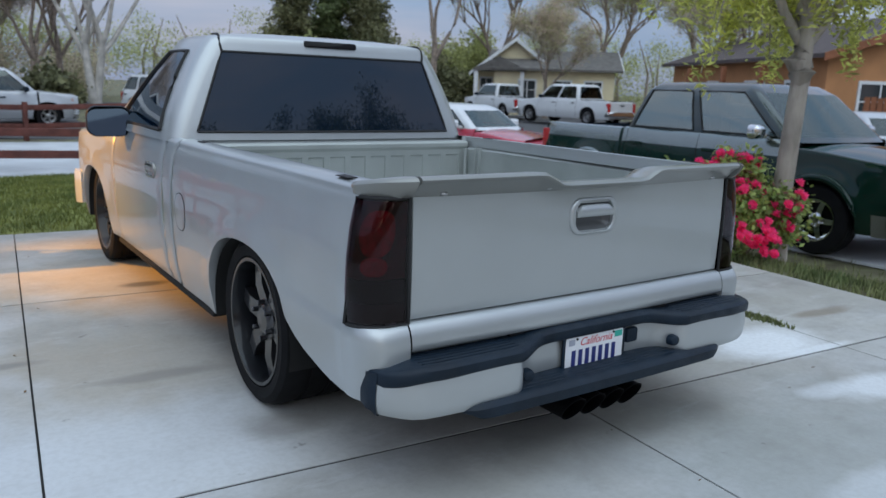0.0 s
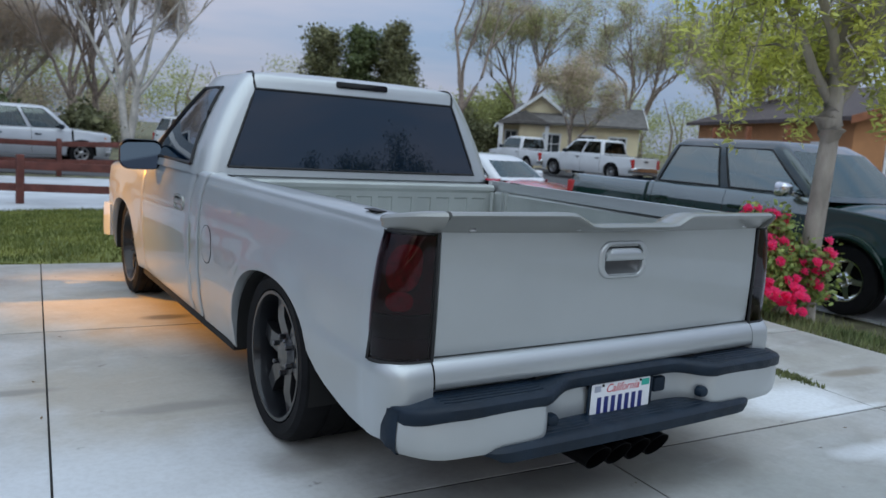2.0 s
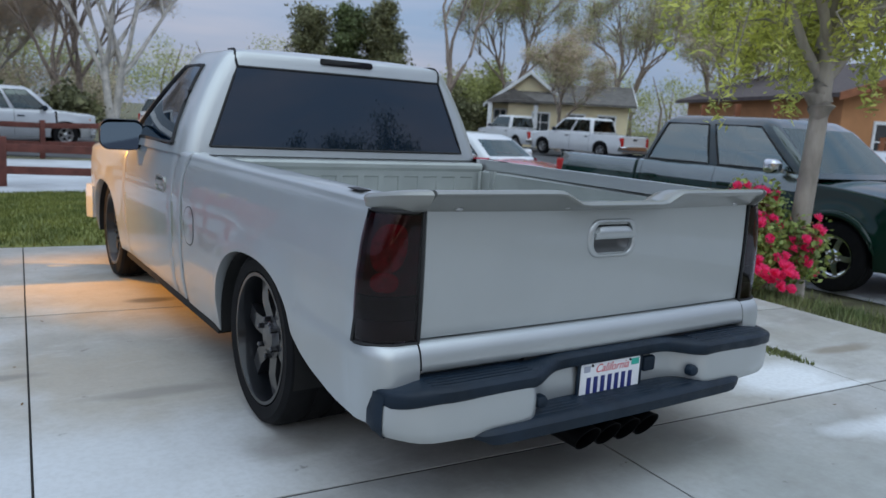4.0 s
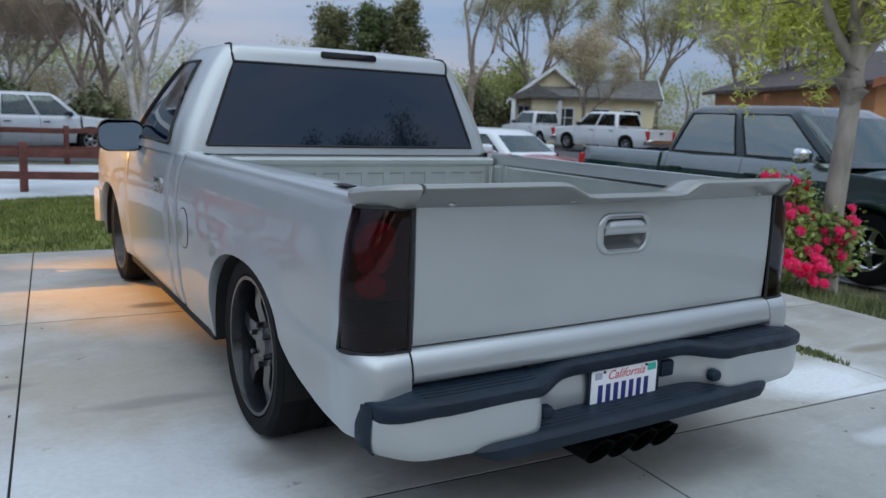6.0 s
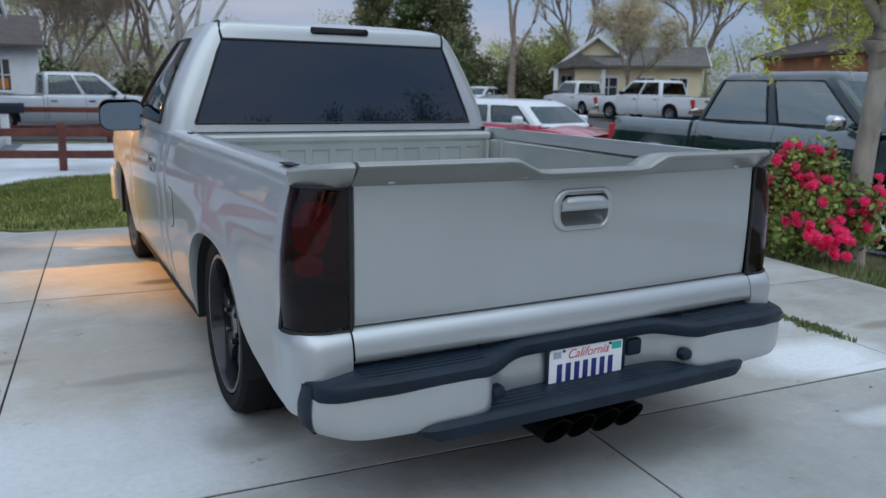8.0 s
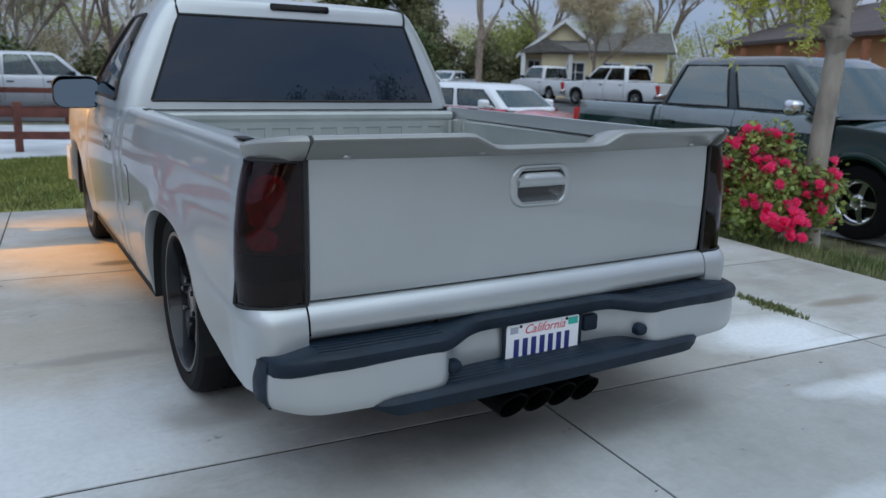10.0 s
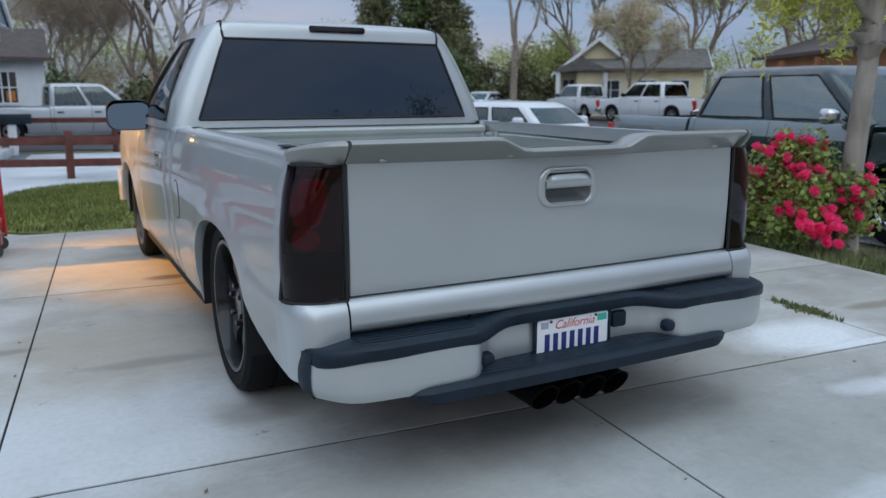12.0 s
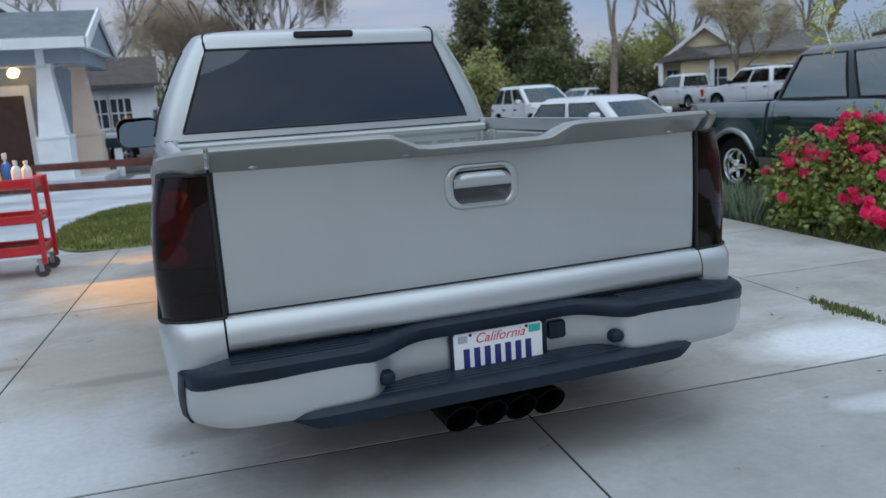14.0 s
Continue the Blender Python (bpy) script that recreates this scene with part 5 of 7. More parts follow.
    for s in (-1, 1):
        for yc in (ra, fa):
            wheel(t, s * (h - 0.14), yc, wr, wr, 0.24, wr * 0.60, s, rim, 5)
            bm = bmesh.new()
            rows = []
            for a in np.radians(np.linspace(-10, 190, 16)):
                rows.append([(s * xx, yc + wr * 1.19 * math.cos(a), wr + wr * 1.16 * math.sin(a)) for xx in (h - 0.40, h - 0.05)])
            grid(bm, rows)
            part("wheel_liner", bm, M["dark"], t)
            if flares:
                bm = bmesh.new()
                pts = []
                for a in np.radians(np.linspace(12, 168, 19)):
                    yy, zz = yc + wr * 1.27 * math.cos(a), wr + wr * 1.24 * math.sin(a)
                    pts.append((s * (X(yy, zz) + 0.004), yy, zz))
                tube(bm, pts, [0.012 + 0.030 * math.sin(math.pi * k / 18) ** 0.6 for k in range(19)], 10)
                # The rear lip wears the painted sky sheen too.
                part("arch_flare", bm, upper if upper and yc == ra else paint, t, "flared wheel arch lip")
    return t


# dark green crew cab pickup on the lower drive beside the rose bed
vehicle("pickup_truck", "dark green crew cab pickup with sky sheen painted on its shoulders and chrome mirrors", "pickup truck", 6.96, 4.25, -0.31, 177.0, L=5.70, W=2.0, H=1.84, belt=1.18, wr=0.375, wx=(1.16, 0.98),
        bed=1.17, cab=(1.72, 4.35, 1.98, 3.62), hood=1.12, paint=M["green_paint"], lower=M["grey_two_tone"], windows=2, rim="chrome", flares=True, glass=M["glass_film"], chrome_mirror=True, roof=M["green_roof"], upper=M["sheen_grey"])
# small red car with a white roof behind it
vehicle("hatchback_car", "small red hatchback with a white roof parked behind the green pickup", "car", 7.0, 10.2, -0.33, -166.0, L=3.65, W=1.68, H=1.40, belt=0.93, wr=0.30, wx=(0.62, 0.66),
        cab=(0.08, 2.55, 0.35, 1.95), hood=0.90, paint=M["red_car"], windows=2, roof=M["white_car"], clear=0.22)
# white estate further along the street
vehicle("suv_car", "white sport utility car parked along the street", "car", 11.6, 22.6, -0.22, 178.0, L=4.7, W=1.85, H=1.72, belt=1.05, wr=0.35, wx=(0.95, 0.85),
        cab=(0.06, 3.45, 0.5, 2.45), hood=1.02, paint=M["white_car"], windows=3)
vehicle("pickup_truck", "white crew cab pickup parked across the street", "pickup truck", 24.0, 25.0, -0.10, 4.0, L=5.85, W=1.98, H=1.86, belt=1.16, wr=0.38, wx=(1.2, 0.95),
        bed=1.10, cab=(1.80, 4.45, 1.95, 3.75), hood=1.14, paint=M["white_car"], windows=2)
vehicle("pickup_truck", "white extended cab pickup parked by the pale yellow house", "pickup truck", 24.95, 31.65, -0.08, -6.0, L=5.4, W=1.9, H=1.82, belt=1.12, wr=0.36, wx=(1.15, 0.9),
        bed=1.06, cab=(1.9, 4.1, 2.0, 3.5), hood=1.08, paint=M["white_car"], windows=1)
vehicle("sedan_car", "pale sedan parked far down the street", "car", 22.0, 37.5, -0.08, 120.0, L=4.6, W=1.8, H=1.45, belt=0.92, wr=0.32, wx=(0.95, 0.85),
        cab=(0.75, 3.35, 1.25, 2.6), hood=0.92, deck=0.95, paint=M["silver_car"], windows=2, clear=0.22)
vehicle("sedan_car", "pale blue sedan parked in front of the orange house", "car", 15.6, 6.6, -0.31, 150.0, L=4.6, W=1.8, H=1.45, belt=0.92, wr=0.32, wx=(0.95, 0.85),
        cab=(0.75, 3.35, 1.25, 2.6), hood=0.92, deck=0.95, paint=M["silver_car"], windows=2, clear=0.22)
# silver pickup beyond the rail fences
vehicle("pickup_truck", "silver crew cab pickup parked beyond the red rail fence", "pickup truck", -0.6, 26.5, -0.34, -82.0, L=6.1, W=1.98, H=1.90, belt=1.14, wr=0.38, wx=(1.25, 0.98),
        bed=1.10, cab=(2.40, 4.85, 2.46, 4.10), hood=1.14, paint=M["silver_car"], windows=2)
vehicle("suv_car", "white sport utility car seen between the trees", "car", 6.9, 31.0, -0.2, 200.0, L=4.6, W=1.85, H=1.72, belt=1.05, wr=0.35, wx=(0.95, 0.85),
        cab=(0.06, 3.2, 0.35, 2.65), hood=1.02, paint=M["white_car"], windows=3)


# ---------------------------------------------------------------- fences
def rail_fence(name, pts, label, height=0.82, rails=(0.30, 0.66), step=2.4):
    t = thing(name, *pts[0], ground_z(*pts[0]), 0, label, "fence")
    base = Vector((pts[0][0], pts[0][1], ground_z(*pts[0])))
    spots = []
    for (xa, ya), (xb, yb) in zip(pts, pts[1:]):
        n = max(1, round(math.hypot(xb - xa, yb - ya) / step))
        spots += [(xa + (xb - xa) * k / n, ya + (yb - ya) * k / n) for k in range(n)]
    spots.append(pts[-1])
    rng = random.Random(5)
    for x, y in spots:
        bm = bmesh.new()
        g = ground_z(x, y)
        box(bm, (-0.055, -0.055, -0.25), (0.055, 0.055, height + rng.uniform(-0.02, 0.02)), 0.008, pose(x - base.x, y - base.y, g - base.z - 0.05, rng.uniform(-1, 1), rng.uniform(-1, 1), 8))
        part("post", bm, M["fence_red"], t)
    for (xa, ya), (xb, yb) in zip(spots, spots[1:]):
        for r in rails:
            bm = bmesh.new()
            a = Vector((xa, ya, ground_z(xa, ya) + r)) - base
            b = Vector((xb, yb, ground_z(xb, yb) + r)) - base
            d = b - a
            q = d.to_track_quat("X", "Z").to_matrix().to_4x4()
            box(bm, (0, -0.022, -0.065), (d.length, 0.022, 0.065), 0.006, Matrix.Translation(a + Vector((0, 0, -0.05))) @ q)
            part("rail", bm, M["fence_red"], t)
    return t


rail_fence("rail_fence", [(-4.2, 13.3), (-1.10, 12.3), (3.5, 10.9), (8.0, 9.6 + 3.0)], "red-brown stained two-rail wooden fence at the end of the lawn")
rail_fence("rail_fence", [(-5.0, 20.4), (0.2, 19.2), (6.0, 18.0)], "red-brown rail fence on the far side of the pale walk", 0.95, (0.35, 0.80), 2.6)


box_post = thing("mailbox", -2.05, 18.4, -0.25, -4.0, "black mailbox on a white wooden post by the rail fence", "mailbox")
bm = bmesh.new()
box(bm, (-0.09, -0.05, -0.1), (0.09, 0.05, 0.74), 0.01)
part("post", bm, M["white_paint"], box_post, "white wooden post")
bm = bmesh.new()
rows = []
for xx in (-0.42, 0.42):
    rows.append([(xx, -0.11, 0.76), (xx, 0.11, 0.76), (xx, 0.11, 0.90)] + [(xx, 0.11 * math.cos(a), 0.90 + 0.09 * math.sin(a)) for a in np.radians((30, 60, 90, 120, 150))] + [(xx, -0.11, 0.90)])
loft(bm, rows)
part("letter_box", bm, M["black_plastic"], box_post, "black metal letter box")


# ---------------------------------------------------------------- lawn, walks, street
def sheet(name, outline, z_off, material, label, category, thick=0.03, kind="structure"):
    """A flat sheet laid on the land, cut to strips so that it follows the slope."""
    bm = bmesh.new()
    f = bm.faces.new([bm.verts.new((x, y, 0)) for x, y in outline])
    xs, ys = [p[0] for p in outline], [p[1] for p in outline]
    for k in np.arange(math.floor(min(ys)), max(ys), max(1.0, (max(ys) - min(ys)) / 24)):
        bmesh.ops.bisect_plane(bm, geom=bm.verts[:] + bm.edges[:] + bm.faces[:], plane_co=(0, k, 0), plane_no=(0, 1, 0))
    for k in np.arange(math.floor(min(xs)), max(xs), max(1.0, (max(xs) - min(xs)) / 24)):
        bmesh.ops.bisect_plane(bm, geom=bm.verts[:] + bm.edges[:] + bm.faces[:], plane_co=(k, 0, 0), plane_no=(1, 0, 0))
    r = bmesh.ops.extrude_face_region(bm, geom=bm.faces[:])
    upper = {v for v in r["geom"] if isinstance(v, bmesh.types.BMVert)}
    for v in bm.verts:
        v.co.z = ground_z(v.co.x, v.co.y) + z_off - (0 if v in upper else thick)
    return tagged(finish(name, bm, material, smooth=30), label, category, kind=kind)


def curve_pts(pts, n=6):
    """A smooth closed line through points."""
    out = []
    m = len(pts)
    for i in range(m):
        p0, p1, p2, p3 = (Vector((*pts[(i + k) % m], 0)) for k in (-1, 0, 1, 2))
        for k in range(n):
            t = k / n
            q = 0.5 * ((2 * p1) + (-p0 + p2) * t + (2 * p0 - 5 * p1 + 4 * p2 - p3) * t * t + (-p0 + 3 * p1 - 3 * p2 + p3) * t ** 3)
            out.append((q.x, q.y))
    return out


LAWN = [(-1.55, 5.33), (-1.95, 5.75), (-2.15, 7.0), (-2.05, 9.0), (-1.55, 10.6), (-0.2, 11.1), (2.5, 10.6), (4.0, 9.0), (4.0, 6.5), (3.4, 5.0), (1.0, 5.06), (-0.8, 5.23)]
lawn_line = curve_pts(LAWN)
sheet("lawn", lawn_line, 0.0, M["lawn"], "short green lawn with a rounded corner", "lawn")
sheet("pale_walk", [(-9.0, 5.42), (-1.7, 5.18), (-1.2, 5.2), (3.3, 4.9), (4.2, 6.0), (5.0, 12.0), (6.5, 17.6), (-12.0, 19.8)], -0.018, M["walk_white"], "pale concrete walk and parking strip behind the lawn", "walk")
sheet("side_drive", [(-4.3, 15.3), (-1.95, 15.7), (-1.70, 18.8), (-4.6, 19.1)], -0.010, M["slate_drive"], "blue-grey paved strip beside the porch", "driveway")
sheet("neighbour_drive", [(6.12, -9), (9.5, -9), (11.0, 13), (9.0, 17.2), (6.6, 17.4), (6.05, 9)], -0.012, M["walk_white"], "weathered concrete drive under the green pickup", "driveway")
sheet("street", [(-60, 33), (-12, 22.5), (7, 18.2), (13, 14.5), (24, -14), (34, -14), (33, 10), (31, 27), (34, 44), (60, 75), (52, 82), (20, 50), (-60, 44)], -0.03, M["asphalt"], "worn grey asphalt street", "street")


def inside(x, y, line):
    hit = False
    for (xa, ya), (xb, yb) in zip(line, line[1:] + line[:1]):
        if (ya > y) != (yb > y) and x < (xb - xa) * (y - ya) / (yb - ya) + xa:
            hit = not hit
    return hit


def blades(name, pick, count, height, material, label, category, seed, width=0.006, kind="stuff"):
    rng = random.Random(seed)
    verts, faces = [], []
    for _ in range(count):
        x, y, g = pick(rng)
        a, b = rng.uniform(0, 6.28), rng.uniform(0, 6.28)
        hgt = height * rng.uniform(0.5, 1.2)
        dx, dy = width * math.cos(a), width * math.sin(a)
        lx, ly = hgt * 0.6 * rng.random() * math.cos(b), hgt * 0.6 * rng.random() * math.sin(b)
        n = len(verts)
        verts += [(x - dx, y - dy, g), (x + dx, y + dy, g), (x + lx, y + ly, g + hgt)]
        faces.append((n, n + 1, n + 2))
    return tagged(soup(name, verts, faces, material), label, category, kind=kind)


def on_lawn(rng):
    while True:
        x, y = rng.uniform(-2.3, 1.6), rng.uniform(5.2, 11.2)
        if inside(x, y, lawn_line):
            return x, y, ground_z(x, y) - 0.004


blades("grass_blades", on_lawn, 26000, 0.05, M["grass"], "dense short green grass blades of the lawn", "grass", 3)


def in_joint(rng):
    v = rng.gauss(0.80, 0.10)
    x, y, _ = uv(2.11 + rng.gauss(0, 0.028) * (1.1 - abs(v - 0.8) * 3), min(1.02, max(0.56, v)))
    return x, y, -0.01


blades("joint_weeds", in_joint, 700, 0.035, M["weed"], "low green weeds growing in the driveway joint", "weeds", 8, 0.008)


def by_kerb(rng):
    v = rng.uniform(-1.5, 3.8)
    x, y, _ = uv(3.34 + abs(rng.gauss(0, 0.9)), v)
    return x, y, ground_z(x, y) - 0.05


blades("edge_weeds", by_kerb, 7500, 0.09, M["weed"], "straggling weeds and grass along the driveway edge", "weeds", 9, 0.008)


# ---------------------------------------------------------------- plants
def branch_tubes(name, limbs, material, parent, seg=7):
    """limbs: lists of (point, radius). All in one mesh."""
    verts, faces = [], []
    for limb in limbs:
        n = seg if limb[0][1] > 0.03 else 5 if limb[0][1] > 0.012 else 3
        prev = None
        for i, (p, r) in enumerate(limb):
            d = (limb[min(i + 1, len(limb) - 1)][0] - limb[max(i - 1, 0)][0]).normalized()
            up = Vector((0, 0, 1)) if abs(d.z) < 0.9 else Vector((1, 0, 0))
            a = d.cross(up).normalized()
            b = d.cross(a)
            ring = []
            for k in range(n):
                t = 2 * math.pi * k / n
                ring.append(len(verts))
                verts.append(p + r * (math.cos(t) * a + math.sin(t) * b))
            if prev:
                for k in range(n):
                    faces.append((prev[k], prev[(k + 1) % n], ring[(k + 1) % n], ring[k]))
            prev = ring
    return soup(name, verts, faces, material, parent, smooth=60)


def grow(rng, start, way, length, radius, depth, limbs, tips, spread=0.6, up=0.15, kids=3, shrink=0.68, steps=5, wobble=0.12, droop=0.0):
    limb, p, d = [], start.copy(), way.normalized()
    for k in range(steps + 1):
        limb.append((p.copy(), max(0.003, radius * (1 - 0.55 * k / steps))))
        d = (d + Vector((rng.gauss(0, wobble), rng.gauss(0, wobble), rng.gauss(0, wobble) + up * 0.25 - droop * 0.25))).normalized()
        p = p + d * (length / steps)
    limbs.append(limb)
    if depth <= 0:
        tips.append((limb[-1][0], d))
        tips.append((limb[-2][0], d))
        return
    if depth == 1:
        tips.append((limb[-1][0], d))
        tips.append((limb[-2][0], d))
    if depth == 2:
        tips.append((limb[-1][0], d))
        tips.append((limb[len(limb) // 2][0], d))
    for k in range(kids):
        at = limb[-1 - (k % max(1, steps - 2))][0] if k else limb[-1][0]
        a = rng.uniform(0, 2 * math.pi)
        side = Vector((math.cos(a), math.sin(a), rng.uniform(-0.2, 0.5)))
        grow(rng, at, d + side * spread * rng.uniform(0.6, 1.3), length * shrink * rng.uniform(0.8, 1.2), radius * 0.58, depth - 1, limbs, tips, spread, up, kids, shrink, max(3, steps - 1), wobble * 1.1, droop)


def leaf_cloud(name, spots, count, size, material, parent, rng, spread, droop=0.0, slim=0.45):
    """Many small leaves round the given spots, as one mesh."""
    verts, faces = [], []
    for _ in range(count):
        p, d = spots[rng.randrange(len(spots))]
        c = p + Vector((rng.gauss(0, spread), rng.gauss(0, spread), rng.gauss(0, spread * 0.8) - abs(rng.gauss(0, droop))))
        s = size * rng.uniform(0.6, 1.3)
        a = Vector((rng.gauss(0, 1), rng.gauss(0, 1), rng.gauss(0, 0.7) - droop * 3)).normalized()
        b = a.cross(Vector((rng.gauss(0, 1), rng.gauss(0, 1), rng.gauss(0, 1)))).normalized()
        n = len(verts)
        verts += [c - a * s, c + b * s * slim, c + a * s, c - b * s * slim]
        faces.append((n, n + 1, n + 2, n + 3))
    return tagged(soup(name, verts, faces, material, parent), kind="stuff")


def tree(name, label, x, y, seed, height=10.0, trunk_r=0.22, fork=0.3, depth=4, kids=3, spread=0.55, leaves=3000, leaf=0.12, leaf_mat="leaf_olive", bark="bark_brown", droop=0.0, lean=(0, 0), up=0.2, cloud=0.35, stems=1, shrink=0.70, z=None, twigs=0):
    rng = random.Random(seed)
    g = (ground_z(x, y) if z is None else z) - 0.06
    t = thing(name, x, y, g, 0, label, "tree")
    limbs, tips = [], []
    fork_h = height * fork
    for k in range(stems):
        off = Vector((0.25 * k * trunk_r, 0.4 * k * trunk_r, 0))
        d0 = Vector((lean[0] + (0.25 * (k - (stems - 1) / 2)), lean[1], 1)).normalized()
        trunk = []
        p, d = off.copy(), d0.copy()
        for i in range(7):
            trunk.append((p.copy(), trunk_r * (1.25 if i == 0 else 1.0) * (1 - 0.3 * i / 6)))
            p = p + d * (fork_h / 6)
            d = (d + Vector((rng.gauss(0, 0.03), rng.gauss(0, 0.03), 0.02))).normalized()
        limbs.append(trunk)
        top = trunk[-1][0]
        total = sum(shrink ** i for i in range(depth + 1))
        first = (height - fork_h) / total * 1.15
        a0 = rng.uniform(0, 6.28)
        for i in range(kids + 1):
            a = a0 + 2 * math.pi * i / (kids + 1) + rng.uniform(-0.3, 0.3)
            out = Vector((math.cos(a), math.sin(a), 0)) * spread * rng.uniform(0.7, 1.3)
            grow(rng, top - Vector((0, 0, fork_h * 0.12 * (i % 3))), d + out, first, trunk_r * 0.55, depth - 1, limbs, tips, spread, up, kids, shrink, 5, 0.10, droop)
    branch_tubes("trunk", limbs, M[bark], t)
    if twigs:
        leaf_cloud("fine_twig", tips, twigs, 0.34, M["twig"], t, rng, cloud * 1.1, 0.0, 0.022)
    if leaves:
        leaf_cloud("crown", tips, leaves, leaf, M[leaf_mat], t, rng, cloud, droop)
    return t


def conifer(name, label, x, y, seed, height, width, count, leaf=0.22, leaf_mat="leaf_dark"):
    rng = random.Random(seed)
    g = ground_z(x, y) - 0.06
    t = thing(name, x, y, g, 0, label, "tree")
    limbs = [[(Vector((0, 0, height * k / 6)), 0.22 * (1 - k / 6.5)) for k in range(7)]]
    spots = []
    for k in range(90):
        h = height * (0.12 + 0.86 * rng.random())
        f = math.sqrt(max(0.02, 1 - (2 * h / height - 0.95) ** 2))
        a = rng.uniform(0, 6.28)
        r = width * (0.25 + 0.75 * f) * rng.uniform(0.45, 1.1)
        end = Vector((r * math.cos(a), r * math.sin(a), h + rng.uniform(0, 0.6)))
        limbs.append([(Vector((0, 0, h - 0.3)), 0.05), (end * 0.6 + Vector((0, 0, h * 0.4 - 0.1)), 0.03), (end, 0.01)])
        spots += [(end, end), (end * 0.7 + Vector((0, 0, h * 0.3)), end), (end * 0.4 + Vector((0, 0, h * 0.6)), end)]
    branch_tubes("trunk", limbs, M["bark_brown"], t)
    leaf_cloud("crown", spots, count, leaf, M[leaf_mat], t, rng, width * 0.17, 0.0, 0.5)
    return t


def shrub(name, label, x, y, seed, rx, ry, h, count, leaf, leaf_mat, z=None, category="shrub"):
    rng = random.Random(seed)
    g = (ground_z(x, y) if z is None else z) - 0.05
    t = thing(name, x, y, g, 0, label, category)
    limbs, spots = [], []
    for k in range(26):
        a, r = rng.uniform(0, 6.28), math.sqrt(rng.random())
        end = Vector((rx * r * math.cos(a), ry * r * math.sin(a), h * (1 - 0.55 * r * r) * rng.uniform(0.55, 1.05)))
        limbs.append([(Vector((end.x * 0.25, end.y * 0.25, 0)), 0.012), (Vector((end.x * 0.7, end.y * 0.7, end.z * 0.55)), 0.008), (end, 0.003)])
        spots += [(end, end), (end * 0.8, end), (Vector((end.x * 0.95, end.y * 0.95, end.z * 0.5)), end)]
    tagged(branch_tubes("stem", limbs, M["bark_brown"], t), kind="stuff")
    leaf_cloud("foliage", spots, count, leaf, M[leaf_mat], t, rng, min(rx, ry) * 0.16, 0.0, 0.62)
    return t, spots, rng


# rose bed
def rose_bush(x, y, seed, rx, ry, h, count, blooms):
    t, spots, rng = shrub("rose_bush", "bushy rose with bright pink clustered blooms beside the driveway", x, y, seed, rx, ry, h, count, 0.027, "rose_leaf", z=0.0, category="rose bush")
    reds = [s for s in spots if s[0].z > h * 0.6]
    leaf_cloud("young_shoot_foliage", reds, count // 9, 0.026, M["rose_red_leaf"], t, rng, 0.06)
    for k in range(blooms + 9):
        p, _ = spots[rng.randrange(len(spots))]
        if k >= blooms:
            p = Vector((-0.62 * rx + rng.gauss(0, 0.10), -0.66 * ry + rng.gauss(0, 0.10), 0.20 + rng.gauss(0, 0.05)))
        c = p * 1.06 + Vector((-abs(rng.gauss(0.05, 0.05)), -abs(rng.gauss(0.06, 0.06)), rng.gauss(0, 0.03) + 0.05))
        n_heads = 1 if rng.random() < 0.55 else rng.randint(2, 5)
        for q in range(n_heads):
            verts, faces = [], []
            cc = c + (Vector((rng.gauss(0, 0.05), rng.gauss(0, 0.05), rng.gauss(0, 0.035))) if q else Vector())
            turn = Matrix.Rotation(rng.uniform(0.3, 1.2), 3, "X") @ Matrix.Rotation(rng.uniform(-0.5, 0.5), 3, "Y")
            for ring, (rad, cnt, lift) in enumerate(((0.047, 7, 0.0), (0.037, 6, 0.013), (0.022, 5, 0.025))):
                for j in range(cnt):
                    a = 2 * math.pi * (j + 0.4 * ring) / cnt + rng.uniform(-0.2, 0.2)
                    o = Vector((math.cos(a), math.sin(a), 0))
                    sd = Vector((-math.sin(a), math.cos(a), 0))
                    n = len(verts)
                    flat = [Vector((0, 0, lift - 0.01)), o * rad * 0.7 + sd * rad * 0.5 + Vector((0, 0, lift + 0.010)), o * rad + Vector((0, 0, lift + 0.012 * ring)), o * rad * 0.7 - sd * rad * 0.5 + Vector((0, 0, lift + 0.010))]
                    verts += [cc + turn @ p for p in flat]
                    faces.append((n, n + 1, n + 2, n + 3))
            soup("bloom", verts, faces, M["rose"], t, "bright pink rose bloom")
    return t


rose_bush(4.07, 2.12, 21, 0.52, 0.58, 0.82, 16000, 95)
rose_bush(4.22, 2.90, 22, 0.46, 0.46, 0.62, 9000, 48)
def in_border(rng):
    x, y = 3.90 + rng.gauss(0, 0.26), rng.uniform(2.9, 5.0)
    return max(3.62, x), y, ground_z(x, y) - 0.06


blades("border_plants", in_border, 2600, 0.34, M["strap_leaf"], "grey-green strappy border plants beside the rose bushes", "plants", 31, 0.012)

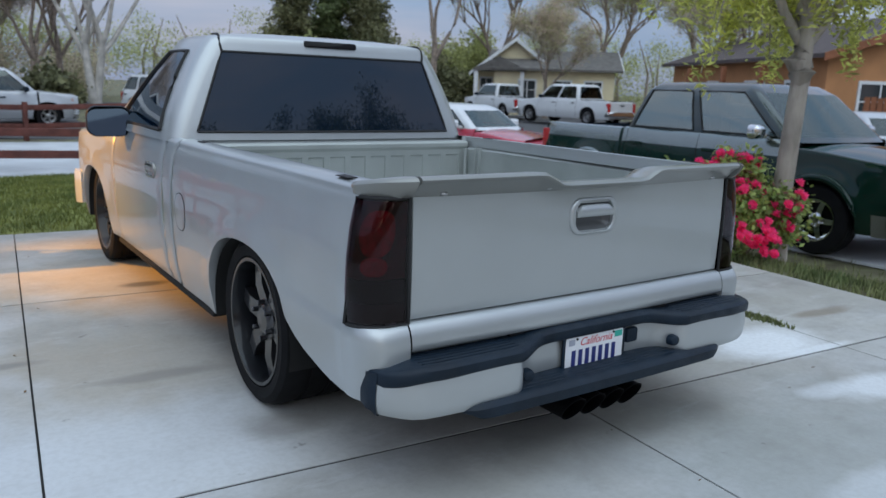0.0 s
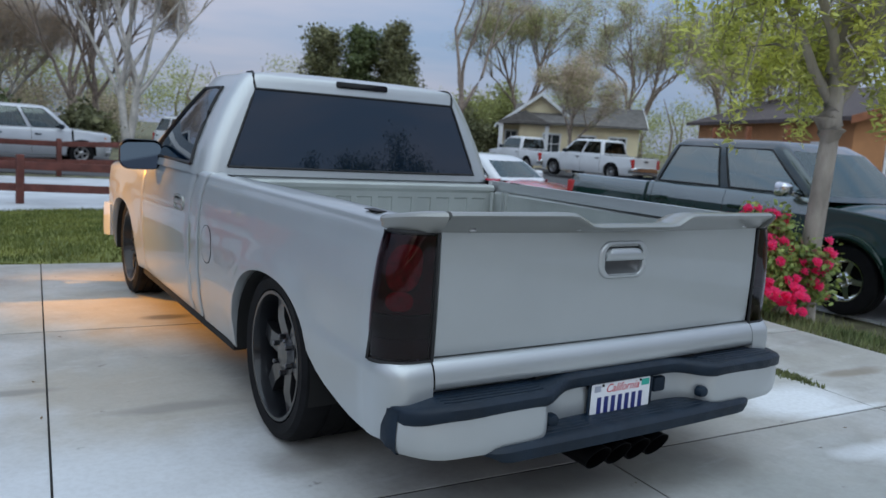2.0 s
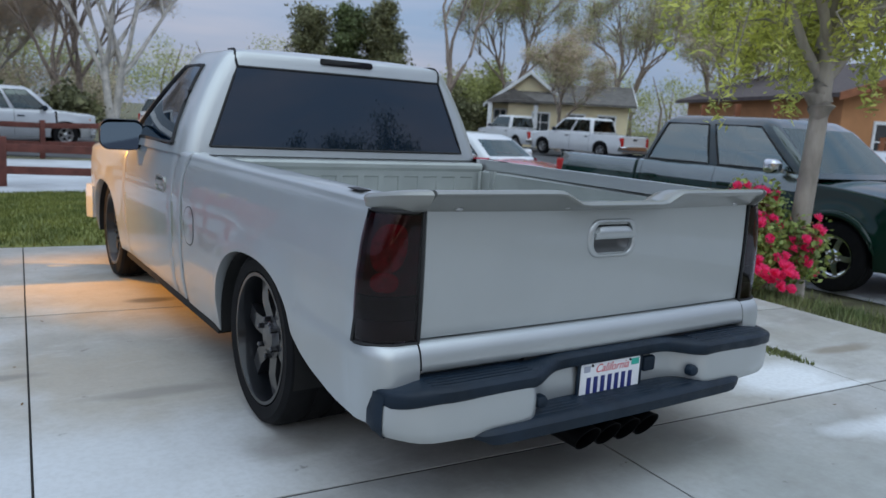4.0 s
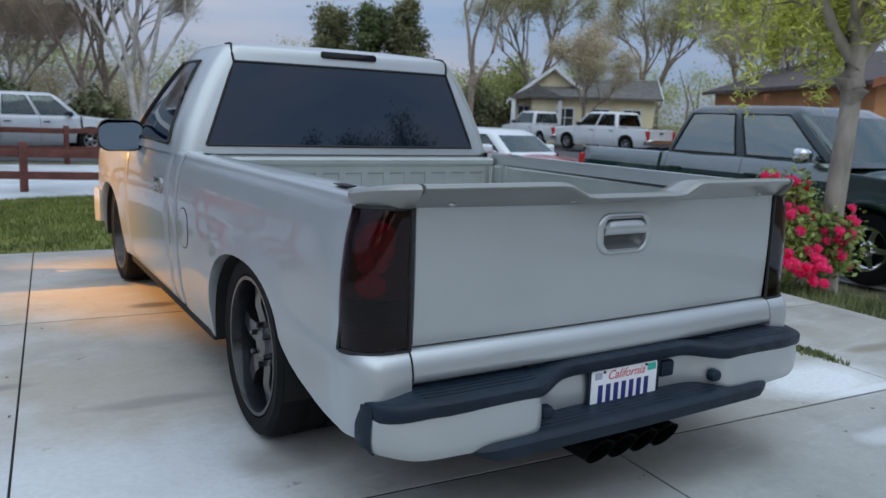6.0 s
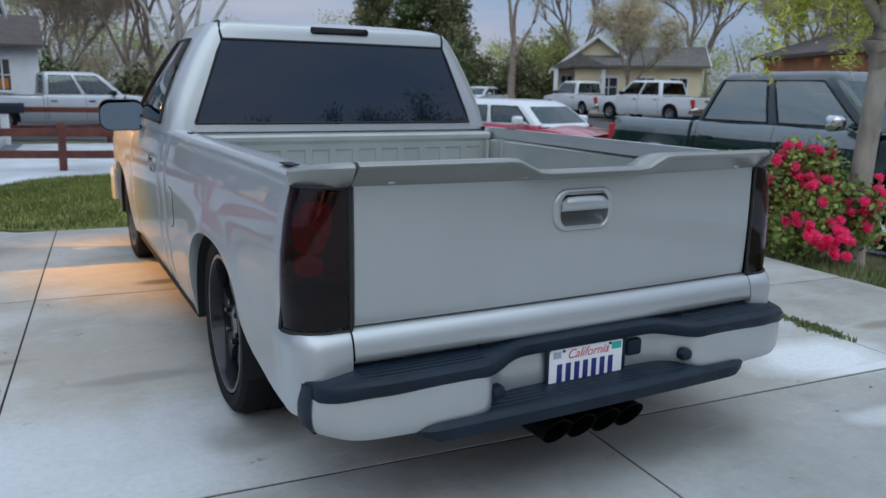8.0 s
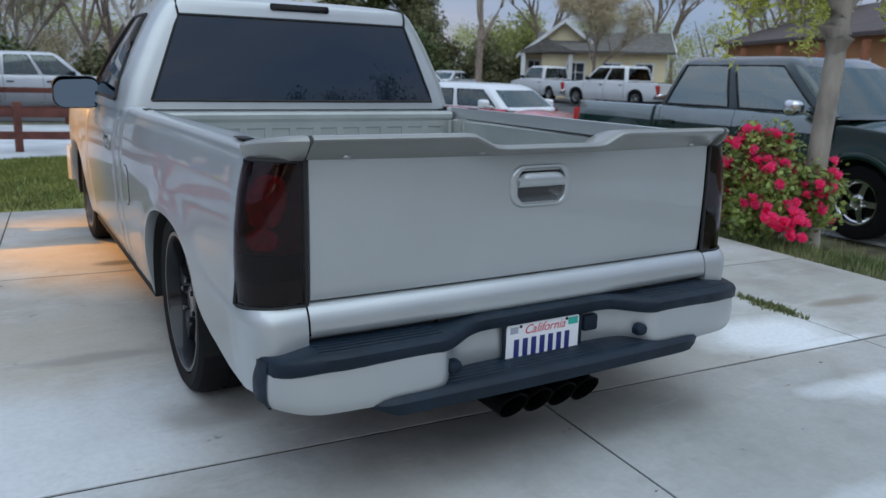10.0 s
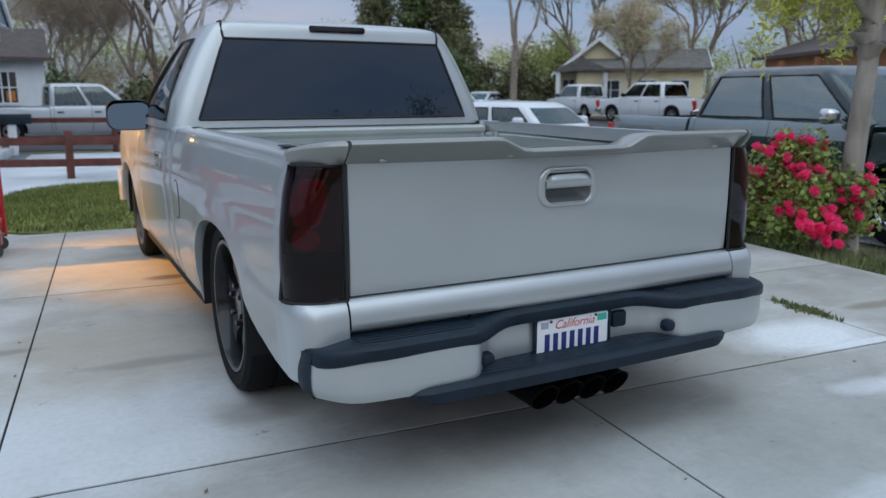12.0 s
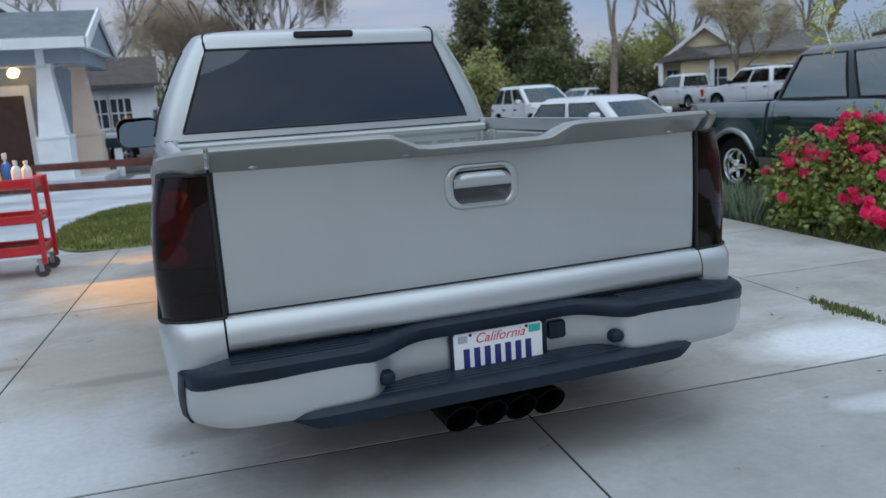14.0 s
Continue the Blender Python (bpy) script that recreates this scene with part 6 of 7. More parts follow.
# young street tree in front of the green pickup
def street_tree(x, y, z, seed):
    rng = random.Random(seed)
    t = thing("street_tree", x, y, z, 0, "young street tree with grey trunk and drooping yellow-green spring leaves", "tree")
    limbs, spots = [], []
    limbs.append([(Vector((0.009 * k, 0.012 * math.sin(k), 0.37 * k)), 0.092 - 0.004 * k if k else 0.115) for k in range(7)])
    top = limbs[0][-1][0]
    for k in range(8):
        a = 2 * math.pi * k / 8 + rng.uniform(-0.25, 0.25)
        p, d = top - Vector((0, 0, 0.11 * (k % 4))), Vector((math.cos(a) * 0.95, math.sin(a) * 0.95, rng.uniform(0.85, 1.6))).normalized()
        limb = []
        # Limbs towards the camera's left reach further, to fit its view.
        reach = rng.uniform(1.7, 2.4) * (1 + 0.22 * max(0.0, -0.62 * math.cos(a) + 0.78 * math.sin(a)))
        for i in range(9):
            limb.append((p.copy(), 0.046 * (1 - 0.095 * i)))
            p = p + d * reach / 8
            d = (d + Vector((rng.gauss(0, 0.16), rng.gauss(0, 0.16), rng.gauss(0, 0.10) - 0.05))).normalized()
        limbs.append(limb)
        # Leaves hang thicker and lower on the camera's left, shaped to that view.
        view_left = -0.62 * math.cos(a) + 0.78 * math.sin(a)
        for i in range(2, 9):
            for q in range(3 + (i % 2) if view_left > -0.2 else 2):
                # side shoot, then a hanging twig with its leaves
                b = rng.uniform(0, 2 * math.pi)
                side = Vector((math.cos(b), math.sin(b), rng.uniform(-0.2, 0.5)))
                st, ln = limb[i][0], rng.uniform(0.3, 0.75)
                m1 = st + side * ln * 0.5 + Vector((0, 0, 0.05))
                m2 = st + side * ln
                end = m2 + Vector((rng.gauss(0, 0.10), rng.gauss(0, 0.10), -rng.uniform(0.15, 0.85 if view_left > -0.2 else 0.35)))
                limbs.append([(st, 0.017), (m1, 0.012), (m2, 0.008), (end, 0.004)])
                if rng.random() < (0.30 if view_left > -0.2 else 0.60):
                    continue
                for f in np.linspace(0.1, 1.0, 5):
                    spots.append((m2.lerp(end, f), side))
                spots.append((m1, side))
    limbs.append([(top + Vector((0, 0, -0.05 + 0.28 * i)) + Vector((0.03 * math.sin(2 * i), 0.04 * math.cos(i), 0)), 0.078 - 0.008 * i) for i in range(8)])
    for a, z0 in ((0.4, 1.74), (2.5, 1.80), (4.4, 1.70)):
        limbs.append([(Vector((0.03, 0.0, z0 - 0.07)), 0.090), (Vector((0.03 + 0.05 * math.cos(a), 0.05 * math.sin(a), z0)), 0.104), (Vector((0.03, 0.0, z0 + 0.08)), 0.086)])
    branch_tubes("trunk", limbs, M["bark_grey"], t, 12)
    leaf_cloud("crown", spots, 19000, 0.045, M["leaf_spring"], t, rng, 0.062, 0.08, 0.30)
    return t


street_tree(4.35, 1.90, -0.14, 41)

# the far trees
tree("sycamore_tree", "tall pale-barked bare sycamore behind the silver pickup", 5.0, 37.0, 51, 15, 0.22, 0.20, 6, 3, 0.48, 2500, 0.08, "leaf_brown", "bark_pale", stems=2, up=0.3, cloud=0.25, twigs=16000)
tree("bare_tree", "brown twiggy tree thick with dry leaves", 3.0, 41.0, 52, 11.5, 0.20, 0.22, 6, 3, 0.55, 19000, 0.065, "leaf_brown", "bark_brown", cloud=0.37, twigs=26000)
tree("bare_tree", "brown twiggy tree thick with dry leaves", 5.0, 46.0, 53, 12, 0.22, 0.22, 6, 3, 0.5, 18000, 0.07, "leaf_brown", "bark_brown", cloud=0.37, twigs=26000)
tree("bare_tree", "pale leafless tree with fine twigs", -3.5, 44.0, 54, 14, 0.20, 0.2, 5, 3, 0.55, 700, 0.10, "leaf_brown", "bark_pale", cloud=0.37, twigs=16000)
tree("bare_tree", "pale leafless tree with fine twigs", -8.5, 46.0, 55, 14, 0.20, 0.2, 5, 3, 0.55, 700, 0.10, "leaf_brown", "bark_pale", cloud=0.37, twigs=16000)
tree("bare_tree", "brown twiggy tree beside the white house", 0.5, 52.0, 59, 9, 0.20, 0.2, 5, 4, 0.6, 700, 0.12, "leaf_brown", "bark_pale", cloud=0.43, twigs=26000)
conifer("evergreen_tree", "dense dark green evergreen tree", 22.2, 54.0, 61, 9.0, 2.0, 17000, 0.15)
conifer("evergreen_tree", "dense dark green evergreen tree", 25.0, 53.0, 62, 9.4, 1.8, 15000, 0.15, leaf_mat="leaf_hedge")
conifer("evergreen_tree", "dense dark green evergreen tree", 27.6, 52.0, 63, 9.8, 2.0, 17000, 0.15)
tree("bare_tree", "tall forked leafless tree", 24.5, 38.0, 56, 15, 0.26, 0.28, 5, 2, 0.45, 900, 0.08, "leaf_brown", "bark_brown", up=0.4, cloud=0.25, twigs=16000)
tree("leafing_tree", "tree just coming into olive-green leaf", 33.0, 43.0, 57, 12, 0.28, 0.25, 5, 3, 0.5, 20000, 0.068, "leaf_olive", "bark_brown", cloud=0.31, twigs=9000)
tree("leafing_tree", "tree just coming into olive-green leaf", 37.5, 36.0, 58, 11, 0.28, 0.25, 5, 3, 0.5, 14000, 0.07, "leaf_olive", "bark_brown", cloud=0.28, twigs=9000)
tree("leafing_tree", "tree in front of the pale yellow house with thin yellow-green leaves", 27.8, 31.2, 64, 6.5, 0.14, 0.3, 4, 3, 0.55, 4500, 0.06, "leaf_olive", "bark_brown", cloud=0.22, twigs=9000)
tree("leafing_tree", "tree just coming into olive-green leaf", 44.0, 33.0, 65, 11, 0.28, 0.25, 5, 3, 0.5, 20000, 0.068, "leaf_olive", "bark_brown", cloud=0.31, twigs=9000)
tree("leafing_tree", "tree just coming into olive-green leaf", 30.5, 20.5, 66, 8, 0.2, 0.25, 4, 3, 0.5, 8000, 0.065, "leaf_olive", "bark_brown", cloud=0.25, twigs=9000)
shrub("hedge_shrub", "dark rounded garden shrub", 27.0, 40.5, 71, 1.9, 1.9, 4.0, 8000, 0.12, "leaf_dark")
shrub("hedge_shrub", "olive rounded garden shrub", 29.0, 43.0, 72, 2.2, 2.2, 5.0, 8000, 0.12, "leaf_olive")
shrub("hedge_shrub", "dark rounded garden shrub", 22.5, 42.5, 73, 1.9, 1.9, 4.2, 8000, 0.12, "leaf_hedge")
shrub("hedge_shrub", "dark rounded garden shrub", 25.0, 45.5, 76, 2.4, 2.2, 5.4, 9000, 0.13, "leaf_dark")
shrub("hedge_shrub", "olive rounded garden shrub", 19.6, 46.5, 77, 2.2, 2.0, 4.4, 8000, 0.13, "leaf_olive")
shrub("hedge_shrub", "olive rounded garden shrub", 34.0, 47.0, 78, 2.6, 2.4, 5.8, 9000, 0.13, "leaf_olive")
shrub("hedge_shrub", "bright green garden shrub behind the silver pickup", -0.6, 36.0, 74, 1.3, 1.3, 2.6, 2000, 0.14, "leaf_hedge")
shrub("hedge_shrub", "dark garden shrub behind the silver pickup", 3.2, 36.0, 75, 1.2, 1.2, 2.2, 1800, 0.14, "leaf_dark")


def wood_belt(name, label, pts, seed, h, count, leaf, leaf_mat):
    rng = random.Random(seed)
    spots = []
    limbs = []
    for (xa, ya), (xb, yb) in zip(pts, pts[1:]):
        n = int(math.hypot(xb - xa, yb - ya) / 1.2)
        for k in range(n):
            x, y = xa + (xb - xa) * k / n + rng.gauss(0, 1.5), ya + (yb - ya) * k / n + rng.gauss(0, 1.5)
            hh = h * rng.uniform(0.5, 1.1)
            limbs.append([(Vector((x, y, -0.4)), 0.16), (Vector((x + rng.gauss(0, 0.3), y, hh * 0.5)), 0.10), (Vector((x + rng.gauss(0, 0.6), y, hh * 0.95)), 0.03)])
            for q in range(7):
                spots.append((Vector((x + rng.gauss(0, 1.2), y + rng.gauss(0, 1.2), hh * rng.uniform(0.15, 1.0))), Vector((0, 0, 1))))
    verts_ob = branch_tubes(name, limbs, M["bark_brown"], None)
    tagged(verts_ob, label, "trees", kind="stuff")
    leaf_cloud("foliage", spots, count, leaf, M[leaf_mat], verts_ob, rng, 0.62)
    return verts_ob


wood_belt("far_woods", "far belt of mixed trees behind the houses", [(-45, 62), (-10, 64), (12, 66), (30, 66), (52, 56), (66, 38), (72, 15)], 81, 7.0, 150000, 0.11, "leaf_olive")
wood_belt("far_woods", "brown leafless belt of trees behind the white house", [(-22, 54), (-8, 56), (10, 58)], 82, 5.0, 36000, 0.10, "leaf_brown")

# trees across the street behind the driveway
wood_belt("far_woods", "dark belt of trees across the street behind", [(-50, -38), (-15, -42), (10, -44), (40, -40), (60, -20)], 83, 13.0, 190000, 0.14, "leaf_dark")
tree("oak_tree", "broad spreading oak across the street behind", 16.0, -25.0, 84, 9.8, 0.40, 0.2, 5, 3, 0.95, 80000, 0.085, "leaf_dark", "bark_brown", up=-0.05, cloud=0.42)
tree("oak_tree", "broad spreading oak across the street behind", -10.5, -32.0, 86, 6.8, 0.35, 0.2, 4, 3, 0.9, 50000, 0.11, "leaf_dark", "bark_brown", up=-0.05, cloud=0.6)
pole = thing("utility_pole", 1.2, -30.0, -0.06, 0, "dark wooden utility pole with a crossarm", "utility pole")
bm = bmesh.new()
tube(bm, [(0, 0, 0), (0, 0, 8.2)], [0.15, 0.10], 10)
part("pole", bm, M["bark_brown"], pole)
bm = bmesh.new()
box(bm, (-1.0, -0.06, 7.3), (1.0, 0.06, 7.45), 0.01)
part("crossarm", bm, M["bark_brown"], pole)


# ---------------------------------------------------------------- houses
def gable_house(name, label, x, y, z, rz, w, d, eave, rise, wall, roof, over=0.45, windows=(), door=None, trim=None, chimney=None):
    """A house with its gable end facing local -y. windows: (x, z, width, height) on that face."""
    t = thing(name, x, y, z, rz, label, "house")
    bm = bmesh.new()
    h = w / 2
    prof = [(-h, 0.0), (h, 0.0), (h, eave), (0, eave + rise), (-h, eave)]
    loft(bm, [[(px, yy, pz) for px, pz in prof] for yy in (0.0, d)])
    part("wall", bm, wall, t, smooth=0)
    for s in (-1, 1):
        bm = bmesh.new()
        ex = h + over
        a = [(0, eave + rise + 0.06), (s * ex, eave + rise + 0.06 - ex * rise / h)]
        ring = [(a[0][0], a[0][1]), (a[1][0], a[1][1]), (a[1][0], a[1][1] + 0.14), (a[0][0], a[0][1] + 0.14)]
        loft(bm, [[(px, yy, pz) for px, pz in ring] for yy in (-over, d + over)])
        part("roof", bm, roof, t, smooth=0)
        bm = bmesh.new()
        ring = [(a[0][0], a[0][1] - 0.10), (a[1][0], a[1][1] - 0.10), (a[1][0], a[1][1] + 0.15), (a[0][0], a[0][1] + 0.15)]
        loft(bm, [[(px, yy, pz) for px, pz in ring] for yy in (-over - 0.05, -over - 0.003)])
        part("barge_board", bm, trim or M["white_paint"], t, smooth=0)
    for wx_, wz, ww, wh in windows:
        add_window(t, wx_, -0.0, wz, ww, wh)
    if door:
        bm = bmesh.new()
        box(bm, (door[0] - 0.45, -0.06, 0.15), (door[0] + 0.45, -0.004, 2.2), 0.01)
        part("door", bm, M["door_brown"], t)
    if chimney:
        bm = bmesh.new()
        box(bm, (chimney[0] - 0.4, chimney[1] - 0.3, eave * 0.6), (chimney[0] + 0.4, chimney[1] + 0.3, eave + rise + 0.9), 0.02)
        part("chimney", bm, M["brick"], t)
    return t


def add_window(t, x, y, z, w, h, bars=1, rz=0.0):
    m = pose(x, y, z, 0, 0, rz)
    bm = bmesh.new()
    inner = [(-w / 2, -h / 2), (w / 2, -h / 2), (w / 2, h / 2), (-w / 2, h / 2)]
    outer = [(-w / 2 - 0.09, -h / 2 - 0.09), (w / 2 + 0.09, -h / 2 - 0.09), (w / 2 + 0.09, h / 2 + 0.11), (-w / 2 - 0.09, h / 2 + 0.11)]
    grid(bm, [[m @ Vector((px, py, pz)) for px, pz in ring] for ring, py in ((outer, -0.003), (outer, -0.05), (inner, -0.05), (inner, -0.003))], close_v=True)
    win = part("window", bm, M["white_paint"], t, smooth=0)
    for k in range(1, bars + 1):
        bm = bmesh.new()
        xx = -w / 2 + w * k / (bars + 1)
        box(bm, (xx - 0.025, -0.042, -h / 2), (xx + 0.025, -0.003, h / 2), 0.0, m)
        part("glazing_bar", bm, M["white_paint"], win, smooth=0)
    bm = bmesh.new()
    box(bm, (-w / 2, -0.038, -0.02), (w / 2, -0.003, 0.02), 0.0, m)
    part("glazing_bar", bm, M["white_paint"], win, smooth=0)
    bm = bmesh.new()
    box(bm, (-w / 2, -0.022, -h / 2), (w / 2, -0.006, h / 2), 0.0, m)
    part("pane", bm, M["glass_house"], win, smooth=0)


# pale yellow house across the street, with a gabled porch
yh = gable_house("house", "pale yellow bungalow with grey shingle roof and gabled front", 30.4, 37.2, -0.15, -41.0, 5.0, 9.0, 2.75, 1.9, M["cream"], M["roof_taupe"],
                 windows=((-1.85, 1.65, 0.7, 1.2), (1.4, 1.65, 1.3, 1.2)), door=(-0.6,))
bm = bmesh.new()
loft(bm, [[(px, yy, pz) for px, pz in ((-2.6, 2.7), (0.7, 2.7), (0.7, 2.82), (-0.95, 3.6), (-2.6, 2.82))] for yy in (-1.9, 0.0)])
part("porch_roof", bm, M["roof_taupe"], yh, smooth=0)
for px in (-2.4, 0.5):
    bm = bmesh.new()
    box(bm, (px - 0.13, -1.8, 0), (px + 0.13, -1.54, 2.72), 0.02)
    part("porch_post", bm, M["white_paint"], yh)
yw = gable_house("house", "pale yellow side wing with white framed windows and grey roof", 36.4, 34.6, -0.15, 49.0, 7.0, 7.5, 2.85, 1.15, M["cream"], M["roof_taupe"])
for px in (1.3, 3.2, 5.4):
    add_window(yw, -3.502, px, 1.6, 1.0, 1.1, 1, -90)
# low house and chimney behind the evergreen shrubs
gable_house("house", "low grey-brown house with a brick chimney behind shrubs", 26.5, 58.0, -0.1, -20.0, 9, 7, 2.6, 1.6, M["taupe"], M["roof_brown"], trim=M["taupe"], chimney=(-2.0, 3.0))
# orange house to the right
oh = gable_house("house", "low orange-brown stucco house with a brown roof", 26.0, 9.5, -0.25, -28.0, 9.0, 12.0, 3.0, 1.5, M["stucco_orange"], M["roof_brown"], trim=M["fence_wood"], windows=((-2.6, 1.6, 1.4, 1.1), (2.4, 1.6, 1.4, 1.1)), door=(0.2,))
for py in (1.6, 4.4, 7.6):
    add_window(oh, -4.502, py, 1.6, 1.3, 1.1, 1, -90)
for py in (0.3, 3.0, 5.9, 9.0):
    bm = bmesh.new()
    box(bm, (-5.15, py - 0.09, 0.0), (-4.97, py + 0.09, 2.78), 0.01)
    part("porch_post", bm, M["fence_wood"], oh)
oh2 = thing("wood_fence", 21.5, 13.0, -0.25, -50.0, "orange-brown board fence before the orange house", "fence")
for k in range(44):
    bm = bmesh.new()
    box(bm, (-3.0 + k * 0.19, 0, 0), (-3.0 + k * 0.19 + 0.17, 0.02, 1.75 + 0.02 * math.sin(k * 2.1)), 0.004)
    part("board", bm, M["fence_wood"], oh2, smooth=0)
# white house with a brown roof behind the fences
wh = gable_house("house", "white house with a brown shingle roof and gridded window", -6.4, 33.5, -0.35, 92.0, 8.0, 9.0, 2.85, 1.9, M["white_paint"], M["roof_brown"])
whf = thing("house_wing", -1.65, 30.0, -0.35, 0.0, "white side wall with a gridded window and a lit pumpkin-coloured blind", "house")
bm = bmesh.new()
box(bm, (-5.0, 0.0, 0.0), (0.55, 4.0, 2.85))
part("wall", bm, M["white_paint"], whf, smooth=0)
add_window(whf, -1.5, 0.0, 1.78, 0.52, 1.07, 1)
add_window(whf, -0.75, 0.0, 1.78, 0.72, 1.07, 2)
bm = bmesh.new()
loft(bm, [[(xx, yy, zz) for yy, zz in ((-0.5, 2.72), (2.2, 3.90), (2.2, 4.02), (-0.5, 2.84))] for xx in (-5.4, 0.72)])
part("roof", bm, M["roof_brown"], whf, smooth=0)
bm = bmesh.new()
box(bm, (-0.74, -0.030, 1.30), (-0.46, -0.024, 1.66))
part("window_blind", bm, M["lens_amber"], whf)


# grey craftsman porch at the end of the walk
def porch_house():
    t = thing("porch_house", -2.93, 16.6, -0.25, -5.0, "blue-grey craftsman house with a gabled porch and white tapered columns", "house")
    bm = bmesh.new()
    box(bm, (-7.0, 1.9, 0.0), (-0.8, 8.0, 2.9))
    part("wall", bm, M["siding_grey"], t, smooth=0)
    for k in range(20):
        bm = bmesh.new()
        box(bm, (-7.0, 1.872, 0.24 + k * 0.13), (-0.8, 1.90, 0.24 + k * 0.13 + 0.118), 0.0)
        part("siding_board", bm, M["siding_grey"], t, smooth=0)
    bm = bmesh.new()
    box(bm, (-7.0, -0.45, 0.0), (0.70, 1.9, 0.22), 0.02)
    part("porch_floor", bm, M["walk_white"], t)
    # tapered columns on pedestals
    # The back column's paint carries the porch lamp's warm tone.
    for (cx, cy), m_ in (((-0.25, 0.0), "white_paint"), ((0.14, 1.55), "lamplit_paint")):
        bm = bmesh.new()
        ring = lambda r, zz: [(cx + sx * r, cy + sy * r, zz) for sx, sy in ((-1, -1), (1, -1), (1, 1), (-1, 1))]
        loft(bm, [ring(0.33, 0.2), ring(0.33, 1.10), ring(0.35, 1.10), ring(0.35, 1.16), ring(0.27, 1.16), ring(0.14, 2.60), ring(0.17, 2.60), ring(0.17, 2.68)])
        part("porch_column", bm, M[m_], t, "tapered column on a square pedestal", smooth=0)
    bm = bmesh.new()
    box(bm, (-7.0, -0.22, 2.68), (0.55, 0.22, 2.98), 0.01)
    part("beam", bm, M["siding_grey"], t, smooth=0)
    bm = bmesh.new()
    box(bm, (0.13, 0.224, 2.68), (0.55, 3.1, 2.98), 0.01)
    part("beam", bm, M["siding_grey"], t, smooth=0)
    bm = bmesh.new()
    box(bm, (-0.35, -0.235, 2.66), (-0.18, -0.223, 2.985))
    part("beam_bracket", bm, M["white_paint"], t, smooth=0)
    bm = bmesh.new()
    box(bm, (-7.0, 0.224, 2.76), (0.126, 1.868, 2.80))
    part("porch_ceiling", bm, M["white_paint"], t, smooth=0)
    # roof: ridge along x, gable to the right
    for ya, yb in ((-0.65, 1.3), (3.25, 1.3)):
        bm = bmesh.new()
        loft(bm, [[(xx, yy, zz) for yy, zz in ((ya, 3.02), (yb, 3.82), (yb, 3.95), (ya, 3.15))] for xx in (-7.5, 0.76)])
        part("roof", bm, M["roof_grey"], t, smooth=0)
        bm = bmesh.new()
        loft(bm, [[(xx, yy, zz) for yy, zz in ((yb, 3.76), (ya + (ya - yb) * 0.03, 2.93), (ya + (ya - yb) * 0.03, 3.17), (yb, 3.99))] for xx in (0.763, 0.82)])
        part("barge_board", bm, M["white_paint"], t, smooth=0)
    bm = bmesh.new()
    box(bm, (-7.5, -0.75, 2.95), (0.74, -0.655, 3.17), 0.01)
    part("gutter", bm, M["white_paint"], t, "white gutter and fascia", smooth=0)
    bm = bmesh.new()
    box(bm, (-7.5, -0.64, 2.985), (0.74, 3.2, 3.01))
    part("soffit", bm, M["white_paint"], t, smooth=0)
    bm = bmesh.new()
    loft(bm, [[(xx, yy, zz) for yy, zz in ((-0.52, 3.012), (3.12, 3.012), (1.3, 3.80))] for xx in (0.66, 0.72)])
    part("gable_wall", bm, M["siding_grey"], t, smooth=0)
    # cross gable of the main roof
    for sgn in (-1, 1):
        bm = bmesh.new()
        loft(bm, [[(xx, yy, zz) for xx, zz in ((-1.75, 4.42), (-1.75 + sgn * 1.5, 3.40), (-1.75 + sgn * 1.5, 3.52), (-1.75, 4.54))] for yy in (1.6, 8.4)])
        part("roof", bm, M["roof_grey"], t, smooth=0)
        bm = bmesh.new()
        loft(bm, [[(xx, yy, zz) for xx, zz in ((-1.75, 4.38), (-1.75 + sgn * 1.5, 3.36), (-1.75 + sgn * 1.5, 3.54), (-1.75, 4.56))] for yy in (1.54, 1.597)])
        part("barge_board", bm, M["white_paint"], t, smooth=0)
    bm = bmesh.new()
    loft(bm, [[(xx, yy, zz) for xx, zz in ((-3.1, 3.3), (-0.4, 3.3), (-1.75, 4.40))] for yy in (1.9, 8.0)])
    part("gable_wall", bm, M["siding_grey"], t, smooth=0)
    bm = bmesh.new()
    box(bm, (-2.05, 1.80, 0.22), (-1.20, 1.868, 2.10), 0.01)
    part("front_door", bm, M["door_brown"], t)
    bm = bmesh.new()
    box(bm, (-1.18, 1.80, 0.22), (-1.04, 1.868, 2.35), 0.0)
    part("door_casing", bm, M["white_paint"], t, smooth=0)
    bm = bmesh.new()
    box(bm, (-2.2, 1.80, 2.12), (-1.185, 1.868, 2.35), 0.0)
    part("door_casing", bm, M["white_paint"], t, smooth=0)
    for lx, ly in ((-1.00, 0.55), (-1.22, 1.35)):
        bm = bmesh.new()
        tube(bm, [(lx, ly, 2.757), (lx, ly, 2.69)], 0.05, 10)
        lamp = part("porch_lamp", bm, M["black_plastic"], t, "hanging porch lamp, lit warm")
        bm = bmesh.new()
        bmesh.ops.create_icosphere(bm, subdivisions=2, radius=0.11, matrix=Matrix.Translation((lx, ly, 2.59)) @ Matrix.Diagonal((1.1, 1.1, 0.8, 1)))
        part("lamp_globe", bm, M["porch_lamp"], lamp, "glowing warm glass globe")
    return t


porch_house()

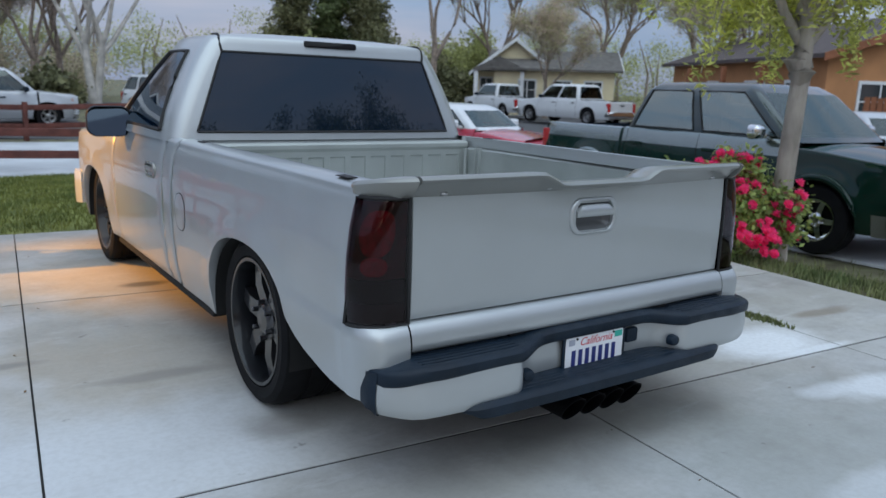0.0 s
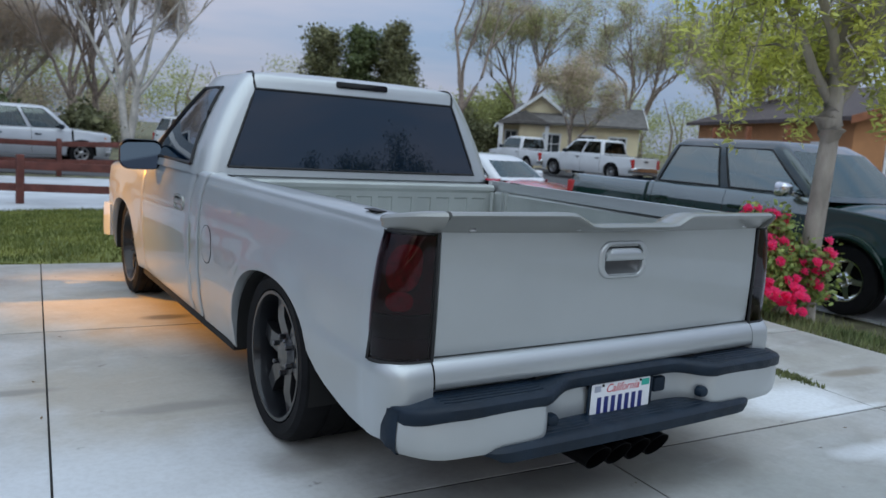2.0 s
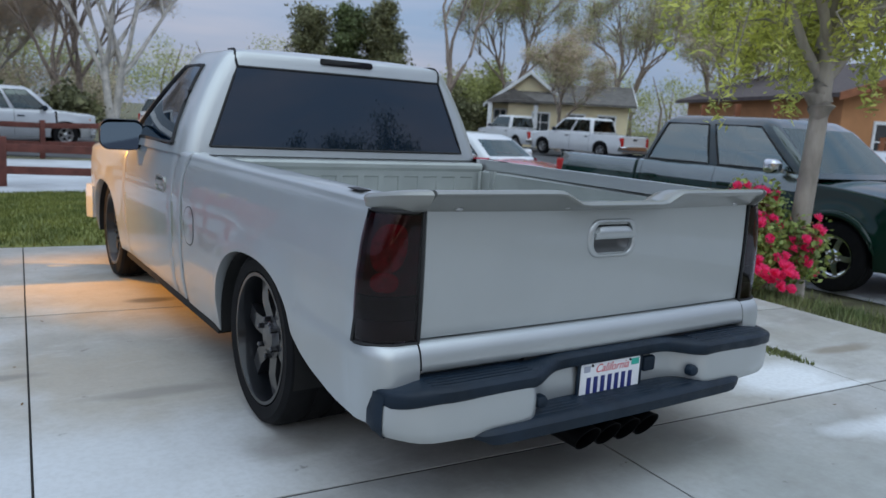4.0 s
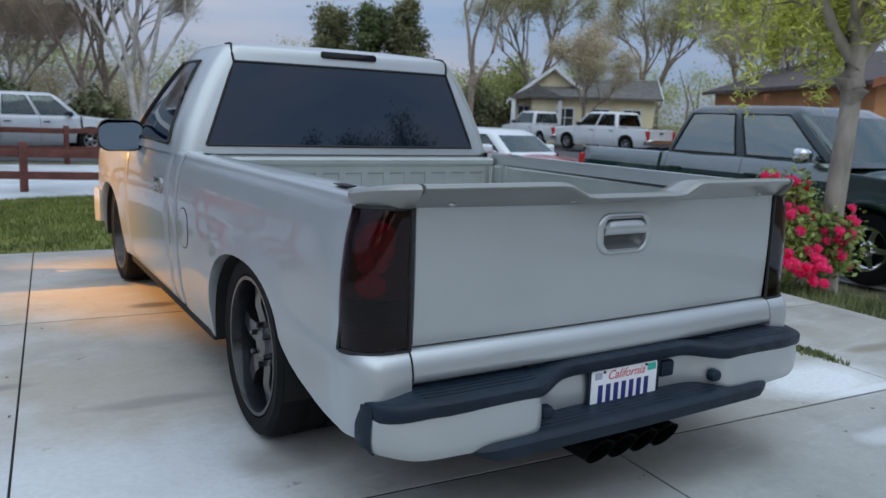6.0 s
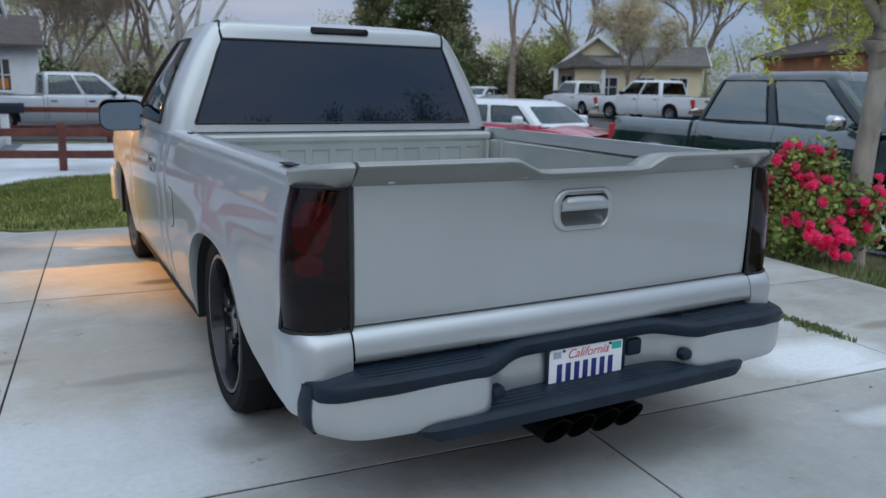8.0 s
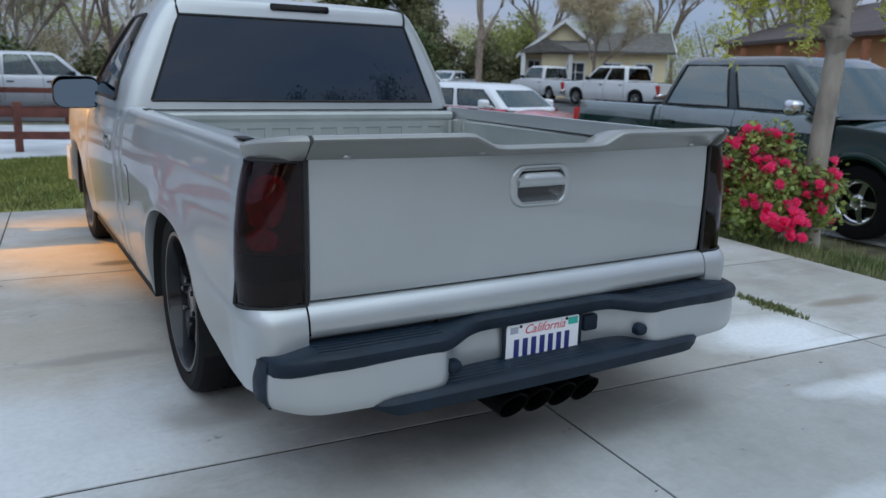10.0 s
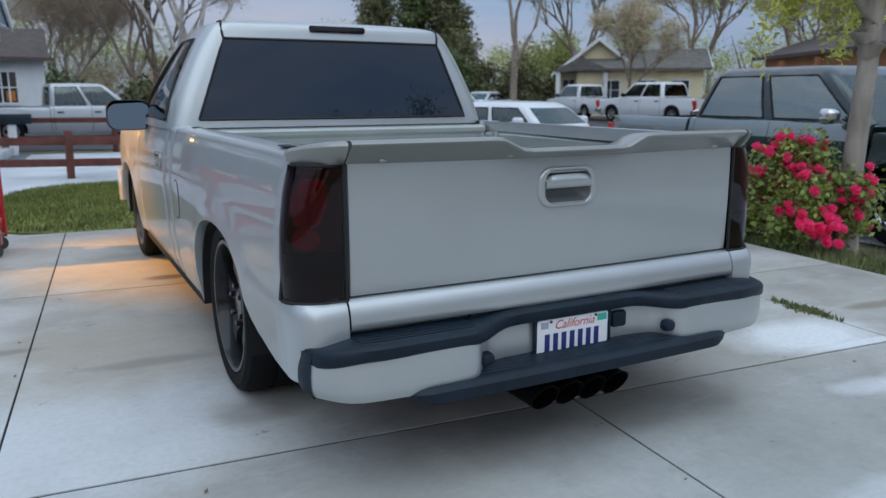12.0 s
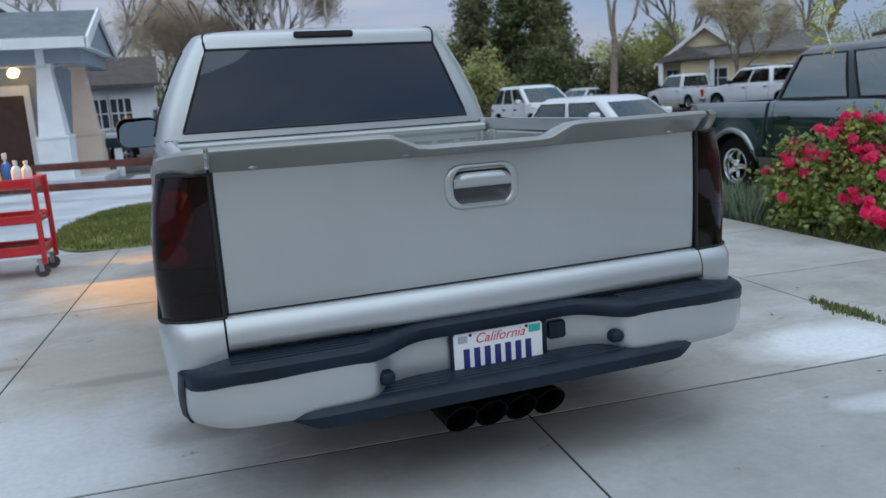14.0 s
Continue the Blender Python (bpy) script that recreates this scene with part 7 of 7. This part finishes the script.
# garage wall on the near side, out of view, that closes the place and carries the warm spot
gar = thing("garage", -5.0, 0.0, 0.0, 0.0, "blue-grey garage with a white door beside the driveway", "garage")
bm = bmesh.new()
box(bm, (-4.0, 2.6, -0.05), (0.0, 9.5, 2.7))
part("wall", bm, M["siding_grey"], gar, smooth=0)
bm = bmesh.new()
loft(bm, [[(xx, yy, zz) for xx, zz in ((0.75, 2.70), (-2.0, 3.05), (-4.75, 2.70), (-4.75, 2.82), (-2.0, 3.17), (0.75, 2.82))] for yy in (2.1, 10.0)])
part("roof", bm, M["roof_grey"], gar, smooth=0)
bm = bmesh.new()
box(bm, (0.004, 3.2, 0.0), (0.03, 8.2, 2.2), 0.004)
part("garage_door", bm, M["white_paint"], gar, smooth=0)
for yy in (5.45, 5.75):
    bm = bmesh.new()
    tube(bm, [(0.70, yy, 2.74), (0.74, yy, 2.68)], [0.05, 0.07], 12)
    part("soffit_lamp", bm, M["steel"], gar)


# ---------------------------------------------------------------- red utility cart
def utility_cart():
    t = thing("utility_cart", -2.22, 4.52, 0.0, -4.0, "red three-tier metal utility cart with cleaning bottles", "utility cart")
    hx, hy = 0.37, 0.20
    for z, d in ((0.175, 0.07), (0.42, 0.06), (0.685, 0.07)):
        bm = bmesh.new()
        pts = rrect(2 * hx, 2 * hy, 0.03)
        rings = [[(p[0] * f, p[1] * f, zz) for p in pts] for f, zz in ((0.93, z + 0.012), (0.95, z + d), (0.99, z + d + 0.004), (1.0, z + d - 0.004), (0.99, z), (0.93, z - 0.004))]
        v = grid(bm, rings, close_v=True)
        bm.faces.new(list(reversed(v[0])))
        bm.faces.new(v[-1])
        part("tray", bm, M["cart_red"], t, "deep red enamelled tray")
    for sx in (-1, 1):
        for sy in (-1, 1):
            bm = bmesh.new()
            box(bm, (sx * hx - 0.018, sy * hy - 0.018, 0.10), (sx * hx + 0.018, sy * hy + 0.018, 0.76), 0.004)
            part("leg", bm, M["cart_red"], t)
            bm = bmesh.new()
            c = Vector((sx * (hx - 0.03), sy * (hy - 0.02), 0.052))
            lathe(bm, [(0.001, -0.016), (0.045, -0.016), (0.052, -0.010), (0.052, 0.010), (0.045, 0.016), (0.001, 0.016)], 24, Matrix.Translation(c) @ pose(0, 0, 0, 90, 0, 20))
            caster = part("caster", bm, M["grey_rubber"], t, "swivel caster wheel")
            bm = bmesh.new()
            for o in (-0.024, 0.024):
                box(bm, (c.x - 0.018, c.y + o - 0.003, 0.045), (c.x + 0.018, c.y + o + 0.003, 0.13), 0.002)
            box(bm, (c.x - 0.03, c.y - 0.03, 0.12), (c.x + 0.03, c.y + 0.03, 0.135), 0.003)
            part("caster_fork", bm, M["steel"], caster)
    bm = bmesh.new()
    tube(bm, [(-hx, -hy + 0.02, 0.74), (-hx - 0.10, -hy + 0.02, 0.80), (-hx - 0.10, hy - 0.02, 0.80), (-hx, hy - 0.02, 0.74)], 0.012, 8)
    part("push_handle", bm, M["cart_red"], t)
    return t


utility_cart()


def bottle(x, y, z, m, h=0.22, r=0.036, spray=True, label="plastic spray bottle on the cart"):
    t = thing("bottle", x, y, z, random.uniform(0, 360), label, "bottle", "bottles on the cart")
    bm = bmesh.new()
    v = lathe(bm, [(r * 0.9, 0.0), (r, 0.01), (r, h * 0.62), (r * 0.8, h * 0.72), (r * 0.36, h * 0.82), (r * 0.36, h * 0.9)], 20)
    bm.faces.new(list(reversed(v[0])))
    part("body", bm, M[m], t)
    bm = bmesh.new()
    if spray:
        box(bm, (-0.022, -0.014, h * 0.88), (0.05, 0.014, h * 1.08), 0.008)
        box(bm, (0.018, -0.006, h * 0.74), (0.028, 0.006, h * 0.9), 0.002)
    else:
        tube(bm, [(0, 0, h * 0.88), (0, 0, h)], r * 0.45, 12)
    part("cap", bm, M["white_plastic"], t)
    return t


for bx, by, bm_, hh in ((-1.98, 4.42, "white_plastic", 0.20), (-2.06, 4.52, "blue_plastic", 0.24), (-2.12, 4.40, "yellow_plastic", 0.18), (-2.20, 4.55, "white_plastic", 0.25), (-2.30, 4.45, "purple_plastic", 0.22), (-2.38, 4.58, "white_plastic", 0.23), (-1.93, 4.55, "white_plastic", 0.19)):
    bottle(bx, by, 0.694, bm_, hh, spray=hh > 0.2)
rag = thing("cloth_pile", -2.15, 4.50, 0.19, 10, "crumpled brown cloths on the lower cart tray", "cloth")
rng = random.Random(4)
bm = bmesh.new()
rows = []
for i in range(14):
    rows.append([((i / 13 - 0.5) * 0.5, (j / 9 - 0.5) * 0.28, 0.005 + 0.055 * max(0, noise.noise(Vector((i * 0.5, j * 0.6, 1.3)))) + 0.03 * math.sin(math.pi * i / 13) * math.sin(math.pi * j / 9)) for j in range(10)])
grid(bm, rows)
part("cloth", bm, M["rag"], rag)


# a few dry leaves and crumbs on the concrete
rng = random.Random(77)
verts, faces = [], []
for _ in range(90):
    x, y = rng.uniform(-3.6, 3.2), rng.uniform(-1.2, 4.8)
    if abs(x) < 1.05 and 0.0 < y < 5.0:
        continue
    a, q = rng.uniform(0, 6.28), rng.uniform(0.006, 0.018)
    o, d = Vector((math.cos(a) * q, math.sin(a) * q, 0)), Vector((-math.sin(a) * q * 0.45, math.cos(a) * q * 0.45, 0.002))
    c, n = Vector((x, y, 0.003)), len(verts)
    verts += [c - o, c + d, c + o + Vector((0, 0, 0.004)), c - d + Vector((0, 0, 0.002))]
    faces.append((n, n + 1, n + 2, n + 3))
tagged(soup("leaf_litter", verts, faces, M["dry_leaf"]), "small dry leaves and crumbs scattered on the concrete", "leaf litter", kind="stuff")


# ---------------------------------------------------------------- driveway slabs
drive = thing("driveway", label="pale broom-finished concrete driveway with dark joints and stains", category="driveway", kind="structure")
bm = bmesh.new()
pts = [uv(-6.6, -9), uv(3.3, -9), uv(3.3, 5.15), uv(-6.6, 5.15)]
loft(bm, [[(p[0], p[1], z) for p in pts] for z in (-0.09, -0.005)])
part("joint_fill", bm, M["joint"], drive)
GAP = 0.0042
for u0, u1 in ((-6.6, -5.9), (-5.9, -3.85), (-3.85, -1.81), (-1.81, 0.225), (0.225, 2.10), (2.10, 3.3)):
    vs = (-9, -7.7, -5.05, -2.40, 0.235, 2.83, 5.15) if u0 < 2 else (-9, -5.05, -2.40, 0.235, 1.60, 2.83, 5.15)
    for v0, v1 in zip(vs, vs[1:]):
        bm = bmesh.new()
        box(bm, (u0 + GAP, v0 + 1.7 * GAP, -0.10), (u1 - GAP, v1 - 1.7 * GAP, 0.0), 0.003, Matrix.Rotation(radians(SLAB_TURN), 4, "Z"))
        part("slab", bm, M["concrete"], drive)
